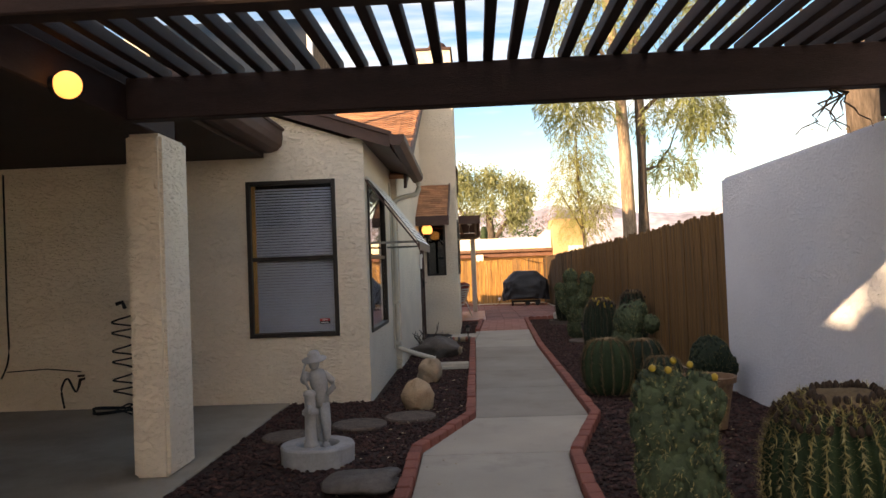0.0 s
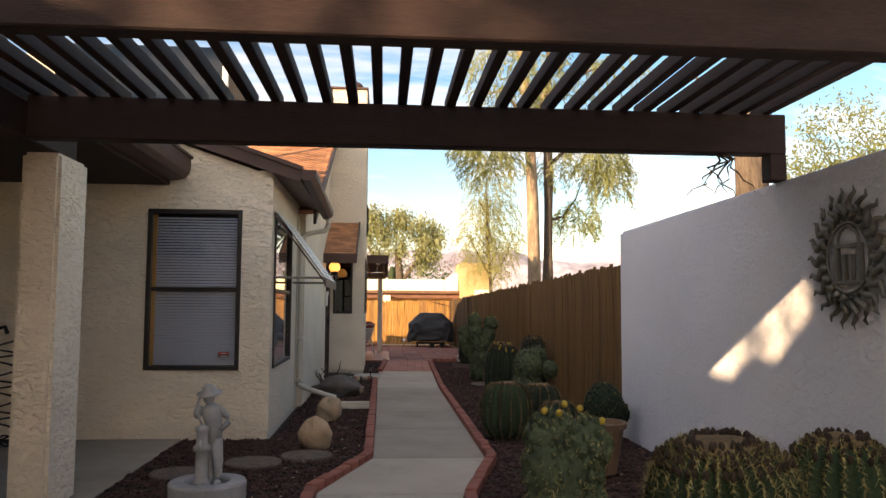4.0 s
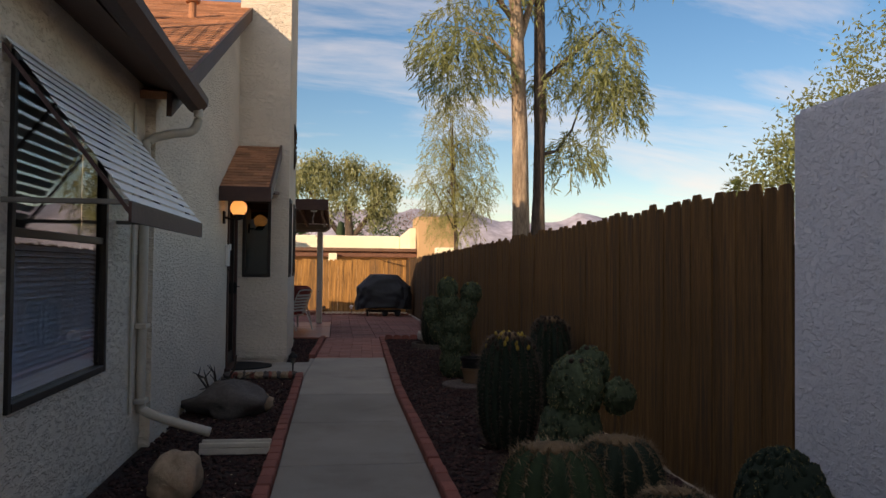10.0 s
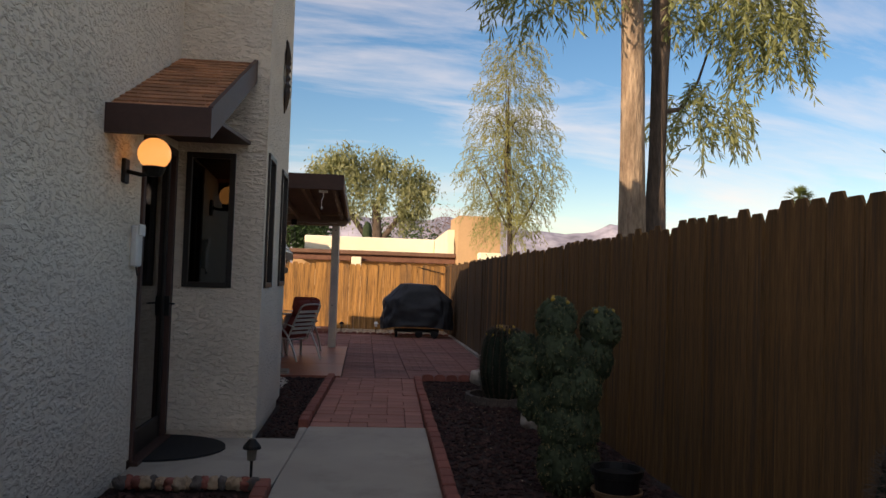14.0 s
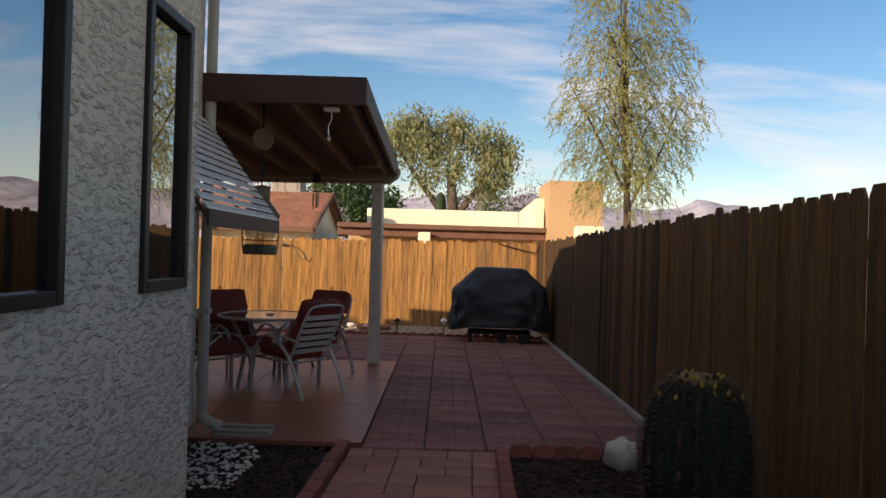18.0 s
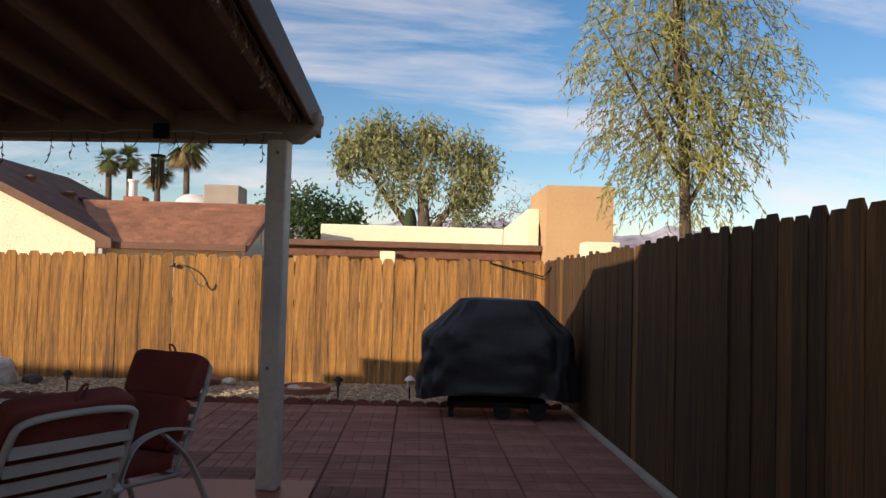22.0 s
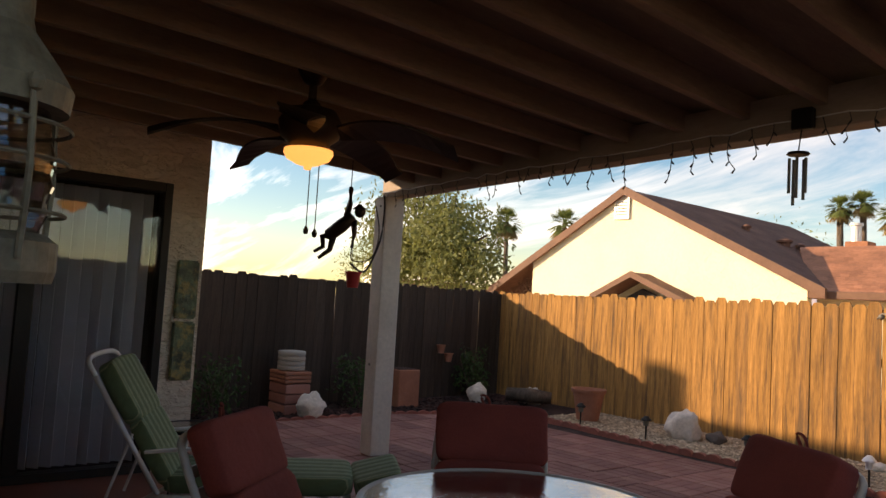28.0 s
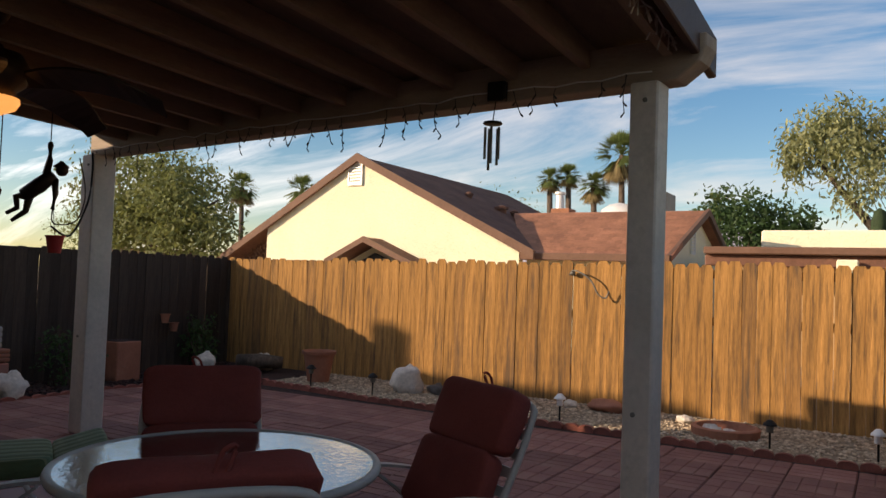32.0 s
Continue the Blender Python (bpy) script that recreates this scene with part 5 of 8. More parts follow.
tree("eucalyptus_tree", "slender eucalyptus with a dark brown trunk beside the tan one",
     [([(3.42, 13.9, -0.1), (3.42, 13.8, 2.0), (3.45, 13.8, 4.5), (3.42, 13.8, 6.6), (3.55, 13.8, 9.0), (3.6, 13.8, 11)], 0.165, 0.06)],
     [([(3.44, 13.8, 5.0), (4.1, 14.2, 5.6), (4.9, 14.4, 6.3), (5.4, 14.5, 6.0)], 0.06, 0.015), ([(3.44, 13.8, 3.6), (3.9, 14.2, 3.75), (4.4, 14.8, 4.3), (4.7, 15.0, 5.0)], 0.045, 0.012),
      ([(3.4, 13.8, 6.8), (4.6, 14.0, 7.6), (5.6, 14, 7.9)], 0.05, 0.012)],
     [((4.85, 14.3, 5.6), (0.62, 0.6, 0.85), 330), ((5.2, 14.3, 4.9), (0.35, 0.4, 0.7), 130), ((4.35, 14.5, 3.8), (0.42, 0.4, 0.5), 120),
      ((3.75, 14.0, 5.2), (0.3, 0.3, 0.6), 60), ((3.9, 14.0, 7.2), (0.9, 0.8, 0.8), 120), ((5.3, 14.0, 7.6), (0.7, 0.7, 0.5), 80)],
     M_EUC, M_BARK_DARK, 31, 0.17, 0.013, 1.1, 18, 0.13, 0.1, hang=0.62)
tree("eucalyptus_tree", "thick grey trunk rising behind the white wall",
     [([(4.55, 5.2, -0.1), (4.52, 5.15, 2.2), (4.45, 5.1, 4.0), (4.6, 5.0, 6.0), (4.9, 4.9, 9.0)], 0.27, 0.16)],
     [([(4.5, 5.15, 3.2), (4.0, 4.9, 4.1), (3.4, 4.6, 4.6)], 0.05, 0.02)], [((5.2, 5.2, 9.6), (2.2, 2.2, 1.4), 1800)], M_EUC, M_BARK_DARK, 22, 0.2, 0.02, 1.0)
# Out-of-view tree added in the sun's line to dapple the wall patch.
tree("mesquite_tree", "unseen mesquite added behind the carport to filter the low sun",
     [([(-14.2, -13.6, -0.1), (-14.1, -13.5, 3.5), (-13.8, -13.3, 6.5)], 0.2, 0.08)],
     [([(-14.0, -13.4, 4.5), (-13.2, -13.0, 6.8), (-12.8, -12.8, 8.4)], 0.08, 0.02)],
     [((-13.7, -13.2, 7.9), (1.3, 1.2, 1.2), 1000), ((-14.5, -12.6, 8.3), (1.0, 1.0, 0.9), 500)], M_MESQ, M_BARK_DARK, 29, 0.16, 0.055, 0.7)
tree("willow_tree", "slender desert willow with feathery drooping foliage", [([(3.25, 22.4, -0.1), (3.2, 22.4, 1.6), (3.15, 22.35, 2.8), (3.0, 22.3, 4.2), (3.02, 22.3, 5.8)], 0.09, 0.02)],
     [([(3.15, 22.35, 2.2), (3.7, 22.4, 3.2), (4.15, 22.5, 4.3)], 0.03, 0.006), ([(3.1, 22.35, 2.6), (2.5, 22.3, 3.7), (2.1, 22.3, 4.4)], 0.03, 0.006)],
     [((3.1, 22.35, 5.85), (0.78, 0.65, 0.95), 480), ((2.75, 22.3, 4.6), (0.62, 0.6, 0.9), 400), ((3.5, 22.4, 4.6), (0.65, 0.6, 0.95), 400), ((2.85, 22.4, 3.35), (0.58, 0.55, 0.7), 360), ((3.45, 22.4, 3.35), (0.55, 0.5, 0.7), 350), ((3.1, 22.4, 2.6), (0.6, 0.5, 0.4), 150), ((3.2, 22.35, 6.75), (0.55, 0.45, 0.55), 200), ((2.2, 22.3, 3.9), (0.3, 0.3, 0.4), 60), ((4.0, 22.4, 3.9), (0.4, 0.4, 0.5), 80)],
     M_WILLOW, M_BARK_DARK, 23, 0.10, 0.009, 1.0, 12, 0.15, 0.0, 22, hang=0.55)
tree("eucalyptus_tree", "broad grey-green tree beyond the far roofs", [([(0.3, 45, -0.1), (0.35, 45, 3.2), (0.2, 45, 5.0)], 0.35, 0.2)],
     [([(0.3, 45, 2.6), (-1.2, 45, 4.6), (-2.2, 45, 6)], 0.2, 0.07), ([(0.3, 45, 2.8), (1.6, 45, 4.6), (2.4, 45, 6)], 0.2, 0.07)],
     [((x, 45 + d, z), (rx, rx * 0.9, rz), n) for x, z, rx, rz, d, n in ((-2.5, 6.6, 0.95, 0.75, 0, 2300), (-1.55, 7.25, 0.85, 0.65, 0.2, 1900), (-1.25, 6.0, 0.8, 0.6, -0.3, 1500), (-0.3, 6.7, 0.6, 0.8, 0.3, 1400), (0.55, 7.1, 0.7, 0.65, 0, 1700), (0.2, 5.5, 0.75, 0.6, -0.4, 1300),
      (1.85, 6.6, 0.95, 0.65, 0, 2200), (2.85, 6.0, 0.65, 0.6, 0, 1200), (2.0, 5.2, 0.75, 0.7, -0.2, 1300), (1.75, 4.3, 0.5, 0.6, -0.3, 700), (2.6, 4.7, 0.4, 0.6, -0.2, 500), (-1.0, 4.9, 0.6, 0.5, -0.2, 800), (-2.9, 5.9, 0.4, 0.4, 0, 500))],
     M_EUCFAR, M_BARK_DARK, 24, 0.26, 0.042, 0.9, 14, 0.17, 0.2, 14)
tree("tree", "dark green bushy tree beyond the far roofs", [([(-4.2, 44, -0.1), (-4.2, 44, 3.6)], 0.2, 0.1)], [], [((-4.6, 44, 3.6), (1.5, 1.2, 1.1), 5200), ((-3.0, 44, 3.3), (1.0, 1.0, 0.9), 2800), ((2.2, 52, 4.0), (2.2, 1.2, 0.8), 1200)], M_BUSH, M_BARK_DARK, 25, 0.22, 0.05, 0.3, 10, 0.22)
tree("tree", "leafless pinkish tree far beyond the roofs", [([(4.3, 46, -0.1), (4.3, 46, 3.6)], 0.15, 0.08)], [], [((4.4, 46, 4.1), (1.1, 1.0, 0.9), 900)], M_PINK, M_BARK_DARK, 26, 0.35, 0.012, 0.0, 6, 0.3)
tree("mesquite_tree", "spreading olive green mesquite beyond the side fence", [([(-19.2, 31, -0.1), (-19, 31, 1.6), (-18.6, 31, 3.0)], 0.2, 0.1)],
     [([(-19, 31, 1.5), (-20.5, 31, 3.2), (-21.5, 31, 4.2)], 0.1, 0.03), ([(-19, 31, 1.8), (-17.8, 31, 3.0), (-16.8, 31, 3.4)], 0.1, 0.03)],
     [((-20.5, 31, 3.7), (1.9, 1.5, 1.3), 9000), ((-18.6, 31, 3.4), (1.7, 1.5, 1.2), 8000), ((-17.2, 30.6, 2.4), (1.2, 1.0, 0.9), 4000), ((-21.2, 31, 2.3), (1.4, 1.2, 1.0), 4000)], M_MESQ, M_BARK_DARK, 27, 0.19, 0.036, 0.5, 12, 0.2, 0.2, 16)
tree("mesquite_tree", "pale green mesquite beyond the east fence", [([(12.2, 17, -0.1), (12, 17, 2.6)], 0.15, 0.1)], [], [((13.6, 17, 6.3), (1.7, 1.5, 1.5), 5200), ((12.2, 17, 4.9), (1.8, 1.5, 1.0), 5200), ((10.4, 16.7, 3.9), (1.2, 1.0, 0.6), 2800), ((11.4, 16.4, 3.0), (1.6, 1.2, 0.7), 3200)], M_MESQ, M_BARK_DARK, 28, 0.16, 0.028, 0.4, 12, 0.2, 0.2, 12)
tree("tree", "low green bushes beyond the side fence", [([(-28, 36, -0.1), (-28, 36, 1.8)], 0.2, 0.1)], [], [((-28, 36, 2.6), (2.2, 1.2, 0.9), 1500), ((-33, 38, 3.0), (2.5, 1.2, 1.2), 1400), ((-14.5, 44, 4.0), (2.2, 1.4, 1.0), 1200)], M_MESQ, M_BARK_DARK, 29, 0.2, 0.03, 0.3, 10, 0.25)


def palm(x, y, h, crown, seed):
    p = thing("palm_tree", "tall fan palm with a round green crown", "tree", group="distant palms")
    rng = random.Random(seed)
    part("trunk", Geo().tube([(x, y, -0.1), (x + 0.1, y, h * 0.5), (x, y, h)], [0.28, 0.2, 0.17], 8), M_BARK_DARK, p, smooth=True)
    g = Geo()
    dead = Geo()
    for i in range(74):
        a, e = rng.uniform(0, 2 * math.pi), rng.uniform(-1.15, 1.35)
        d = Vector((math.cos(a) * math.cos(e), math.sin(a) * math.cos(e), math.sin(e)))
        s = d.cross(Vector((0, 0, 1)))
        s.normalize()
        o = Vector((x, y, h))
        fan = o + d * crown * 0.48
        out = dead if e < -0.65 else g
        for k in range(11):
            w = (k - 5) / 5
            tip = fan + d * crown * 0.55 * (1 - 0.3 * w * w) + s * w * crown * 0.40 - Vector((0, 0, (0.10 + 0.16 * abs(w)) * crown))
            side = s * 0.055 * crown
            out.add([fan + s * w * 0.06 * crown - side, fan + s * w * 0.06 * crown + side, tip], [(0, 1, 2)])
        out.add([o - s * 0.03, o + s * 0.03, fan + s * 0.03, fan - s * 0.03], [(0, 1, 2, 3)])
    tagged(part("crown", g, M_PALM, p), kind="stuff")
    tagged(part("dead_skirt", dead, M_PALMDEAD, p, "dry straw-brown hanging fronds"), kind="stuff")


M_PALMDEAD = leaf_material("dead_palm_fronds", (0.28, 0.21, 0.10), (0.3, 0.22, 0.1))
for i, (x, y, h, c) in enumerate(((-18.6, 60, 7.9, 0.95), (-17.6, 60.6, 8.2, 0.95), (-15.7, 60, 7.4, 1.15), (-14.0, 60, 9.2, 1.75), (-8.5, 60, 6.1, 0.95), (34, 62, 8.4, 1.4), (-39, 60, 7.8, 1.5), (-45.3, 60, 8.2, 1.6))):
    palm(x, y, h, c, 40 + i)


# ---- small builders ----
def puff(g, sx, sy, sz, m, e=0.28, n=20, sag=0.0, seed=0.0):
    """A stuffed cushion: a rounded box with slightly uneven sides."""
    rows, p = n // 2, []

    def sq(c):
        return math.copysign(abs(c) ** e, c)
    for j in range(rows + 1):
        th = math.pi * j / rows - math.pi / 2
        for i in range(n):
            a = 2 * math.pi * i / n
            x, y, z = sq(math.cos(th)) * sq(math.cos(a)), sq(math.cos(th)) * sq(math.sin(a)), sq(math.sin(th))
            k = 1 + 0.05 * noise.noise(Vector((x * 2 + seed, y * 2, z * 2 + seed)))
            q = Vector((x * sx * k, y * sy * k, z * sz * k * (1 - sag * (x * x + y * y) * 0.3)))
            p.append(tuple(m @ q))
    f = [(j * n + i, j * n + (i + 1) % n, (j + 1) * n + (i + 1) % n, (j + 1) * n + i) for j in range(rows) for i in range(n)]
    return g.add(p, f)


def arc(points, n=6):
    """A smooth line through points."""
    pts, out = [Vector(p) for p in points], []
    for i in range(len(pts) - 1):
        a, b, c, d = pts[max(i - 1, 0)], pts[i], pts[i + 1], pts[min(i + 2, len(pts) - 1)]
        for k in range(n):
            t = k / n
            out.append(0.5 * (2 * b + (c - a) * t + (2 * a - 5 * b + 4 * c - d) * t * t + (3 * b - a - 3 * c + d) * t ** 3))
    return out + [pts[-1]]


def boulder(name, label, x, y, r, h, mat, seed, sx=1.0, turn=0.0, sink=0.15, group=""):
    g = Geo().ball(0, 0, 0, r * sx, r, h * 0.62, 22, 0.42, seed, 1.6)
    ob = solo(name, g, mat, label, "rock", group=group, smooth=True)
    ob.matrix_basis = pose(x, y, h * 0.5 - h * sink, 0, 0, turn)
    return ob


# ---- brick edging ----
edge_brick = Geo().box(-0.098, 0.098, -0.045, 0.045, -0.1, 0.055).mesh("edging_brick", M_EDGING, bevel=0.008)


def edging(name, label, line, seed, step=0.205, lift=0.0, scallop=None):
    t = thing(name, label, "edging", kind="structure")
    r = random.Random(seed)
    for (xa, ya), (xb, yb) in zip(line, line[1:]):
        length = math.hypot(xb - xa, yb - ya)
        n = max(1, round(length / step))
        turn = math.degrees(math.atan2(yb - ya, xb - xa))
        for i in range(n):
            k = (i + 0.5) / n
            ob = part("scallop" if scallop else "brick", scallop or edge_brick, M_EDGING, t)
            ob.matrix_basis = pose(xa + (xb - xa) * k + r.uniform(-0.004, 0.004), ya + (yb - ya) * k + r.uniform(-0.004, 0.004), lift + r.uniform(-0.008, 0.004), r.uniform(-1.5, 1.5), 0, turn + r.uniform(-1.2, 1.2))
            if not scallop:
                ob.scale = (length / n / step, 1, 1)
    return t


edging("edging_house", "red brick edging between path and house bed", [(-1.26, -2.0), (-1.245, -0.5), (-1.253, 0.59), (-0.85, 1.90), (-0.86, 9.40)], 1)
edging("edging_fence", "red brick edging between path and fence bed", [(-0.115, -6.0), (-0.115, -0.52), (-0.08, 0.38), (0.275, 1.78), (0.295, 8.0), (0.39, 11.36), (0.48, 14.55)], 2)
edging("edging_walk", "red brick edging beside the brick walk", [(-0.77, 11.4), (-0.65, 14.66)], 3)
scal = Geo().prism([(-0.075, -0.08), (0.075, -0.08)] + [(0.075 * math.cos(a * math.pi / 8), 0.03 + 0.035 * math.sin(a * math.pi / 8)) for a in range(9)], -0.025, 0.025, "y").mesh("edging_scallop", M_EDGING)
edging("edging_gravel", "low scalloped brick edging before the gravel strip", [(-6.65, 22.42), (-5.0, 22.21), (-1.0, 22.14), (1.78, 22.14)], 5, 0.155, -0.03, scal)
edging("edging_planter", "low scalloped brick edging along the planting bed", [(-7.33, 17.7), (-7.33, 20.8), (-7.0, 21.95), (-6.65, 22.42)], 6, 0.155, -0.03, scal)
edging("edging_patio_bed", "scalloped edging at the end of the fence bed", [(0.55, 14.62), (1.86, 14.62)], 7, 0.155, 0.0, scal)

# ---- the door and its lamp ----
door = thing("door_1", "black security screen door in a dark wooden frame", "door", kind="structure")
dx = H_X
part("door_frame", Geo().box(dx - 0.14, dx + 0.02, 9.86, 9.92, 0.0, 2.36).box(dx - 0.14, dx + 0.02, 10.74, 10.80, 0.0, 2.36).box(dx - 0.14, dx + 0.02, 9.92, 10.74, 2.30, 2.36), M_FASCIA, door, bevel=0.005)
leaf_1 = part("door_leaf", Geo().box(dx - 0.13, dx - 0.09, 9.92, 10.74, 0.02, 2.30), M_SCREEN, door)
part("screen_frame", Geo().box(dx - 0.05, dx - 0.02, 9.92, 9.98, 0.02, 2.30).box(dx - 0.05, dx - 0.02, 10.69, 10.74, 0.02, 2.30).box(dx - 0.05, dx - 0.02, 9.98, 10.69, 2.24, 2.30).box(dx - 0.05, dx - 0.02, 9.98, 10.69, 0.02, 0.2), M_FRAME, door, bevel=0.004)
part("screen_mesh", Geo().box(dx - 0.04, dx - 0.035, 9.98, 10.69, 0.2, 2.24), M_GLASS_DARK, door)
part("door_handle", Geo().box(dx - 0.02, dx + 0.02, 10.70, 10.73, 1.0, 1.16).tube([(dx + 0.02, 10.71, 1.1), (dx + 0.06, 10.70, 1.1), (dx + 0.06, 10.62, 1.1)], 0.008, 6), M_BLACK, leaf_1, "black lever handle", bevel=0.002)
part("threshold", Geo().box(dx - 0.1, dx + 0.06, 9.86, 10.80, -0.02, 0.03), M_FASCIA, door, bevel=0.004)
mat_g = Geo().prism([(-1.84, 9.98)] + [(-1.84 + 0.55 * math.sin(a * math.pi / 12), 10.42 - 0.44 * math.cos(a * math.pi / 12)) for a in range(13)] + [(-1.84, 10.86)], 0.0, 0.016)
solo("door_mat", mat_g, M_RUBBER, "black half-round rubber mat before the front door", "mat")
part_lamp = thing("wall_lamp", "glowing amber globe lamp on a black bracket by the door", "lamp", at=pose(-1.66, 9.45, 2.13))
part("globe", Geo().ball(0, 0, 0.0, 0.105, 0.105, 0.105, 22), M_GLOBE, part_lamp, smooth=True)
part("holder", Geo().lathe([(0.03, -0.15), (0.06, -0.13), (0.075, -0.085), (0.05, -0.08)], n=16), M_BLACK, part_lamp)
part("arm", Geo().tube([(-0.17, 0, -0.12), (-0.08, 0, -0.14), (0, 0, -0.13)], 0.014, 8), M_BLACK, part_lamp, smooth=True)
part("wall_plate", Geo().box(-0.19, -0.165, -0.05, 0.05, -0.2, -0.04), M_BLACK, part_lamp, bevel=0.006)
carlamp = thing("beam_lamp", "glowing amber globe lamp on the carport beam", "lamp", at=pose(-2.90, -1.22, 2.44))
part("globe", Geo().ball(0, 0, 0, 0.075, 0.075, 0.075, 20), M_GLOBE, carlamp, smooth=True)
part("holder", Geo().tube([(-0.08, 0, 0.0), (-0.05, 0, 0)], 0.055, 14), M_BLACK, carlamp)
mail = thing("mailbox", "small white metal box on the wall beside the door", "mailbox", at=pose(H_X, 9.72, 1.55))
part("body", Geo().box(0.0, 0.05, -0.06, 0.06, -0.16, 0.12), M_WHITE, mail, bevel=0.01)
part("flap", Geo().box(0.05, 0.065, -0.062, 0.062, 0.05, 0.13), M_WHITE, mail, bevel=0.006)
part("hook", Geo().tube([(0.03, 0.0, -0.16), (0.04, 0, -0.22), (0.06, 0, -0.2)], 0.006, 6), M_BLACK, mail)
orn = Geo()
rng = random.Random(8)
for i in range(17):
    a = i * 2 * math.pi / 17
    d = Vector((0, math.cos(a) * 0.16, math.sin(a) * 0.36))
    w = Vector((0, -math.sin(a) * 0.035, math.cos(a) * 0.05))
    c = Vector((-1.10, 11.95, 3.32))
    orn.add([c + d * 0.25, c + d * 0.65 + w, c + d, c + d * 0.65 - w, c + d * 0.6 + Vector((0.03, 0, 0))], [(0, 1, 4), (1, 2, 4), (2, 3, 4), (3, 0, 4)])
orn.tube([(-1.115, 11.95, 2.95), (-1.10, 11.95, 3.32), (-1.115, 11.95, 3.68)], 0.012, 6)
solo("wall_ornament", orn, M_BRONZE, "dark green metal leaf ornament on the tower wall", "wall ornament")

# ---- awnings ----


def awning(wall, y0, y1, top, low, x_out, slats, label):
    """A fixed awning of lapped white slats on side arms, sloping out from the wall."""
    a = thing("awning", label, "awning")
    dx, dz = (x_out - wall) / slats, (low - top) / slats
    for i in range(slats):
        xa, za = wall + 0.012 + dx * i, top + dz * i
        xb, zb = xa + dx * 0.80, za + dz * 0.60
        part("slat", Geo().prism([(xa, za), (xb, zb), (xb + 0.002, zb - 0.009), (xb - 0.002, zb - 0.009), (xb - 0.003, zb - 0.004), (xa, za - 0.004)], y0, y1, "y"), M_WHITE, a)
    for y in (y0 + 0.015, (y0 + y1) / 2, y1 - 0.015):
        part("rafter", Geo().prism([(wall, top - 0.06), (x_out, low - 0.05), (x_out, low - 0.02), (wall, top - 0.03)], y - 0.012, y + 0.012, "y"), M_FASCIA, a)
    part("valance", Geo().prism([(x_out, low + 0.012), (x_out + 0.014, low + 0.012), (x_out + 0.014, low - 0.085), (x_out, low - 0.085)], y0, y1, "y"), M_FASCIA, a, "brown bottom board")
    for y in (y0 + 0.02, y1 - 0.02):
        part("arm", Geo().box(wall + 0.005, x_out, y - 0.012, y + 0.012, low - 0.005, low + 0.02), M_GALV, a, bevel=0.003)
    return a


awning(F_X, 3.13, 5.0, 2.43, 1.68, -1.37, 14, "white slatted metal awning over the side window")
awning(H_X, 13.28, 15.05, 2.40, 1.62, -1.27, 14, "white slatted metal awning over the rear window")

# ---- downspouts ----
ds = thing("downspout", "cream painted downspout with brackets on the house wall", "downspout")
part("pipe", Geo().tube(arc([(-1.53, 5.74, 2.64), (-1.53, 5.74, 2.54), (-1.58, 5.74, 2.46), (-1.72, 5.70, 2.43), (-1.87, 5.64, 2.36), (-1.89, 5.61, 2.2), (-1.89, 5.60, 1.2), (-1.89, 5.60, 0.36), (-1.86, 5.60, 0.28), (-1.66, 5.60, 0.20), (-1.37, 5.60, 0.11)], 5), 0.036, 10), M_CREAMMETAL, ds, smooth=True)
part("conduit", Geo().tube([(-1.915, 5.38, 2.6), (-1.915, 5.38, 0.3)], 0.012, 6), M_CREAMMETAL, ds)
for z in (0.36, 0.93):
    part("bracket", Geo().box(F_X, -1.845, 5.53, 5.67, z - 0.02, z + 0.02), M_CREAMMETAL, ds, bevel=0.004)
sp = thing("splash_block", "long narrow trough carrying water to the path", "splash block", at=pose(-1.42, 5.47, 0.0, 0, 0, -1))
part("trough", Geo().box(0, 0.52, -0.07, 0.07, -0.02, 0.03).box(0, 0.52, -0.07, -0.05, 0.03, 0.07).box(0, 0.52, 0.05, 0.07, 0.03, 0.07), M_CREAMMETAL, sp, bevel=0.006)
ds2 = thing("downspout", "cream painted downspout at the house corner by the patio", "downspout")
part("pipe", Geo().tube(arc([(-1.80, 14.99, 3.6), (-1.80, 14.99, 2.0), (-1.80, 14.99, 0.25), (-1.79, 14.985, 0.12), (-1.72, 14.95, 0.07), (-1.64, 14.93, 0.05)], 5), 0.042, 10), M_CREAMMETAL, ds2, smooth=True)
part("bracket", Geo().box(-1.85, -1.755, 14.94, 15.04, 0.9, 0.94), M_CREAMMETAL, ds2, bevel=0.004)
sp2 = thing("splash_block", "grey concrete splash block under the corner downspout", "splash block", at=pose(-1.66, 14.90, 0.0))
part("trough", Geo().box(0, 0.42, -0.1, 0.1, -0.02, 0.03).box(0, 0.42, -0.1, -0.07, 0.03, 0.06).box(0, 0.42, 0.07, 0.1, 0.03, 0.06), M_CONCRETE, sp2, bevel=0.008)

# ---- cacti ----


def spine_tufts(g, rng, pts, size, n=5):
    for p, d in pts:
        for _ in range(n):
            v = Vector((d.x + rng.gauss(0, 0.55), d.y + rng.gauss(0, 0.55), d.z + rng.gauss(0, 0.55)))
            v.normalize()
            s = v.cross(Vector((0.3, 0.2, 1)))
            s.normalize()
            s *= size * 0.06
            g.add([p - s, p + s, p + v * size * rng.uniform(0.7, 1.3)], [(0, 1, 2)])


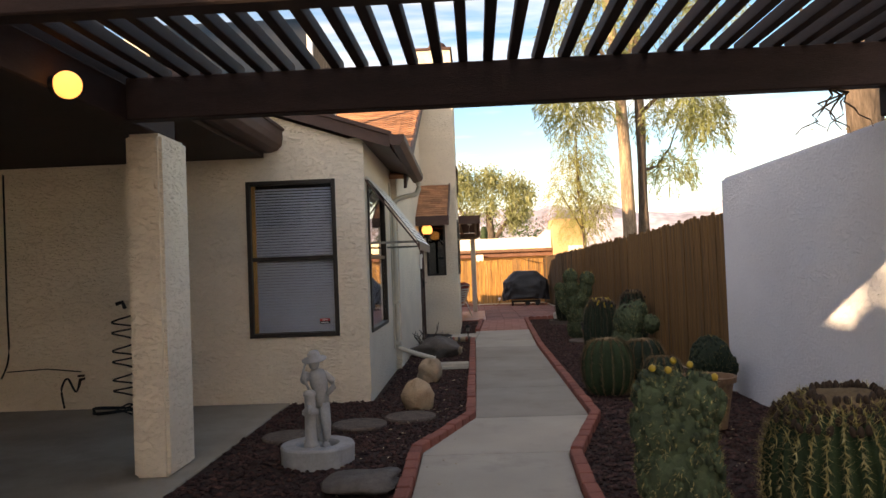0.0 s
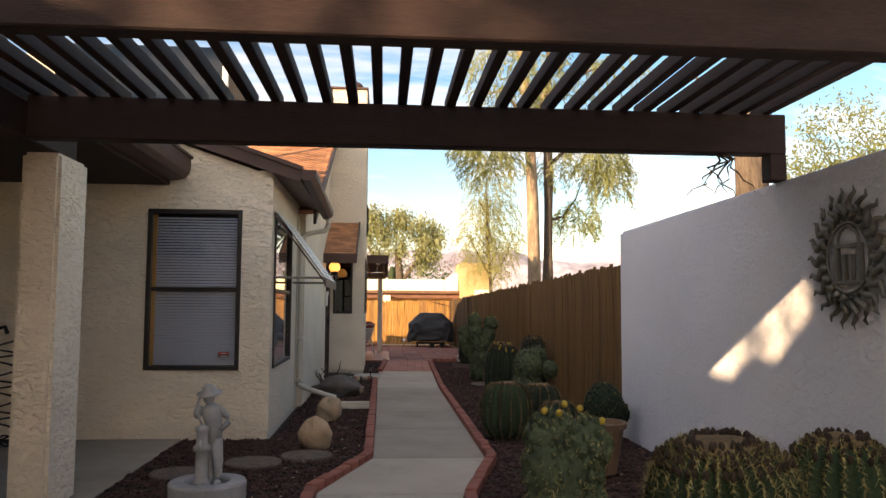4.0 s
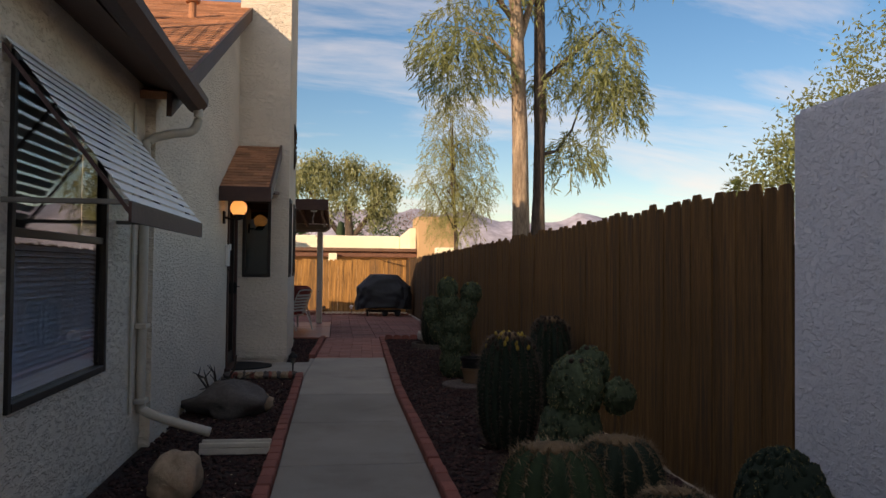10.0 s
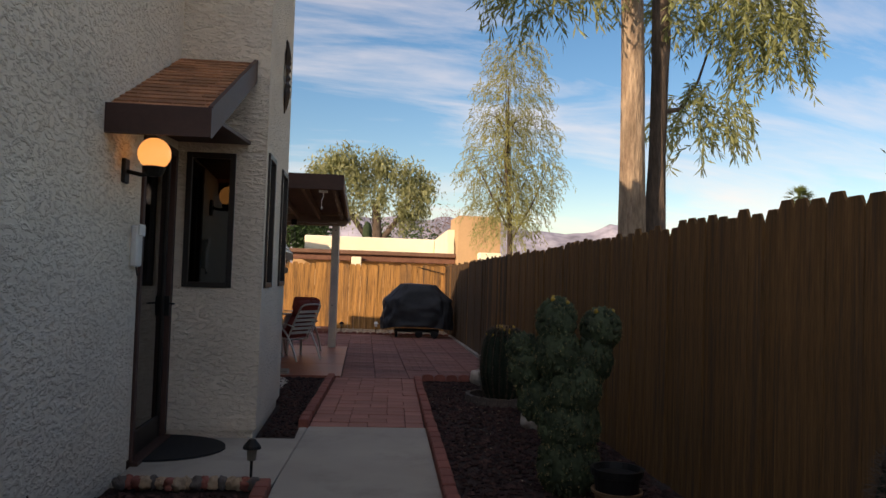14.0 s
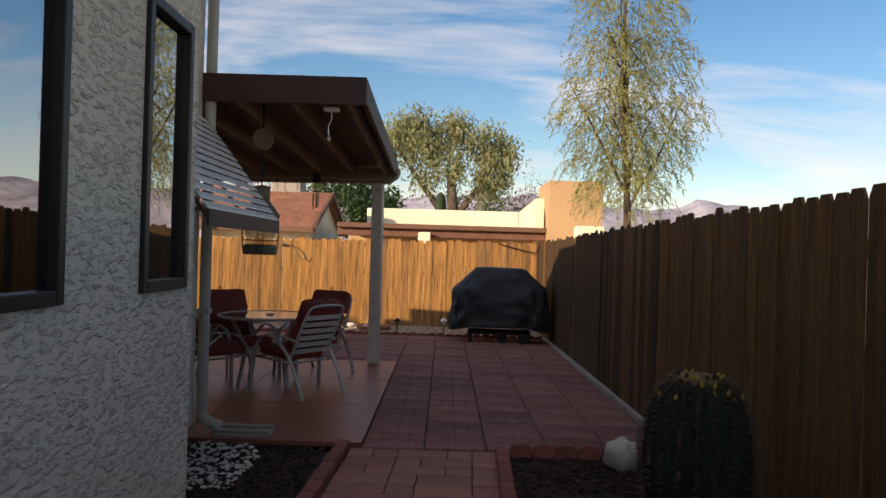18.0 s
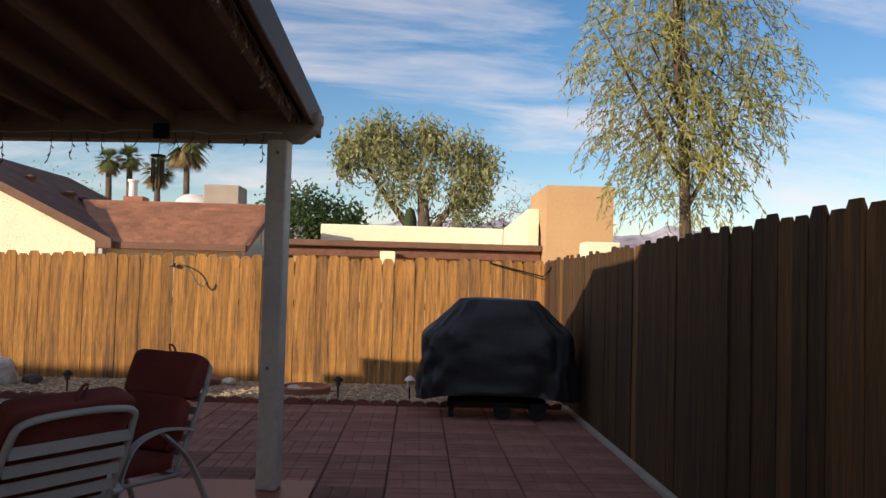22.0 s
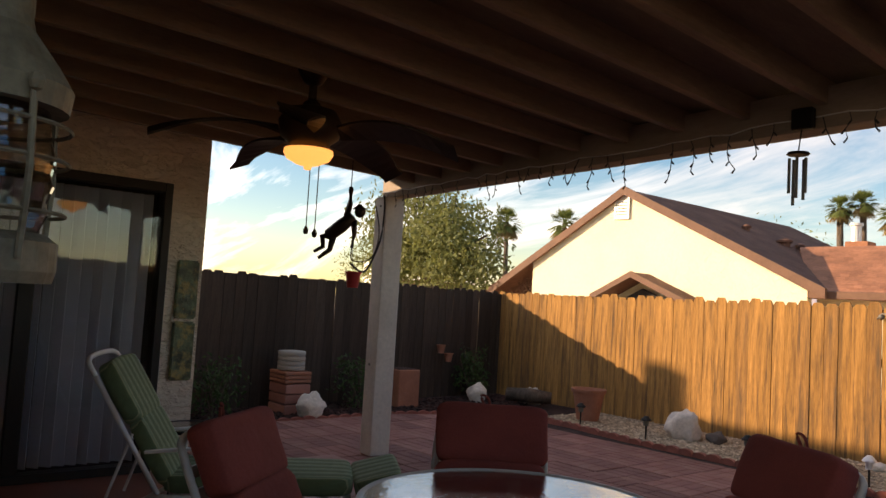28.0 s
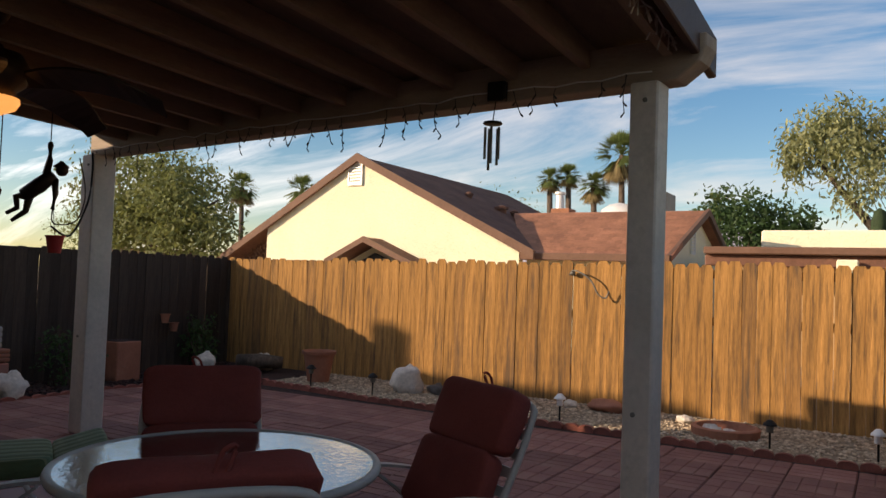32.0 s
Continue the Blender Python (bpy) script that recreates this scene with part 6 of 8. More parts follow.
def barrel_cactus(name, label, x, y, r, h, ribs, skin, spine_mat, spine=0.045, fruit=None, crown=True, lean=(0, 0), seed=1, group=""):
    """A ribbed barrel with tufts of spines on its ribs, a woolly crown and a ring of buds or fruit."""
    c = thing(name, label, "cactus", at=pose(x, y, -0.03, lean[0], lean[1], seed * 23), group=group)
    rng = random.Random(seed)
    rows = 16
    prof = []
    for j in range(rows + 1):
        th = -1.25 + (1.25 + 1.42) * j / rows
        k = math.cos(th) ** (0.55 if h > 1.6 * r else 0.8)
        prof.append((max(r * k, 0.02), h * 0.5 + h * 0.5 * math.sin(th)))
    part("body", Geo().lathe(prof, n=ribs * 4, ribs=ribs, depth=0.22), skin, c, smooth=True)
    tufts = []
    for i in range(ribs):
        a = 2 * math.pi * (i + 0.5) / ribs
        for j in range(2, rows * 2):
            f = j / 2
            k = int(f)
            if k >= rows:
                break
            rr = prof[k][0] + (prof[k + 1][0] - prof[k][0]) * (f - k)
            z = prof[k][1] + (prof[k + 1][1] - prof[k][1]) * (f - k)
            tufts.append((Vector((rr * math.cos(a), rr * math.sin(a), z)), Vector((math.cos(a), math.sin(a), 0.4 * (z / h - 0.5)))))
    g = Geo()
    spine_tufts(g, rng, tufts, spine, 13 if ribs > 25 else 9)
    tagged(part("spines", g, spine_mat, c), kind="stuff")
    if crown:
        part("crown", Geo().ball(0, 0, h * 0.965, r * 0.5, r * 0.5, h * 0.06, 16, 0.15, seed, 4), M_WOOL, c, smooth=True)
    if fruit:
        fm, count, size = fruit
        for i in range(count):
            ring = 0.30 + 0.11 * (i % 4) + rng.uniform(-0.04, 0.04)
            a = 2 * math.pi * i / count + rng.uniform(-0.1, 0.1)
            q = Geo().lathe([(size * 0.35, 0), (size * 0.55, size * 0.5), (size * 0.5, size * 1.1), (size * 0.3, size * 1.5), (size * 0.12, size * 1.7)], n=7)
            ob = part("fruit", q, M_BUD if fm is M_FRUIT and i % 5 < 3 else fm, c, smooth=True)
            ob.matrix_basis = pose(ring * r * 1.25 * math.cos(a), ring * r * 1.25 * math.sin(a), h * (1.0 - 0.035 * (i % 4)) - size * 0.4, rng.uniform(-20, 20), rng.uniform(-20, 20), 0)
    return c


M_DISC = material("pebbled_concrete", (0.115, 0.09, 0.075), 0.95, vary=0.25, scale=12, grain=0.35, grain_scale=40, bump=0.012, bump_scale=60)
M_BUD = material("brown_dry_buds", (0.042, 0.024, 0.014), 0.85, vary=0.3, scale=20, grain=0.3, grain_scale=90)
barrel_cactus("golden_barrel_cactus", "large golden barrel cactus with straw spines and brown buds", 0.90, -1.70, 0.37, 0.79, 32, M_CACTUS, M_SPINE, 0.05, (M_BUD, 150, 0.027), True, (0, -6), 2)
barrel_cactus("golden_barrel_cactus", "golden barrel cactus with dark dry buds beside the white wall", 1.52, -1.62, 0.28, 0.78, 20, M_CACTUS, M_SPINE, 0.045, (M_BUD, 70, 0.026), True, (0, 0), 3)
barrel_cactus("barrel_cactus", "ribbed green barrel cactus with brown crown", 0.60, 2.95, 0.27, 0.60, 15, M_CACTUS, M_SPINE_DARK, 0.048, None, True, (0, 4), 4, "barrel cacti clump")
barrel_cactus("barrel_cactus", "ribbed green barrel cactus with brown crown", 1.06, 3.30, 0.24, 0.55, 14, M_CACTUS_DARK, M_SPINE_DARK, 0.048, None, True, (0, 3), 5, "barrel cacti clump")
barrel_cactus("barrel_cactus", "small ribbed barrel cactus leaning at the clump's edge", 1.14, 2.78, 0.21, 0.42, 13, M_CACTUS_DARK, M_SPINE_DARK, 0.048, None, True, (6, 6), 6, "barrel cacti clump")
barrel_cactus("column_cactus", "tall dark barrel cactus with a ring of yellow fruit", 0.95, 5.45, 0.25, 0.90, 20, M_CACTUS_DARK, M_SPINE_BLACK, 0.048, (M_FRUIT, 57, 0.025), True, (0, 0), 7)
barrel_cactus("column_cactus", "dark barrel cactus with dry brown buds by the fence", 1.62, 6.62, 0.22, 0.95, 18, M_CACTUS_DARK, M_SPINE_BLACK, 0.048, (M_BUD, 42, 0.026), True, (0, 0), 8)
barrel_cactus("column_cactus", "dark barrel cactus with yellow fruit in a scalloped ring", 1.36, 13.03, 0.27, 0.86, 20, M_CACTUS_DARK, M_SPINE_BLACK, 0.048, (M_FRUIT, 66, 0.019), True, (0, 0), 9)


def lumpy_cactus(name, label, x, y, lumps, skin, seed, fruit=(), spines=0.02, density=1.0, bloom=None):
    """A monstrous cactus: knobbly swellings heaped on one another, with small spines all over."""
    c = thing(name, label, "cactus", at=pose(x, y, -0.03))
    rng = random.Random(seed)
    knobs, tufts = Geo(), []
    for lx, ly, lz, rx, rz in lumps:
        part("swelling", Geo().ball(lx, ly, lz, rx, rx, rz, 26, 0.22, seed + lx, 3.0), skin, c, smooth=True)
        n = int(150 * density * rx * rz / 0.03)
        for _ in range(n):
            d = Vector((rng.gauss(0, 1), rng.gauss(0, 1), rng.gauss(0, 1)))
            d.normalize()
            p = Vector((lx + d.x * rx, ly + d.y * rx, lz + d.z * rz))
            s = rng.uniform(0.010, 0.019)
            knobs.ball(p.x, p.y, p.z, s, s, s * 1.7, 6)
            tufts.append((p + d * s * 0.8, d))
    tagged(part("knobs", knobs, skin, c, smooth=True), kind="stuff")
    sp_ = Geo()
    spine_tufts(sp_, rng, tufts, spines, 5)
    tagged(part("spines", sp_, M_SPINE, c), kind="stuff")
    for fx, fy, fz in fruit:
        part("fruit", Geo().lathe([(0.006, 0), (0.013, 0.006), (0.016, 0.016), (0.012, 0.026), (0.004, 0.032)], fx, fy, 9, pose(0, 0, fz)), bloom or M_FRUIT, c, smooth=True)
    return c


lumpy_cactus("lumpy_cactus", "knobbly green column cactus with yellow fruit on top", 0.10, -1.85,
             [(0, 0, 0.12, 0.178, 0.2), (0.02, 0, 0.32, 0.178, 0.2), (-0.01, 0, 0.5, 0.178, 0.2), (-0.02, 0.02, 0.68, 0.175, 0.2), (0.07, -0.03, 0.80, 0.11, 0.11), (-0.07, 0.03, 0.81, 0.115, 0.12)], M_CACTUS_PALE, 11,
             [(-0.06, -0.09, 0.93), (-0.01, 0.02, 0.955), (0.05, -0.02, 0.94), (0.14, -0.06, 0.89), (-0.11, -0.02, 0.93)], 0.025, 2.2)
lumpy_cactus("lumpy_cactus", "clustered knobbly cactus with pale ribbed heads", 1.02, 4.05,
             [(0, 0, 0.22, 0.24, 0.28), (0.0, 0, 0.45, 0.18, 0.18), (0.02, -0.03, 0.70, 0.16, 0.19), (0.15, 0.1, 0.80, 0.12, 0.13), (0.27, -0.1, 0.66, 0.095, 0.095)], M_CACTUS_PALE, 12,
             [(-0.03, -0.1, 0.86), (0.03, -0.12, 0.86), (0.17, 0.1, 0.92), (0.12, 0.06, 0.92), (0.2, 0.14, 0.91), (-0.01, 0.02, 0.89)], 0.02, 2.0, M_BUD)
lumpy_cactus("round_cactus", "round dark spiny cactus near the wall", 1.60, 2.72, [(0, 0, 0.36, 0.2, 0.25), (0.16, 0.02, 0.3, 0.11, 0.12)], M_CACTUS_DARK, 13, [(0.0, -0.03, 0.6)], 0.02, 2.2)
tallbits = [(0, 0, 0.2, 0.2, 0.24), (0, 0, 0.45, 0.2, 0.22), (0, 0, 0.70, 0.2, 0.22), (-0.11, -0.05, 0.95, 0.14, 0.18), (-0.12, -0.05, 1.15, 0.13, 0.15), (0.15, 0, 0.90, 0.13, 0.16), (0.2, 0, 1.10, 0.13, 0.14), (-0.2, 0.1, 0.60, 0.13, 0.14), (-0.27, 0.15, 0.80, 0.12, 0.14), (-0.29, 0.2, 0.94, 0.11, 0.10)]
lumpy_cactus("lumpy_cactus", "tall knobbly many-armed cactus with yellow fruit before the fence", 1.14, 9.38,
             tallbits, M_CACTUS_PALE, 14, [(-0.16, -0.1, 1.28), (-0.06, -0.1, 1.26), (0.14, -0.08, 1.21), (0.27, -0.04, 1.21), (-0.12, 0.05, 1.29)], 0.02, 2.0)
scal_grey = Geo().prism([(-0.075, -0.08), (0.075, -0.08)] + [(0.075 * math.cos(a * math.pi / 8), 0.03 + 0.035 * math.sin(a * math.pi / 8)) for a in range(9)], -0.025, 0.025, "y").mesh("ring_scallop", M_DISC)
ringc = thing("scalloped_ring", "round scalloped concrete ring about the barrel cactus", "edging")
for i in range(22):
    a = 2 * math.pi * i / 22
    ob = part("scallop", scal_grey, M_DISC, ringc)
    ob.matrix_basis = pose(1.36 + 0.40 * math.cos(a), 13.03 + 0.40 * math.sin(a), 0, 0, 0, math.degrees(a) + 90)

# ---- pots, discs, rocks of the garden ----


def flower_pot(name, label, x, y, r, h, mat, saucer=False, soil=True, rim=0.12):
    p = thing(name, label, "pot", at=pose(x, y, 0))
    pot_body = part("body", Geo().lathe([(r * 0.62, 0.0), (r * 0.7, h * 0.3), (r * 0.88, h * (1 - rim)), (r * 0.98, h * (1 - rim) + 0.005), (r, h), (r * 0.9, h), (r * 0.84, h * 0.9)], n=28), mat, p, smooth=False)
    if soil:
        part("soil", Geo().lathe([(r * 0.84, h * 0.88), (r * 0.4, h * 0.92), (0.01, h * 0.91)], n=20), M_SOIL, pot_body, "dark potting soil")
    if saucer:
        part("saucer", Geo().lathe([(r * 0.8, 0.0), (r * 0.95, 0.03), (r * 0.9, 0.03), (r * 0.75, 0.008)], n=26), mat, p)
    return p


flower_pot("flower_pot", "tan glazed pot with dark rim standing on a gravel disc", 1.24, 8.68, 0.15, 0.19, M_TANPOT, True)
solo("nursery_pot", Geo().lathe([(0.118, 0.15), (0.135, 0.27), (0.15, 0.275), (0.155, 0.315), (0.14, 0.315), (0.13, 0.28), (0.01, 0.285)], 1.24, 8.68, 24), M_BLACK, "black plastic nursery pot set inside the tan pot", "pot")
flower_pot("flower_pot", "wide brown clay pot in front of the round cactus", 1.10, 1.16, 0.235, 0.42, M_BROWNPOT)
for x, y, r in ((-2.40, 1.30, 0.23), (-1.86, 1.72, 0.25), (-1.42, 2.02, 0.24), (1.22, 8.62, 0.36), (1.62, 7.3, 0.22)):
    solo("stepping_stone", Geo().lathe([(r * 0.97, -0.05), (r, -0.005), (r * 0.97, 0.008), (0.01, 0.012)], x, y, 28), M_DISC, "round pebbled concrete stepping stone in lava rock", "stepping stone", group="stepping stones")
boulder("boulder", "rounded tan boulder in the lava bed", -1.385, 2.50, 0.128, 0.27, M_ROCK_TAN, 3.1, 1.12)
boulder("boulder", "smaller pale tan boulder behind the first", -1.37, 4.33, 0.135, 0.27, M_ROCK_TAN, 5.2, 1.2, 30)
boulder("boulder", "flat grey boulder beside the path edging", -1.52, -0.30, 0.23, 0.10, M_ROCK_GREY, 7.7, 1.1, 15)
boulder("boulder", "low dark grey boulder near the house wall", -1.42, 7.05, 0.32, 0.28, M_ROCK_GREY, 9.4, 1.15)
boulder("boulder", "small tan rock beside the dark boulder", -1.12, 7.25, 0.10, 0.14, M_ROCK_TAN, 2.4)
boulder("boulder", "pale rounded rock at the foot of the tall cactus", 1.38, 11.5, 0.12, 0.2, M_ROCK_WHITE, 4.4)
boulder("boulder", "white rock at the bed's far end", 1.29, 14.36, 0.12, 0.2, M_ROCK_WHITE, 6.4)
rng = random.Random(12)
for i in range(17):
    boulder("border_stone", "small rounded stone in the row before the landing", -1.75 + i * 0.052 + rng.uniform(-0.01, 0.01), 9.36 + rng.uniform(-0.03, 0.03), rng.uniform(0.035, 0.05), 0.07, rng.choice((M_ROCK_GREY, M_ROCK_TAN, M_EDGING)), i * 1.3, 1.1, i * 40, group="stone row")
thorn = thing("thorny_plant", "bare thorny plant with grey-brown stems", "plant", at=pose(-1.62, 7.75, 0))
rng = random.Random(31)
for i in range(11):
    a, l_ = rng.uniform(0, 6.28), rng.uniform(0.25, 0.55)
    e = Vector((math.cos(a) * l_ * 0.8, math.sin(a) * l_ * 0.8, l_ * rng.uniform(0.4, 0.95)))
    q = e * 0.6 + Vector((rng.gauss(0, 0.03), rng.gauss(0, 0.03), 0.05))
    part("stem", Geo().tube([(0, 0, 0), e * 0.3, q, e], [0.012, 0.011, 0.009, 0.004], 6).tube([q, q + Vector((rng.gauss(0, 0.06), rng.gauss(0, 0.06), 0.09))], [0.007, 0.003], 5), M_BARK_DARK, thorn, smooth=True)


def solar_light(x, y, h, white=False):
    s = thing("path_light", "small white solar path light on a stake" if white else "small black solar path light on a stake", "path light", at=pose(x, y, 0), group="solar lights")
    part("stake", Geo().lathe([(0.008, -0.05), (0.01, h * 0.6)], n=8), M_BLACK, s)
    part("lens", Geo().lathe([(0.028, h * 0.55), (0.034, h * 0.82)], n=12), M_WHITE if white else M_GALV, s)
    part("cap", Geo().lathe([(0.06, h * 0.80), (0.055, h * 0.86), (0.02, h)], n=14), M_WHITE if white else M_BLACK, s)


solar_light(-0.95, 9.40, 0.30)

# ---- statue on its ring ----
st = Geo()
st.lathe([(0.125, 0.0), (0.125, 0.05), (0.115, 0.06), (0.01, 0.06)], 0.02, -0.02, 20)
st.box(-0.11, 0.03, -0.19, -0.06, 0.05, 0.10)
st.lathe([(0.062, 0.09), (0.066, 0.12), (0.052, 0.14), (0.050, 0.36), (0.070, 0.37), (0.072, 0.40), (0.048, 0.42), (0.046, 0.52), (0.056, 0.53), (0.052, 0.56), (0.015, 0.58)], -0.045, -0.11, 16)
st.tube([(-0.045, -0.13, 0.44), (-0.05, -0.20, 0.44), (-0.05, -0.225, 0.40)], [0.020, 0.018, 0.016], 8)
st.tube([(-0.045, -0.11, 0.57), (-0.085, -0.10, 0.66), (-0.095, -0.08, 0.74), (-0.075, -0.06, 0.80)], [0.012, 0.012, 0.011, 0.010], 8)
st.tube([(0.075, -0.02, 0.07), (0.082, -0.01, 0.15), (0.080, -0.02, 0.26), (0.060, 0.01, 0.44)], [0.040, 0.034, 0.044, 0.056], 12)
st.tube([(0.005, 0.05, 0.07), (0.012, 0.05, 0.15), (0.015, 0.04, 0.27), (0.030, 0.03, 0.44)], [0.040, 0.034, 0.044, 0.056], 12)
st.ball(0.078, -0.06, 0.085, 0.036, 0.062, 0.032, 12).ball(0.005, 0.01, 0.085, 0.036, 0.062, 0.032, 12)
st.tube([(0.045, 0.02, 0.42), (0.045, 0.01, 0.52), (0.030, -0.01, 0.62), (0.010, -0.03, 0.71), (0.005, -0.035, 0.74)], [0.066, 0.064, 0.078, 0.076, 0.035], 14)
st.tube([(0.075, -0.01, 0.70), (0.145, 0.00, 0.63), (0.155, -0.02, 0.58), (0.095, -0.05, 0.52)], [0.036, 0.031, 0.027, 0.020], 10)
st.tube([(-0.045, -0.03, 0.70), (-0.105, -0.06, 0.64), (-0.10, -0.085, 0.66), (-0.085, -0.085, 0.735)], [0.034, 0.029, 0.025, 0.020], 10)
st.ball(-0.005, -0.055, 0.795, 0.048, 0.052, 0.060, 14)
st.lathe([(0.045, -0.005), (0.104, -0.012), (0.108, -0.004), (0.058, 0.008), (0.053, 0.045), (0.035, 0.066), (0.004, 0.070)], 0, 0, 20, pose(-0.003, -0.05, 0.835, 12, -6, 0))
ob = solo("statue", st, M_STATUE, "grey cast statue of a figure at a water pump", "statue", smooth=True)
ob.matrix_basis = pose(-1.98, 0.48, 0.03, 0, 0, 8) @ Matrix.Scale(0.86, 4)
ringg = Geo().lathe([(0.27, -0.03), (0.275, 0.10), (0.265, 0.115), (0.165, 0.115), (0.15, 0.10), (0.14, 0.04), (0.01, 0.03)], -1.98, 0.48, 36)
solo("round_plinth", ringg, M_STATUE, "grey round cast ring under the statue", "pedestal")

# ---- carport clutter ----
hose = thing("coil_hose", "dark coiled garden hose hanging on the carport wall", "hose", at=pose(-4.55, 2.86, 0))
pts = [(0.125 * math.cos(i * 0.24), 0.07 * math.sin(i * 0.24), 0.10 + i * 0.0059 + 0.02 * math.sin(i * 0.12)) for i in range(160)]
part("coil", Geo().tube(pts, 0.010, 6), M_RUBBER, hose, smooth=True)
part("nozzle", Geo().tube([(0.02, 0, 1.08), (0.0, -0.02, 1.15), (-0.06, -0.04, 1.13)], 0.022, 8), M_BLACK, hose)
part("loops", Geo().tube([(0.28 * math.cos(i * 0.4), -0.12 + 0.2 * math.sin(i * 0.4), 0.0 + 0.012 * (i % 5)) for i in range(48)], 0.010, 6), M_RUBBER, hose)
fau = thing("faucet", "brass wall faucet with a hanging hose", "faucet", at=pose(-5.1, 3.05, 0.32))
part("pipe", Geo().tube([(0, 0, 0), (0, -0.08, 0), (0, -0.11, -0.06)], 0.016, 8), M_BRONZE, fau)
part("handle", Geo().lathe([(0.035, 0.03), (0.04, 0.04), (0.035, 0.05)], 0, -0.06, 10), M_BRONZE, fau)
part("hose_end", Geo().tube(arc([(0, -0.11, -0.06), (-0.03, -0.13, -0.12), (-0.12, -0.12, 0.02), (-0.2, -0.1, -0.1), (-0.16, -0.12, -0.3)], 6), 0.011, 6), M_RUBBER, fau, smooth=True)
cable = Geo().tube(arc([(-5.95, 3.035, 2.6), (-5.94, 3.035, 1.2), (-5.93, 3.03, 0.6), (-6.0, 3.0, 0.35)], 5), 0.010, 6).tube([(-5.95, 3.03, 0.42), (-5.5, 3.03, 0.44), (-5.12, 3.03, 0.40)], 0.007, 6)
solo("wall_cable", cable, M_RUBBER, "thin dark cable running down the carport wall", "cable")
stick = thing("alarm_sticker", "small red and black warning sticker in the window", "sticker", at=pose(-2.41, 3.055, 0.86))
part("red_band", Geo().box(-0.055, 0.055, -0.006, 0.0, 0.0, 0.026), material("sticker_red", (0.45, 0.02, 0.02), 0.4, vary=0.05), stick)
part("black_band", Geo().box(-0.055, 0.055, -0.006, 0.0, -0.030, -0.001), M_BLACK, stick)
part("print_bar", Geo().box(-0.042, 0.042, -0.008, -0.006, -0.020, -0.012), M_WHITE, stick)
part("print_bar", Geo().box(-0.035, 0.035, -0.008, -0.006, 0.009, 0.015), M_WHITE, stick)
# sun mask on the white wall
sunp = thing("sun_plaque", "large iron sun plaque with wavy rays on the white wall", "wall ornament", at=pose(1.925, -1.12, 1.67))
part("ring", Geo().tube([(-0.02, 0.20 * math.cos(a * math.pi / 16), 0.20 * math.sin(a * math.pi / 16)) for a in range(32)], 0.010, 6, True), M_GALV, sunp, smooth=True)
for i in range(22):
    a = 2 * math.pi * i / 22
    pts = []
    for k in range(7):
        rr, w = 0.22 + 0.19 * k / 6, 0.028 * math.sin(k * 1.5)
        pts.append((-0.02, rr * math.cos(a) - w * math.sin(a), rr * math.sin(a) + w * math.cos(a)))
    part("ray", Geo().tube(pts, [0.022, 0.024, 0.022, 0.02, 0.016, 0.012, 0.005], 6), M_GALV, sunp, smooth=True)
part("chapel", Geo().box(-0.03, 0, -0.12, -0.10, -0.13, 0.06).box(-0.03, 0, 0.10, 0.12, -0.13, 0.06).box(-0.03, 0, -0.15, 0.15, -0.15, -0.13).box(-0.03, 0, -0.12, 0.12, 0.06, 0.08).box(-0.03, 0, -0.04, -0.02, -0.13, 0.02).box(-0.03, 0, 0.02, 0.04, -0.13, 0.02).tube([(-0.015, 0.1 * math.cos(a * math.pi / 8), 0.08 + 0.1 * math.sin(a * math.pi / 8)) for a in range(9)], 0.009, 6), M_GALV, sunp, "iron chapel outline inside the sun")
vine = Geo()
rng = random.Random(17)
for i in range(6):
    b = Vector((1.55 + rng.uniform(-0.06, 0.06), -0.3, 2.42))
    q = [b]
    for k in range(6):
        b = b + Vector((rng.gauss(0, 0.05), rng.gauss(0, 0.04), -0.045))
        q.append(b)
    vine.tube(q, [0.008, 0.008, 0.007, 0.006, 0.005, 0.004, 0.003], 5)
solo("dry_vine", vine, M_BARK_DARK, "dry brown vine hanging from the pergola beam", "vine")


# ---- patio furniture ----
def flat_bar(points, width, thick, side):
    """A flat metal strip along a smooth line; side is the direction of its width."""
    g, pts = Geo(), arc(points, 6)
    s = Vector(side)
    s.normalize()
    ring = []
    for i, p in enumerate(pts):
        d = pts[min(i + 1, len(pts) - 1)] - pts[max(i - 1, 0)]
        d.normalize()
        n = d.cross(s)
        for a, b in ((-1, -1), (1, -1), (1, 1), (-1, 1)):
            ring.append(tuple(p + s * a * width / 2 + n * b * thick / 2))
    c = len(pts)
    faces = [(i * 4 + j, i * 4 + (j + 1) % 4, (i + 1) * 4 + (j + 1) % 4, (i + 1) * 4 + j) for i in range(c - 1) for j in range(4)] + [(3, 2, 1, 0), (c * 4 - 4, c * 4 - 3, c * 4 - 2, c * 4 - 1)]
    return g.add(ring, faces)


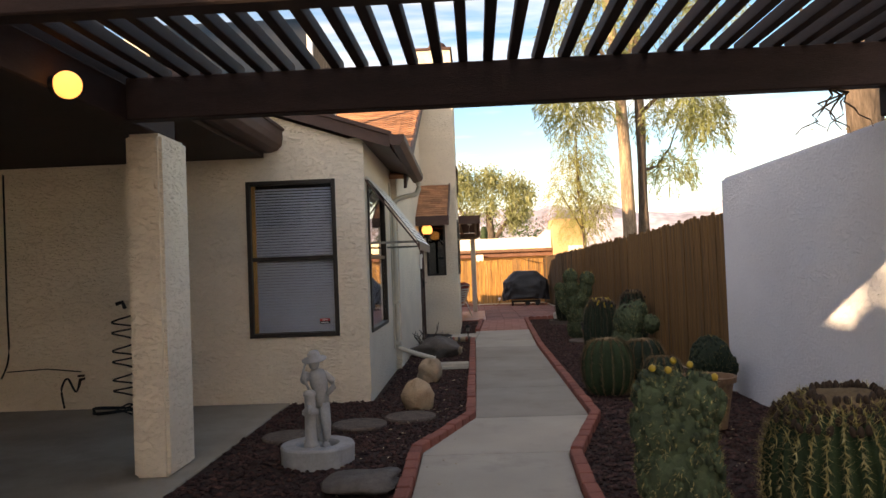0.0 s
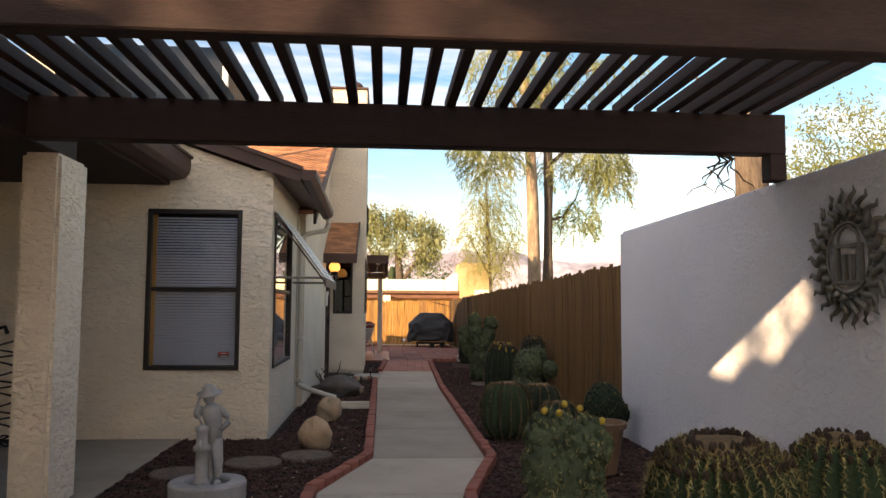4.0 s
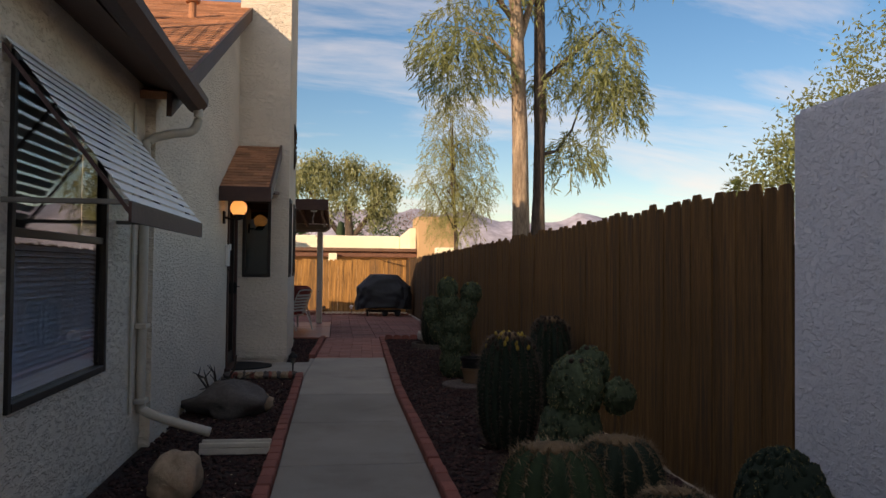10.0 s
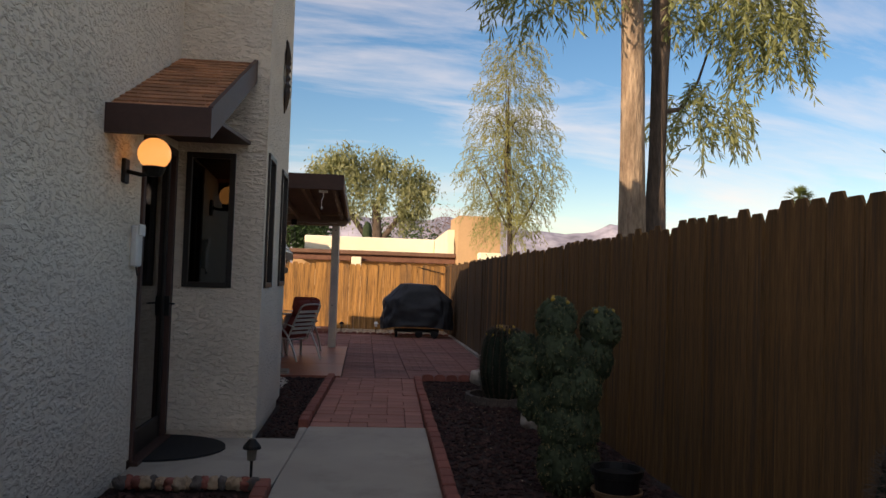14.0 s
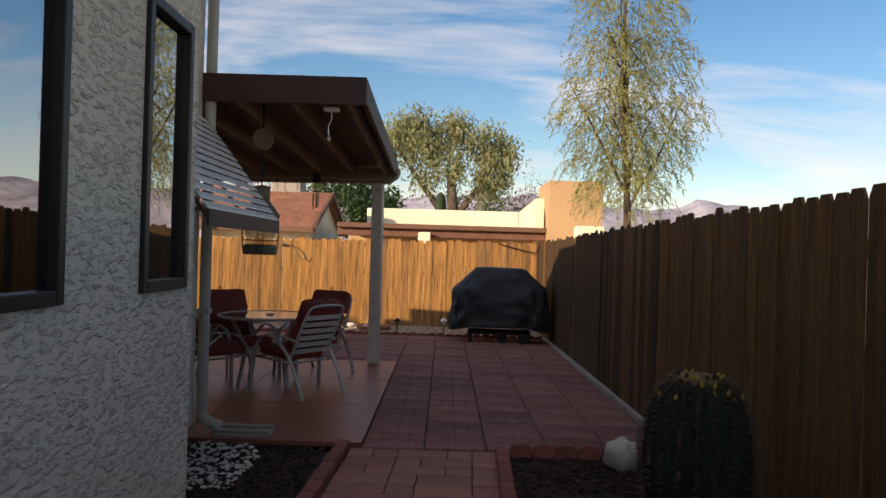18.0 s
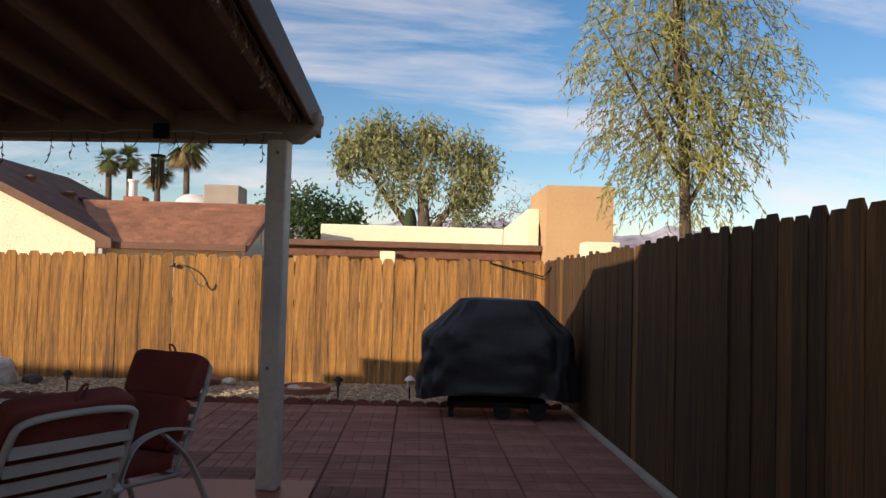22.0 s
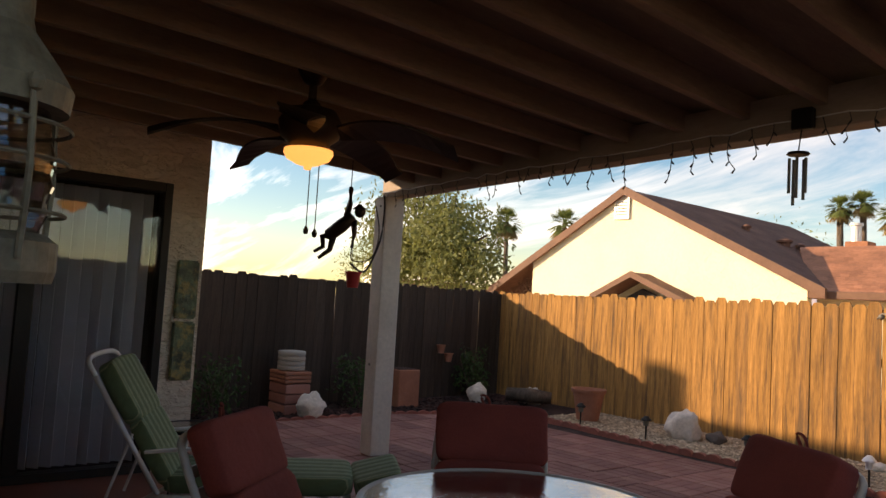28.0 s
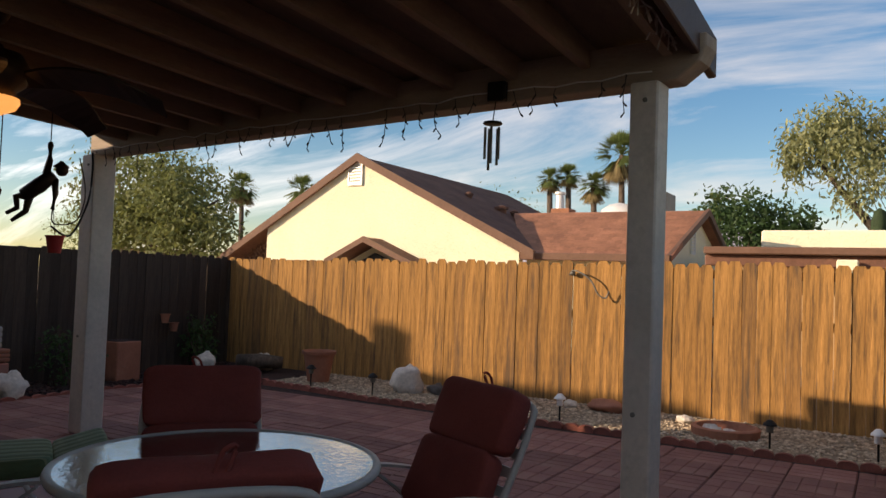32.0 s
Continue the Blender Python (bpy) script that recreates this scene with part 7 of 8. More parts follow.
def patio_chair(m, label):
    """Local: the sitter looks along +y."""
    c = thing("patio_chair", label, "chair", at=m @ Matrix.Diagonal((1, 1, 0.935, 1)), group="chairs round the table")
    part("back_frame", Geo().tube(arc([(-0.23, -0.14, 0.36), (-0.235, -0.25, 0.60), (-0.23, -0.36, 0.84), (-0.17, -0.405, 0.93), (0.17, -0.405, 0.93), (0.23, -0.36, 0.84), (0.235, -0.25, 0.60), (0.23, -0.14, 0.36)], 5), 0.014, 8), M_CHAIRMETAL, c, smooth=True)
    for i in range(6):
        k = 0.08 + 0.155 * i
        y, z = -0.17 - 0.22 * k, 0.42 + 0.46 * k
        part("slat", Geo().box(-0.225, 0.225, y - 0.004, y + 0.004, z - 0.022, z + 0.022), M_CHAIRMETAL, c)
    part("seat_frame", Geo().tube([(-0.24, -0.15, 0.34), (0.24, -0.15, 0.34), (0.25, 0.30, 0.37), (-0.25, 0.30, 0.37)], 0.013, 8, True), M_CHAIRMETAL, c, smooth=True)
    for s in (-1, 1):
        part("arm", flat_bar([(s * 0.30, 0.33, 0.0), (s * 0.295, 0.31, 0.35), (s * 0.29, 0.22, 0.56), (s * 0.285, 0.05, 0.62), (s * 0.27, -0.14, 0.60), (s * 0.245, -0.27, 0.56)], 0.04, 0.012, (1, 0, 0)), M_CHAIRMETAL, c)
        part("leg", flat_bar([(s * 0.29, 0.02, 0.60), (s * 0.285, -0.16, 0.44), (s * 0.28, -0.30, 0.20), (s * 0.28, -0.38, 0.0)], 0.035, 0.012, (1, 0, 0)), M_CHAIRMETAL, c)
    g = Geo()
    puff(g, 0.235, 0.24, 0.052, pose(0, 0.085, 0.43, 4), seed=1)
    part("seat_cushion", g, M_CUSHION, c, smooth=True)
    g = Geo()
    puff(g, 0.235, 0.05, 0.155, pose(0, -0.165, 0.61, 22), seed=2)
    part("back_cushion", g, M_CUSHION, c, smooth=True)
    g = Geo()
    puff(g, 0.24, 0.055, 0.135, pose(0, -0.285, 0.865, 22), seed=3)
    head = part("head_cushion", g, M_CUSHION, c, smooth=True)
    part("tie", Geo().tube(arc([(0.0, -0.36, 0.96), (0.02, -0.36, 1.02), (0.05, -0.35, 1.03), (0.03, -0.36, 0.97)], 4), 0.006, 6), M_CUSHION, head, "red cloth tie")
    return c


TABLE = (-1.776, 17.115)
patio_chair(pose(-1.39, 16.65, 0.004, 0, 0, 54), "cream metal patio chair with red cushions, slatted back")
patio_chair(pose(-1.40, 17.72, 0.004, 0, 0, 154), "cream metal patio chair with red cushions near the post")
patio_chair(pose(-2.16, 17.38, 0.004, 0, 0, 228), "cream metal patio chair with red cushions behind the table")
patio_chair(pose(-2.28, 16.66, 0.004, 0, 0, -52), "cream metal patio chair with red cushions beside the lounger")

table = thing("patio_table", "round rippled glass patio table with a cream metal frame", "table", at=pose(TABLE[0], TABLE[1], 0.004))
top = Geo().lathe([(0.505, 0.700), (0.508, 0.704), (0.505, 0.710), (0.035, 0.710), (0.035, 0.700)], n=56)
tg = part("glass_top", top, M_GLASS_TABLE, table, "rippled clear glass top")
part("rim", Geo().tube([(0.515 * math.cos(a * math.pi / 32), 0.515 * math.sin(a * math.pi / 32), 0.70) for a in range(64)], 0.016, 8, True), M_CHAIRMETAL, table, smooth=True)
for i in range(4):
    a = math.radians(45 + 90 * i)
    ca, sa = math.cos(a), math.sin(a)
    part("leg", flat_bar([(0.44 * ca, 0.44 * sa, 0.685), (0.40 * ca, 0.40 * sa, 0.62), (0.30 * ca, 0.30 * sa, 0.40), (0.31 * ca, 0.31 * sa, 0.20), (0.36 * ca, 0.36 * sa, 0.0)], 0.055, 0.014, (-sa, ca, 0)), M_CHAIRMETAL, table)
part("brace", Geo().tube([(0.3 * math.cos(a * math.pi / 12), 0.3 * math.sin(a * math.pi / 12), 0.36) for a in range(24)], 0.010, 6, True), M_CHAIRMETAL, table, smooth=True)
part("umbrella_cap", Geo().lathe([(0.04, 0.71), (0.045, 0.718), (0.035, 0.724), (0.005, 0.725)], n=18), M_CHAIRMETAL, table)

M_STRIPE = bpy.data.materials.new("green_striped_canvas")
M_STRIPE.use_nodes = True
sn, sl = M_STRIPE.node_tree.nodes, M_STRIPE.node_tree.links
s_tc, s_sep, s_mul, s_fr, s_rp = sn.new("ShaderNodeTexCoord"), sn.new("ShaderNodeSeparateXYZ"), sn.new("ShaderNodeMath"), sn.new("ShaderNodeMath"), sn.new("ShaderNodeValToRGB")
s_mul.operation, s_fr.operation = "MULTIPLY", "FRACT"
s_mul.inputs[1].default_value = 11
sl.new(s_tc.outputs["Object"], s_sep.inputs[0])
sl.new(s_sep.outputs["X"], s_mul.inputs[0])
sl.new(s_mul.outputs[0], s_fr.inputs[0])
sl.new(s_fr.outputs[0], s_rp.inputs[0])
s_rp.color_ramp.interpolation = "CONSTANT"
s_rp.color_ramp.elements[0].color = (0.13, 0.185, 0.085, 1)
s_rp.color_ramp.elements[1].position, s_rp.color_ramp.elements[1].color = 0.40, (0.40, 0.42, 0.24, 1)
for pos, colr in ((0.48, (0.19, 0.27, 0.15, 1)), (0.72, (0.34, 0.37, 0.20, 1)), (0.80, (0.13, 0.185, 0.085, 1))):
    e_ = s_rp.color_ramp.elements.new(pos)
    e_.color = colr
s_noise = sn.new("ShaderNodeTexNoise")
s_noise.inputs["Scale"].default_value = 9
s_mix = sn.new("ShaderNodeMixRGB")
s_mix.blend_type = "MULTIPLY"
s_mix.inputs[0].default_value = 0.35
sl.new(s_rp.outputs[0], s_mix.inputs[1])
sl.new(s_noise.outputs["Fac"], s_mix.inputs[2])
sl.new(s_mix.outputs[0], sn["Principled BSDF"].inputs["Base Color"])
sn["Principled BSDF"].inputs["Roughness"].default_value = 0.9
# lounger: local +y towards the foot end
lg = thing("chaise_lounge", "white metal chaise lounge with green striped cushions", "lounger", at=pose(-4.22, 16.93, 0.004, 0, 0, -31) @ Matrix.Diagonal((1, 0.91, 0.97, 1)))
for s in (-1, 1):
    part("side_rail", Geo().tube(arc([(s * 0.30, -0.05, 0.28), (s * 0.30, 0.6, 0.27), (s * 0.30, 1.30, 0.28)], 4), 0.015, 8), M_WHITE, lg, smooth=True)
    part("back_rail", Geo().tube([(s * 0.29, -0.02, 0.29), (s * 0.29, -0.20, 0.57), (s * 0.29, -0.41, 0.90)], 0.015, 8), M_WHITE, lg, smooth=True)
    part("leg", Geo().tube(arc([(s * 0.31, 0.95, 0.27), (s * 0.31, 1.05, 0.12), (s * 0.31, 1.16, 0.0)], 4), 0.014, 8), M_WHITE, lg, smooth=True)
    part("leg", Geo().tube(arc([(s * 0.31, 0.10, 0.27), (s * 0.31, -0.15, 0.14), (s * 0.31, -0.40, 0.0)], 4), 0.014, 8), M_WHITE, lg, smooth=True)
    part("prop", Geo().tube([(s * 0.27, -0.19, 0.60), (s * 0.27, -0.34, 0.16)], 0.010, 6), M_WHITE, lg)
    part("armrest", flat_bar([(s * 0.33, 0.42, 0.27), (s * 0.335, 0.36, 0.48), (s * 0.335, 0.2, 0.54), (s * 0.33, -0.1, 0.52)], 0.04, 0.014, (1, 0, 0)), M_WHITE, lg)
part("head_loop", Geo().tube(arc([(-0.29, -0.41, 0.90), (-0.24, -0.465, 0.99), (0.24, -0.465, 0.99), (0.29, -0.41, 0.90)], 5), 0.015, 8), M_WHITE, lg, smooth=True)
for i in range(9):
    part("strap", Geo().box(-0.30, 0.30, 0.05 + i * 0.14, 0.10 + i * 0.14, 0.268, 0.276), M_WHITE, lg)
for nm, sx, sy, sz, m in (("back_cushion", 0.27, 0.205, 0.05, pose(0, -0.085, 0.50, -57)), ("head_cushion", 0.27, 0.19, 0.055, pose(0, -0.285, 0.81, -57)), ("seat_cushion", 0.27, 0.30, 0.055, pose(0, 0.28, 0.335)), ("leg_cushion", 0.27, 0.26, 0.055, pose(0, 0.83, 0.335)), ("foot_cushion", 0.27, 0.15, 0.05, pose(0, 1.24, 0.355, 14))):
    g = Geo()
    puff(g, sx, sy, sz, m, seed=sx + sy)
    part(nm, g, M_STRIPE, lg, smooth=True)
side = thing("side_table", "small black metal side table with a rippled glass top", "table", at=pose(-4.88, 17.30, 0.004))
part("glass_top", Geo().lathe([(0.22, 0.448), (0.222, 0.452), (0.01, 0.456)], n=32), M_GLASS_TABLE, side)
part("rim", Geo().tube([(0.225 * math.cos(a * math.pi / 18), 0.225 * math.sin(a * math.pi / 18), 0.445) for a in range(36)], 0.012, 6, True), M_BLACK, side, smooth=True)
for i in range(4):
    a = i * math.pi / 2 + 0.5
    part("leg", Geo().tube([(0.21 * math.cos(a), 0.21 * math.sin(a), 0.44), (0.16 * math.cos(a), 0.16 * math.sin(a), 0.2), (0.2 * math.cos(a), 0.2 * math.sin(a), 0.0)], 0.009, 6), M_BLACK, side)

# ---- covered grill ----
gr = thing("covered_grill", "gas grill under a black fitted vinyl cover", "grill", at=pose(0.95, 21.55, 0, 0, 0, -4))


def cover_point(a, k):
    """a goes round, k from hem to top."""
    hx, hy = (0.80, 0.36) if k < 0.62 else (0.80 - 0.40 * min(1, (k - 0.62) / 0.38) ** 0.9, 0.36 - 0.10 * min(1, (k - 0.62) / 0.38))
    if k < 0.62:
        hx -= 0.05 * k
    c, s = math.cos(a), math.sin(a)
    e = 0.42
    x, y = math.copysign(abs(c) ** e, c) * hx, math.copysign(abs(s) ** e, s) * hy
    z = 0.21 + k * 0.97
    if k >= 1:
        z = 1.18
    fold = 0.03 * (1 - abs(math.sin(a * 5.5 + 2.5 * noise.noise(Vector((c * 1.5, s * 1.5, k * 2.5)))))) * (1.1 - k) + 0.05 * noise.noise(Vector((c * 4 + k, s * 4, k * 5))) + 0.02 * noise.noise(Vector((c * 9, s * 9, k * 12)))
    return (x * (1 + fold), y * (1 + fold * 2), z + 0.02 * noise.noise(Vector((x * 3, y * 3, k))) + (0.03 * math.sin(a * 3) if k == 0 else 0))


n, rows = 120, 26
v = [cover_point(2 * math.pi * i / n, j / rows) for j in range(rows + 1) for i in range(n)]
cv = Geo().add(v, [(j * n + i, j * n + (i + 1) % n, (j + 1) * n + (i + 1) % n, (j + 1) * n + i) for j in range(rows) for i in range(n)])
k0 = len(cv.v)
for q in (0.66, 0.33):
    cv.v.extend((x * q, y * q, z + 0.012) for x, y, z in cv.v[rows * n:rows * n + n])
cv.v.append((0, 0, 1.20))
base = rows * n
for ring in (k0, k0 + n):
    cv.f.extend((base + i, base + (i + 1) % n, ring + (i + 1) % n, ring + i) for i in range(n))
    base = ring
cv.f.extend((base + i, base + (i + 1) % n, len(cv.v) - 1) for i in range(n))
part("cover", cv, M_COVER, gr, smooth=True)
part("frame", Geo().box(-0.50, 0.50, -0.25, 0.25, 0.12, 0.17), M_BLACK, gr, bevel=0.01)
for x, y in ((-0.46, -0.2), (-0.46, 0.2)):
    part("leg", Geo().box(x - 0.025, x + 0.025, y - 0.025, y + 0.025, 0.0, 0.14), M_BLACK, gr, bevel=0.006)
for x, y in ((0.40, -0.27), (0.40, 0.27), (0.05, -0.27)):
    w = part("wheel", Geo().lathe([(0.05, -0.03), (0.085, -0.025), (0.085, 0.025), (0.05, 0.03)], n=20), M_RUBBER, gr, smooth=False)
    w.matrix_basis = pose(x, y, 0.087, 90, 0, 0)
    part("hub", Geo().lathe([(0.03, -0.034), (0.032, 0.034)], n=12), M_BLACK, w, "black hub")

# ---- sliding door, blinds, tiles ----
sd = thing("door_2", "sliding glass patio door with white vertical blinds", "door", kind="structure")
sx_ = -5.66
part("door_frame", Geo().box(sx_ - 0.1, sx_ + 0.02, 15.15, 15.21, 0.0, 2.12).box(sx_ - 0.1, sx_ + 0.02, 17.27, 17.33, 0.0, 2.12).box(sx_ - 0.1, sx_ + 0.02, 15.21, 17.27, 2.05, 2.12).box(sx_ - 0.1, sx_ + 0.02, 15.21, 17.27, 0.0, 0.06).box(sx_ - 0.06, sx_ + 0.0, 16.36, 16.46, 0.06, 2.05), M_FRAME, sd, bevel=0.005)
for a, b, q in ((15.21, 16.38, 0.05), (16.44, 17.27, 0.02)):
    p = part("pane", Geo().box(sx_ - q - 0.006, sx_ - q, a, b, 0.06, 2.05), M_GLASS, sd)
    p.visible_shadow = False
y = 15.25
rng = random.Random(5)
while y < 17.25:
    ob = part("blind_vane", Geo().box(-0.045, 0.045, -0.002, 0.002, 0.07, 2.03), M_BLIND, sd)
    ob.matrix_basis = pose(sx_ - 0.13, y, 0, 0, 0, 44 + rng.uniform(-9, 9))
    y += 0.078
# Near-black block in place of the unlit room behind the vanes.
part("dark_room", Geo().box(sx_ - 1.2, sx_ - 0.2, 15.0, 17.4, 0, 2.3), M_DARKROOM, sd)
M_TILE_G = material("green_relief_tile", (0.10, 0.13, 0.06), 0.35, vary=0.7, scale=14, grain=0.3, grain_scale=30, bump=0.01, bump_scale=25, dirt=((0.36, 0.27, 0.08), 9, 0.5, 0.62), spec=0.5)
for z in (1.12, 0.66):
    ob = solo("relief_tile", Geo().box(-5.65, -5.62, 17.40, 17.57, z, z + 0.44), M_TILE_G, "glazed green relief tile on the wing's corner", "wall tile", bevel=0.012, segments=2)

# ---- ceiling fan ----
fan = thing("ceiling_fan", "dark bronze ceiling fan with leaf blades and amber light", "ceiling fan", at=pose(-3.45, 17.2, 0))
part("canopy", Geo().lathe([(0.075, 2.55), (0.085, 2.52), (0.05, 2.46), (0.02, 2.44)], n=18), M_BRONZE, fan, smooth=True)
part("down_rod", Geo().lathe([(0.022, 2.47), (0.022, 2.37), (0.045, 2.35), (0.06, 2.31)], n=12), M_BRONZE, fan)
part("motor", Geo().lathe([(0.06, 2.33), (0.13, 2.31), (0.165, 2.25), (0.15, 2.17), (0.11, 2.14), (0.10, 2.10)], n=24), M_BRONZE, fan, smooth=True)
part("light_bowl", Geo().lathe([(0.125, 2.105), (0.128, 2.085), (0.11, 2.055), (0.06, 2.03), (0.022, 2.02), (0.018, 2.005), (0.004, 2.0)], n=24), M_GLOBE, fan, smooth=True)
for i in range(5):
    b = Geo()
    pts = []
    for k in range(10):
        r = 0.16 + 0.62 * k / 9
        w = 0.035 + 0.075 * math.sin(min(1.0, k / 8) * math.pi * 0.92) ** 0.8
        z = 2.20 + 0.03 * math.sin(k * 0.35) - 0.10 * (k / 9) ** 2
        pts.append((r, w, z))
    for h in (0.006, -0.006):
        b.v.extend([(r, -w, z + 0.02 + h) for r, w, z in pts] + [(r, w, z - 0.03 + h) for r, w, z in pts])
    for o in (0, 20):
        b.f.extend((o + k, o + k + 1, o + 10 + k + 1, o + 10 + k) for k in range(9))
    b.f.extend((k, 20 + k, 20 + k + 1, k + 1) for k in range(9))
    b.f.extend((10 + k, 11 + k, 31 + k, 30 + k) for k in range(9))
    ob = part("blade", b, M_BRONZE, fan)
    ob.matrix_basis = pose(0, 0, 0, 0, 0, 37 + 72 * i)
for x, l_ in ((-0.06, 0.34), (0.03, 0.36)):
    part("pull_chain", Geo().tube([(x, 0.05, 2.06), (x, 0.05, 2.06 - l_)], 0.003, 5).lathe([(0.004, 2.06 - l_), (0.014, 2.04 - l_), (0.012, 2.02 - l_), (0.003, 2.015 - l_)], x, 0.05, 8), M_BRONZE, fan)

# ---- hanging lantern ----
M_LANTERN = material("weathered_lantern_metal", (0.19, 0.165, 0.115), 0.6, 0.3, vary=0.25, scale=8, grain=0.2, grain_scale=40, dirt=((0.10, 0.055, 0.03), 7, 0.5, 0.8))
la = thing("hanging_lantern", "weathered metal ship lantern with a ribbed glass globe", "lantern", at=pose(-1.50, 15.455, 0))
part("cap", Geo().lathe([(0.14, 1.66), (0.145, 1.70), (0.12, 1.74), (0.075, 1.80), (0.07, 1.82), (0.07, 1.91), (0.075, 1.92), (0.07, 1.93), (0.01, 1.94)], n=28), M_LANTERN, la, smooth=False)
part("base", Geo().lathe([(0.135, 1.36), (0.14, 1.38), (0.14, 1.43), (0.12, 1.445), (0.01, 1.445)], n=28), M_LANTERN, la)
part("glass_globe", Geo().lathe([(0.105, 1.445), (0.120, 1.48), (0.116, 1.50), (0.126, 1.53), (0.120, 1.55), (0.126, 1.58), (0.116, 1.61), (0.110, 1.66)], n=28), glass_material("lantern_glass", (0.8, 0.8, 0.76), 0.03, 0.15), la, "ribbed clear glass")
for i in range(4):
    a = i * math.pi / 2 + 0.4
    part("guard_bar", Geo().tube([(0.142 * math.cos(a), 0.142 * math.sin(a), 1.40), (0.15 * math.cos(a), 0.15 * math.sin(a), 1.55), (0.142 * math.cos(a), 0.142 * math.sin(a), 1.70)], 0.006, 6), M_LANTERN, la)
    part("lug", Geo().ball(0.148 * math.cos(a), 0.148 * math.sin(a), 1.69, 0.014, 0.014, 0.018, 8), M_LANTERN, la)
for z in (1.48, 1.57, 1.63):
    part("guard_ring", Geo().tube([(0.147 * math.cos(a * math.pi / 14), 0.147 * math.sin(a * math.pi / 14), z) for a in range(28)], 0.004, 5, True), M_LANTERN, la)
part("handle", Geo().tube([(0, 0, 1.94), (0.0, 0.0, 2.24)], 0.006, 6), M_BLACK, la)
pulley = thing("pulley_block", "old wooden pulley block holding the lantern under the patio roof", "pulley", at=pose(-1.50, 15.455, 2.32))
part("disc", Geo().lathe([(0.09, -0.01), (0.095, 0.0), (0.09, 0.01)], n=22, m=pose(0, 0, 0, 90, 0, 35)), M_TANPOT, pulley)
part("hanger", Geo().tube([(0, 0, 0.09), (0, 0, 0.34)], 0.007, 6), M_BLACK, pulley)
part("cheek", Geo().lathe([(0.055, -0.03), (0.06, -0.024), (0.055, -0.016)], n=18, m=pose(0, 0, 0, 90, 0, 35)), M_LANTERN, pulley, "dark iron cheek plate")
plug = thing("ceiling_outlet", "white ceiling outlet with a dangling white cord", "outlet", at=pose(-0.88, 15.07, 0))
part("box", Geo().box(-0.06, 0.06, -0.04, 0.04, 2.50, 2.53), M_WHITE, plug, bevel=0.006)
part("cord", Geo().tube(arc([(0.0, 0, 2.51), (0.0, 0.02, 2.44), (-0.02, 0.0, 2.38), (-0.015, 0.0, 2.30)], 5), 0.005, 6), M_WHITE, plug, smooth=True)
part("plug", Geo().ball(-0.015, 0, 2.285, 0.014, 0.014, 0.02, 10), M_WHITE, plug)

# ---- chime, light strings, climbing figure ----
ch = thing("wind_chime", "small dark metal wind chime hanging from the beam", "wind chime", at=pose(-1.60, 18.66, -0.03))
part("hook_box", Geo().box(-0.05, 0.05, 0.02, 0.06, 2.28, 2.38), M_BLACK, ch, bevel=0.006)
part("disc", Geo().lathe([(0.045, 2.155), (0.05, 2.16), (0.045, 2.168), (0.005, 2.168)], n=16), M_BLACK, ch)
part("cord", Geo().tube([(0, 0, 2.168), (0, 0.03, 2.29)], 0.003, 5), M_BLACK, ch)
for i in range(5):
    a = i * 2 * math.pi / 5
    part("tube", Geo().tube([(0.036 * math.cos(a), 0.036 * math.sin(a), 2.14), (0.036 * math.cos(a), 0.036 * math.sin(a), 1.98 - 0.025 * (i % 3))], 0.007, 6), M_GALV, ch)
ic = thing("icicle_lights", "string of unlit icicle lights along the patio beam", "string lights")
rng = random.Random(77)
g = Geo()
x = -5.6
pts = []
while x < -0.7:
    pts.append((x, beam_y(x) - 0.02, 2.30 + rng.uniform(-0.012, 0.012)))
    x += 0.12
part("cord", Geo().tube(pts, 0.004, 5), M_WHITE, ic)
M_WIRE = material("dark_wire", (0.05, 0.05, 0.045), 0.6, vary=0.2)
for (px, py, pz) in pts:
    if rng.random() < 0.8:
        l_ = rng.uniform(0.05, 0.20)
        s = Geo()
        q, b = [(px, py, pz)], Vector((px, py, pz))
        steps = max(2, int(l_ / 0.04))
        for k in range(steps):
            b = b + Vector((rng.gauss(0, 0.013), rng.gauss(0, 0.008), -l_ / steps))
            q.append(tuple(b))
            d = Vector((rng.choice((-1, 1)) * 0.016, 0, -0.02))
            s.tube([b, b + d], [0.0035, 0.005], 5)
        s.tube(q, 0.0028, 5)
        part("strand", s, M_WIRE, ic)
ic2 = thing("icicle_lights", "string of icicle lights hanging inside the roof edge", "string lights")
pts = []
y = 15.1
while y < 18.9:
    pts.append((-0.70, y, roof_z(y) - 0.09 + rng.uniform(-0.015, 0.015)))
    y += 0.09
part("cord", Geo().tube(pts, 0.004, 5), M_WHITE, ic2)
for (px, py, pz) in pts:
    s = Geo()
    for _ in range(4):
        d = Vector((rng.gauss(-0.02, 0.02), rng.gauss(0, 0.03), rng.uniform(-0.09, -0.01)))
        s.tube([(px, py, pz), Vector((px, py, pz)) + d], [0.003, 0.004], 5)
    part("strand", s, M_CHAIRMETAL, ic2)
mk = Geo()
mk.tube([(0, 0, 0.40), (0, 0, 0.66)], 0.004, 5)
mk.tube([(-0.02, 0, 0.22), (0.0, 0, 0.32), (0.0, 0, 0.42)], [0.028, 0.022, 0.02], 8)
mk.ball(0.0, 0, 0.43, 0.022, 0.02, 0.03, 8)
mk.tube([(-0.16, 0, 0.06), (-0.06, 0, 0.14), (0.03, 0, 0.22)], [0.05, 0.055, 0.045], 10)
mk.ball(0.085, 0, 0.255, 0.045, 0.042, 0.045, 12)
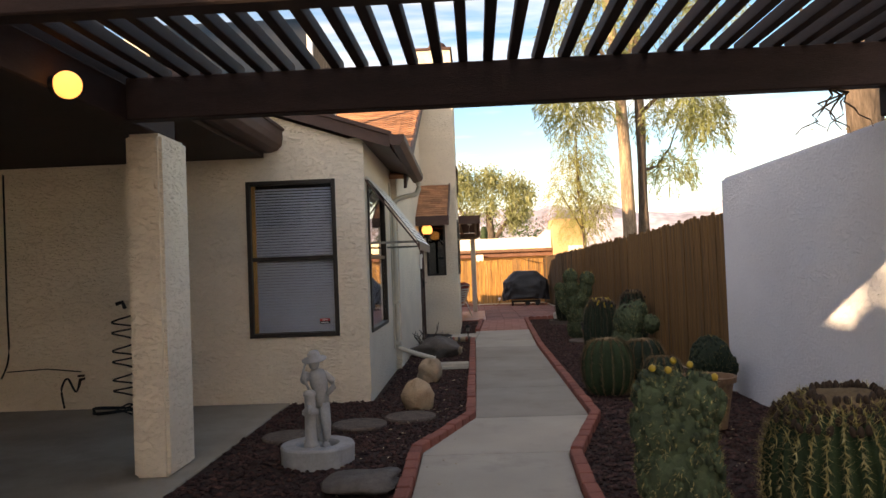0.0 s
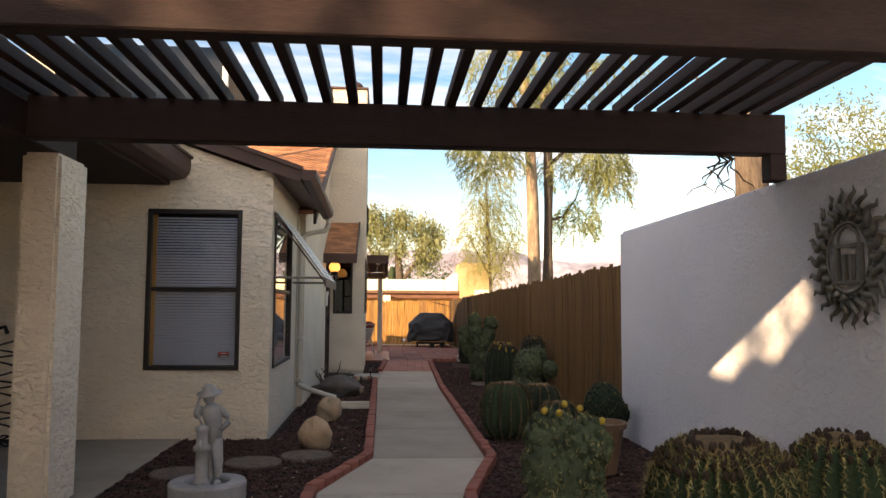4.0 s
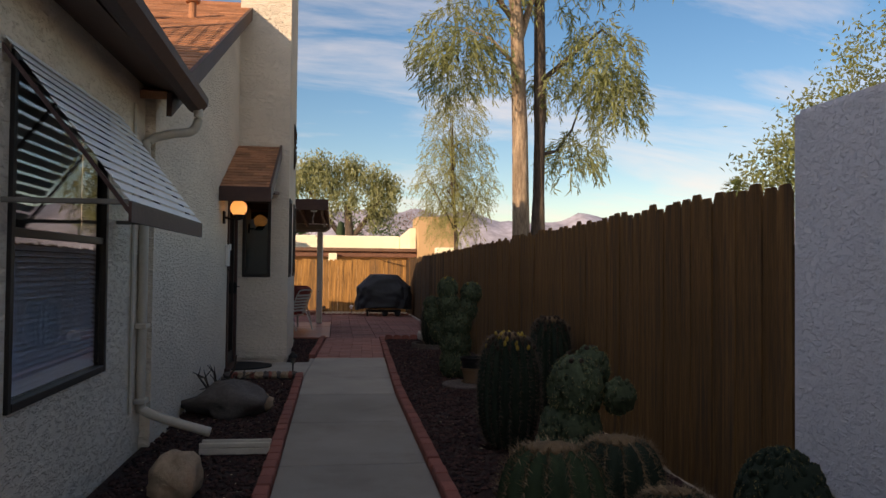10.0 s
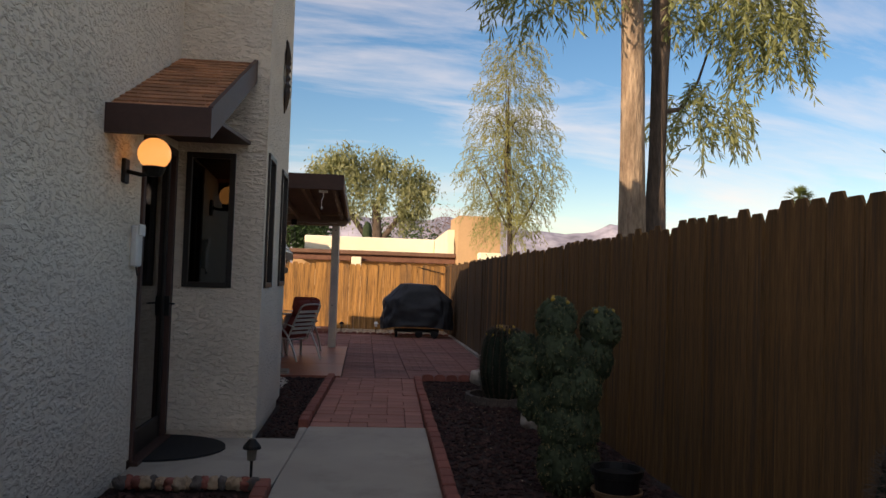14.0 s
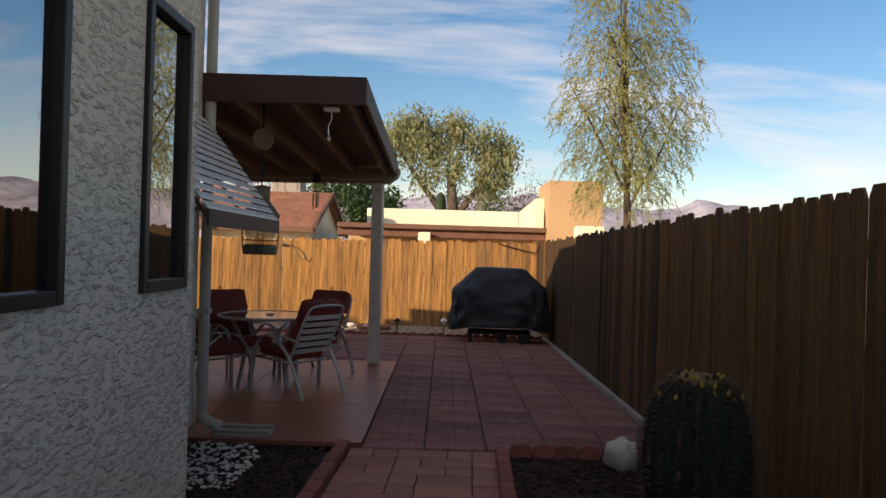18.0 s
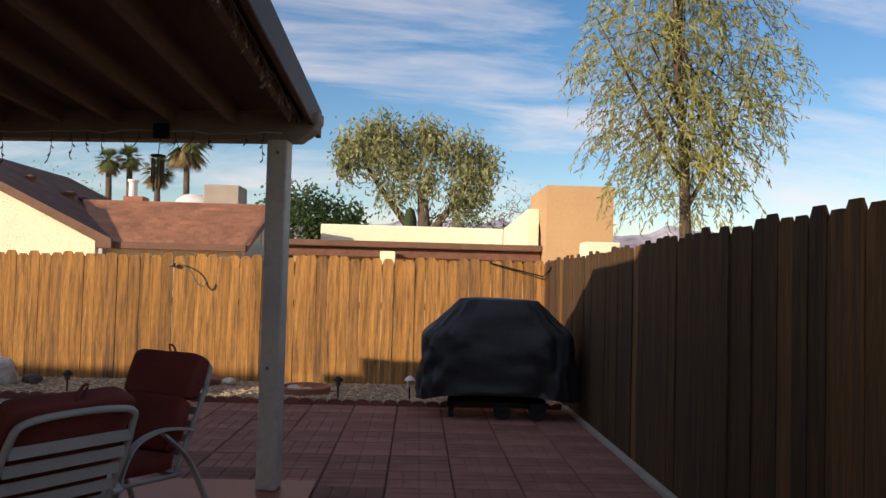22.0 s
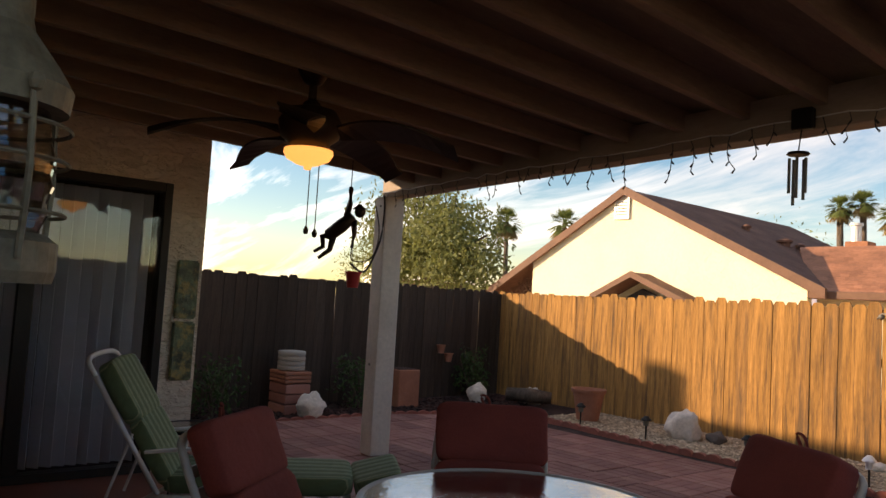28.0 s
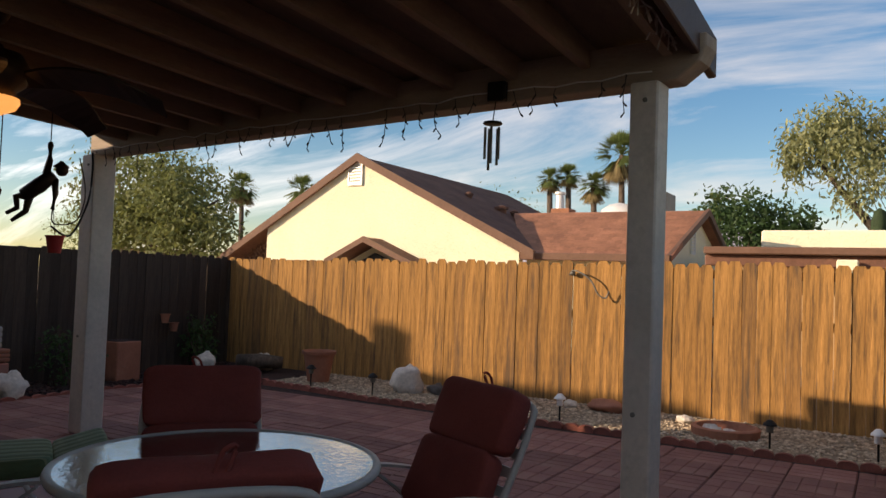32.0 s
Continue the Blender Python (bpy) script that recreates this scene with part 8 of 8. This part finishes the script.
mk.lathe([(0.055, 0.275), (0.05, 0.285), (0.03, 0.30), (0.01, 0.32)], 0.08, 0, 12)
mk.tube([(0.04, 0.0, 0.19), (0.05, 0, 0.08), (0.035, 0, -0.03)], [0.026, 0.02, 0.016], 8)
mk.tube([(-0.15, 0, 0.06), (-0.21, 0, 0.05), (-0.20, 0, -0.03), (-0.27, 0, -0.07)], [0.034, 0.026, 0.02, 0.014], 8)
mk.tube([(-0.13, 0.02, 0.05), (-0.15, 0.02, -0.05), (-0.24, 0.02, -0.12)], [0.03, 0.022, 0.014], 8)
mk.tube(arc([(0.035, 0, -0.03), (0.05, 0, -0.13), (0.2, 0.0, -0.10), (0.25, 0, 0.1), (0.2, 0, 0.35)], 5), 0.005, 5)
ob = solo("climbing_figurine", mk, M_BRONZE, "dark metal climbing monkey figurine hanging on a rope", "figurine", smooth=True)
ob.matrix_basis = pose(-5.07, 18.52, 1.77, 0, 0, 40)
hp = flower_pot("hanging_pot", "small red hanging pot below the figurine", -5.02, 18.56, 0.068, 0.125, material("bright_red_pot", (0.42, 0.03, 0.03), 0.5), soil=False)
hp.matrix_basis = pose(-5.02, 18.56, 1.43)
part("cord", Geo().tube([(0, 0, 0.1), (0.0, -0.03, 0.36)], 0.003, 5), M_WIRE, hp)
cord2 = Geo().tube(arc([(-5.40, 19.08, 2.25), (-5.36, 19.06, 2.1), (-5.37, 19.04, 1.85), (-5.36, 18.9, 1.58), (-5.06, 18.55, 1.62)], 6), 0.008, 6)
solo("black_cord", cord2, M_RUBBER, "black cord looped down the corner post", "cord")

# ---- far strip and planting bed ----
for x, y in ((-0.76, 22.42), (-5.0, 22.5), (-6.0, 22.6), (-3.8, 22.45)):
    solar_light(x, y, 0.24)
solar_light(-2.68, 22.42, 0.26, True)
solar_light(0.05, 22.45, 0.26, True)
flower_pot("flower_pot", "large terracotta pot in the gravel corner", -6.15, 22.92, 0.22, 0.38, M_TERRA)
boulder("boulder", "pale boulder on the gravel strip", -4.84, 22.98, 0.175, 0.31, M_ROCK_WHITE, 8.1, 1.05)
boulder("boulder", "low reddish flat stone by the back fence", -2.5, 23.35, 0.14, 0.12, M_TERRA, 3.3, 1.4)
boulder("boulder", "small grey stone beside the pale boulder", -4.5, 23.1, 0.1, 0.12, M_ROCK_GREY, 6.6)
ring_pot = Geo().lathe([(0.30, -0.05), (0.31, 0.06), (0.29, 0.07), (0.26, 0.07), (0.24, 0.0), (0.01, -0.01)], -1.2, 22.85, 30)
solo("sunken_pot", ring_pot, M_TERRA, "terracotta rim sunk in the gravel", "pot")
for x, y, r, s in ((-1.32, 22.8, 0.07, 2.2), (-1.15, 22.78, 0.05, 3.3), (-1.65, 23.2, 0.06, 4.1), (-2.2, 23.3, 0.07, 5.1), (-2.9, 23.3, 0.06, 7.2)):
    boulder("stone", "small pale stone on the gravel", x, y, r, r * 1.2, M_ROCK_WHITE, s, 1.3, group="gravel stones")
stack = thing("paver_stack", "stack of round and square pavers against the side fence", "paver stack", at=pose(-7.95, 19.72, -0.02))
for i in range(3):
    part("block", Geo().box(-0.2, 0.2, -0.16, 0.16, i * 0.115, i * 0.115 + 0.105), M_PAVER, stack, bevel=0.01)
for i in range(3):
    part("square_paver", Geo().box(-0.19, 0.19, -0.17, 0.17, 0.35 + i * 0.045, 0.388 + i * 0.045), M_TERRA, stack, bevel=0.006)
for i in range(4):
    part("round_paver", Geo().lathe([(0.155, 0.49 + i * 0.055), (0.16, 0.50 + i * 0.055), (0.16, 0.53 + i * 0.055), (0.15, 0.54 + i * 0.055)], n=24), M_CONCRETE, stack)
boulder("boulder", "rough white rock at the bed's edge", -7.48, 19.74, 0.15, 0.27, M_ROCK_WHITE, 1.9, 1.1)
boulder("boulder", "white rock in the bed's corner", -7.95, 22.7, 0.13, 0.24, M_ROCK_WHITE, 2.9)
boulder("boulder", "white rock beside the dark log", -7.5, 23.35, 0.14, 0.22, M_ROCK_WHITE, 3.9)
solo("log", Geo().tube([(-7.6, 22.95, 0.13), (-7.3, 23.1, 0.14), (-7.1, 23.3, 0.12)], [0.09, 0.1, 0.08], 12), M_BARK_DARK, "short dark log lying in the planting bed", "log", smooth=True)
sqp = thing("square_planter", "square terracotta planter by the side fence", "planter", at=pose(-7.95, 21.35, -0.02))
part("body", Geo().prism([(-0.17, -0.17), (0.17, -0.17), (0.17, 0.17), (-0.17, 0.17)], 0, 0.48), M_TERRA, sqp, bevel=0.012)
part("soil", Geo().box(-0.15, 0.15, -0.15, 0.15, 0.48, 0.485), M_SOIL, sqp)
for nm, x, y, r, h, mt, s in (("shrub", -7.85, 18.75, 0.3, 0.55, M_BUSH, 51), ("shrub", -7.95, 20.7, 0.3, 0.6, M_BUSH, 52), ("climbing_plant", -8.3, 22.9, 0.22, 0.7, M_BUSH, 53)):
    sh = thing(nm, "dark green leafy shrub in the planting bed", "shrub")
    rr = random.Random(s)
    for k in range(5):
        part("stem", Geo().tube([(x, y, -0.02), (x + rr.gauss(0, r * 0.4), y + rr.gauss(0, r * 0.4), h * rr.uniform(0.6, 1.0))], [0.01, 0.004], 5), M_BARK_DARK, sh)
    c = Geo()
    leaves(c, rr, (x, y, h * 0.55), (r, r, h * 0.5), 900, 0.07, 0.014, 0.4, 8, 0.05, 0.0)
    tagged(part("crown", c, mt, sh), kind="stuff")
for z, y in ((0.62, 22.35), (0.5, 22.5)):
    w = flower_pot("wall_pot", "small terracotta pot hung on the side fence", -8.35, y, 0.07, 0.12, M_TERRA)
    w.matrix_basis = pose(-8.38, y, z)
hk = Geo().tube(arc([(-3.10, 23.67, 1.45), (-3.02, 23.60, 1.50), (-2.90, 23.58, 1.46), (-2.80, 23.58, 1.38), (-2.72, 23.58, 1.24), (-2.64, 23.6, 1.20), (-2.60, 23.6, 1.28)], 5), 0.010, 6)
hk.ball(-3.05, 23.64, 1.47, 0.035, 0.03, 0.03, 8)
solo("plant_hook", hk, M_GALV, "grey iron plant hook on the back fence", "hook", smooth=True)
rod = Geo().tube([(1.05, 23.66, 1.60), (1.74, 23.55, 1.44), (1.82, 23.2, 1.60)], 0.010, 6)
solo("corner_rod", rod, M_BLACK, "thin dark rod across the fence corner", "rod")


# ---- paving, gravel and lava rock ----
def scatter(name, label, mat, regions, per_m2, size, seed, z=0.0, avoid=()):
    """Many small angular stones in one mesh, spread over rectangles."""
    r, g = random.Random(seed), Geo()
    shapes = []
    for k in range(6):
        rr = random.Random(k + seed)
        v = [Vector((rr.uniform(0.6, 1.2) * sx, rr.uniform(0.6, 1.2) * sy, rr.uniform(0.4, 0.9) * sz)) for sx, sy, sz in ((1, 0, 0), (-1, 0, 0), (0, 1, 0), (0, -1, 0), (0, 0, 1), (0, 0, -1))]
        shapes.append(([p + Vector((rr.gauss(0, 0.15), rr.gauss(0, 0.15), rr.gauss(0, 0.1))) for p in v], [(0, 2, 4), (2, 1, 4), (1, 3, 4), (3, 0, 4), (2, 0, 5), (1, 2, 5), (3, 1, 5), (0, 3, 5)]))
    for xa, xb, ya, yb, inside in regions:
        for _ in range(int((xb - xa) * (yb - ya) * per_m2)):
            x, y = r.uniform(xa, xb), r.uniform(ya, yb)
            if not inside(x, y):
                continue
            s, a = size * r.uniform(0.55, 1.5), r.uniform(0, 6.28)
            c, q = math.cos(a), math.sin(a)
            v, f = r.choice(shapes)
            g.add([(x + s * (p.x * c - p.y * q), y + s * (p.x * q + p.y * c), z + s * p.z * 0.8) for p in v], f)
    return tagged(part(name, g, mat), label, "gravel", "", "stuff")


scatter("lava_rock", "crushed dark red lava rock in the house bed", M_LAVA, [
    (-2.8, -0.9, -2.0, 3.03, lambda x, y: x < edge_at(WALK_L, y) - 0.1), (-1.86, -0.9, 3.03, 9.3, lambda x, y: True), (-1.86, -0.8, 12.65, 14.7, lambda x, y: True), (-1.1, -0.8, 11.02, 12.65, lambda x, y: True)], 620, 0.021, 61, -0.022)
scatter("lava_rock", "crushed dark red lava rock in the fence bed", M_LAVA, [(-0.02, 1.9, -2.4, 14.55, lambda x, y: x > edge_at(WALK_R, y) + 0.1)], 560, 0.022, 62, -0.022)
scatter("gravel", "tan gravel before the back fence", M_GRAVEL, [(-6.6, 1.75, 22.25, 23.65, lambda x, y: y > 22.48 - 0.06 * (x + 6.6))], 700, 0.017, 63, -0.008)
scatter("gravel", "pale gravel under the corner downspout", M_ROCK_WHITE, [(-1.84, -1.2, 13.6, 14.7, lambda x, y: x + 0.5 * y < 6.0)], 600, 0.018, 64, -0.012)
scatter("mulch", "dark chips in the side planting bed", M_LAVA, [(-8.4, -7.4, 17.8, 23.6, lambda x, y: True)], 200, 0.03, 65, -0.005)
M_LITTER = material("dry_leaf_litter", (0.42, 0.34, 0.24), 0.9, vary=0.3, scale=9, island=0.5)
lit = Geo()
rng = random.Random(66)
for _ in range(520):
    if rng.random() < 0.6:
        x, y = rng.uniform(0.5, 1.9), rng.uniform(-1.5, 14)
    else:
        x, y = rng.uniform(-1.8, -0.95), rng.uniform(-1.5, 9.2)
    a, l_ = rng.uniform(0, 6.28), rng.uniform(0.015, 0.05)
    c, s = math.cos(a), math.sin(a)
    lit.add([(x, y, 0.002), (x + c * l_ * 0.5 - s * 0.005, y + s * l_ * 0.5 + c * 0.005, 0.008), (x + c * l_, y + s * l_, 0.003), (x + c * l_ * 0.5 + s * 0.005, y + s * l_ * 0.5 - c * 0.005, 0.006)], [(0, 1, 2, 3)])
tagged(part("leaf_litter", lit, M_LITTER), "dry leaf litter over the lava beds", "leaf litter", "", "stuff")

# brick walk: basket of long and short pavers
walkb = thing("brick_walk", "red brick paver walk leading to the patio", "walk", kind="structure")
cells = {}


def brick_piece(w, l):
    key = (round(w, 3), round(l, 3))
    if key not in cells:
        cells[key] = Geo().box(-w / 2 + 0.003, w / 2 - 0.003, -l / 2 + 0.003, l / 2 - 0.003, -0.06, 0.0).mesh("paver", M_PAVER, bevel=0.004)
    return cells[key]


rng = random.Random(91)
structure("paver_bed", Geo().box(-0.72, 0.42, 11.36, 14.62, -0.25, -0.022), M_SOIL, "dark sand under the pavers", "bed")
u = 1.05 / 6
for j in range(16):
    y0 = 11.365 + j * 0.2025
    x_left = -0.715 + 0.115 * j / 15
    i = 0
    off = (j // 2) % 2
    while i < 6:
        long = (i + off + j) % 3 == 0 and i < 5
        w = 2 * u if long else u
        ob = part("paver", brick_piece(w, 0.2), M_PAVER, walkb)
        ob.location = (x_left + i * u + w / 2, y0 + 0.1, rng.uniform(-0.004, 0.003))
        i += 2 if long else 1

# patio: square pavers cast as four by two bricks
patio = thing("brick_patio", "red square patio pavers stamped like bricks", "patio", kind="structure")
structure("patio_bed", Geo().box(-7.36, 1.82, 14.62, 22.3, -0.3, -0.03), M_SOIL, "dark sand under the patio pavers", "bed")


def cast_paver(w, l, turn):
    g = Geo().box(-w / 2 + 0.004, w / 2 - 0.004, -l / 2 + 0.004, l / 2 - 0.004, -0.05, -0.006)
    nx, ny = (2, 4) if turn else (4, 2)
    bw, bl = (w - 0.008) / nx, (l - 0.008) / ny
    for i in range(nx):
        for j in range(ny):
            x, y = -w / 2 + 0.004 + i * bw, -l / 2 + 0.004 + j * bl
            k = 0.005
            x0, x1, y0, y1 = x + k * 0.5, x + bw - k * 0.5, y + k * 0.5, y + bl - k * 0.5
            g.add([(x0, y0, -0.006), (x1, y0, -0.006), (x1, y1, -0.006), (x0, y1, -0.006), (x0 + k, y0 + k, 0), (x1 - k, y0 + k, 0), (x1 - k, y1 - k, 0), (x0 + k, y1 - k, 0)],
                  [(4, 5, 6, 7), (0, 1, 5, 4), (1, 2, 6, 5), (2, 3, 7, 6), (3, 0, 4, 7)])
    return g


P = 0.455
kinds = [cast_paver(P, P, 0).mesh("patio_paver", M_PATIO), cast_paver(P, P, 1).mesh("patio_paver", M_PATIO)]
nx, ny = 21, 17
for j in range(ny):
    for i in range(nx):
        x, y = 1.75 - (i + 0.5) * P, 14.66 + (j + 0.5) * P
        if y + P / 2 > 22.2:
            continue
        if x < -0.53 and y < 18.76 and not (-7.3 < x < -5.7 and y > 17.8):
            continue
        if x < -7.2 or (x < -6.7 and y > 21.8):
            continue
        ob = part("paver", kinds[(i + j) % 2], M_PATIO, patio)
        ob.location = (x, y, rng.uniform(-0.004, 0.003) - 0.002)
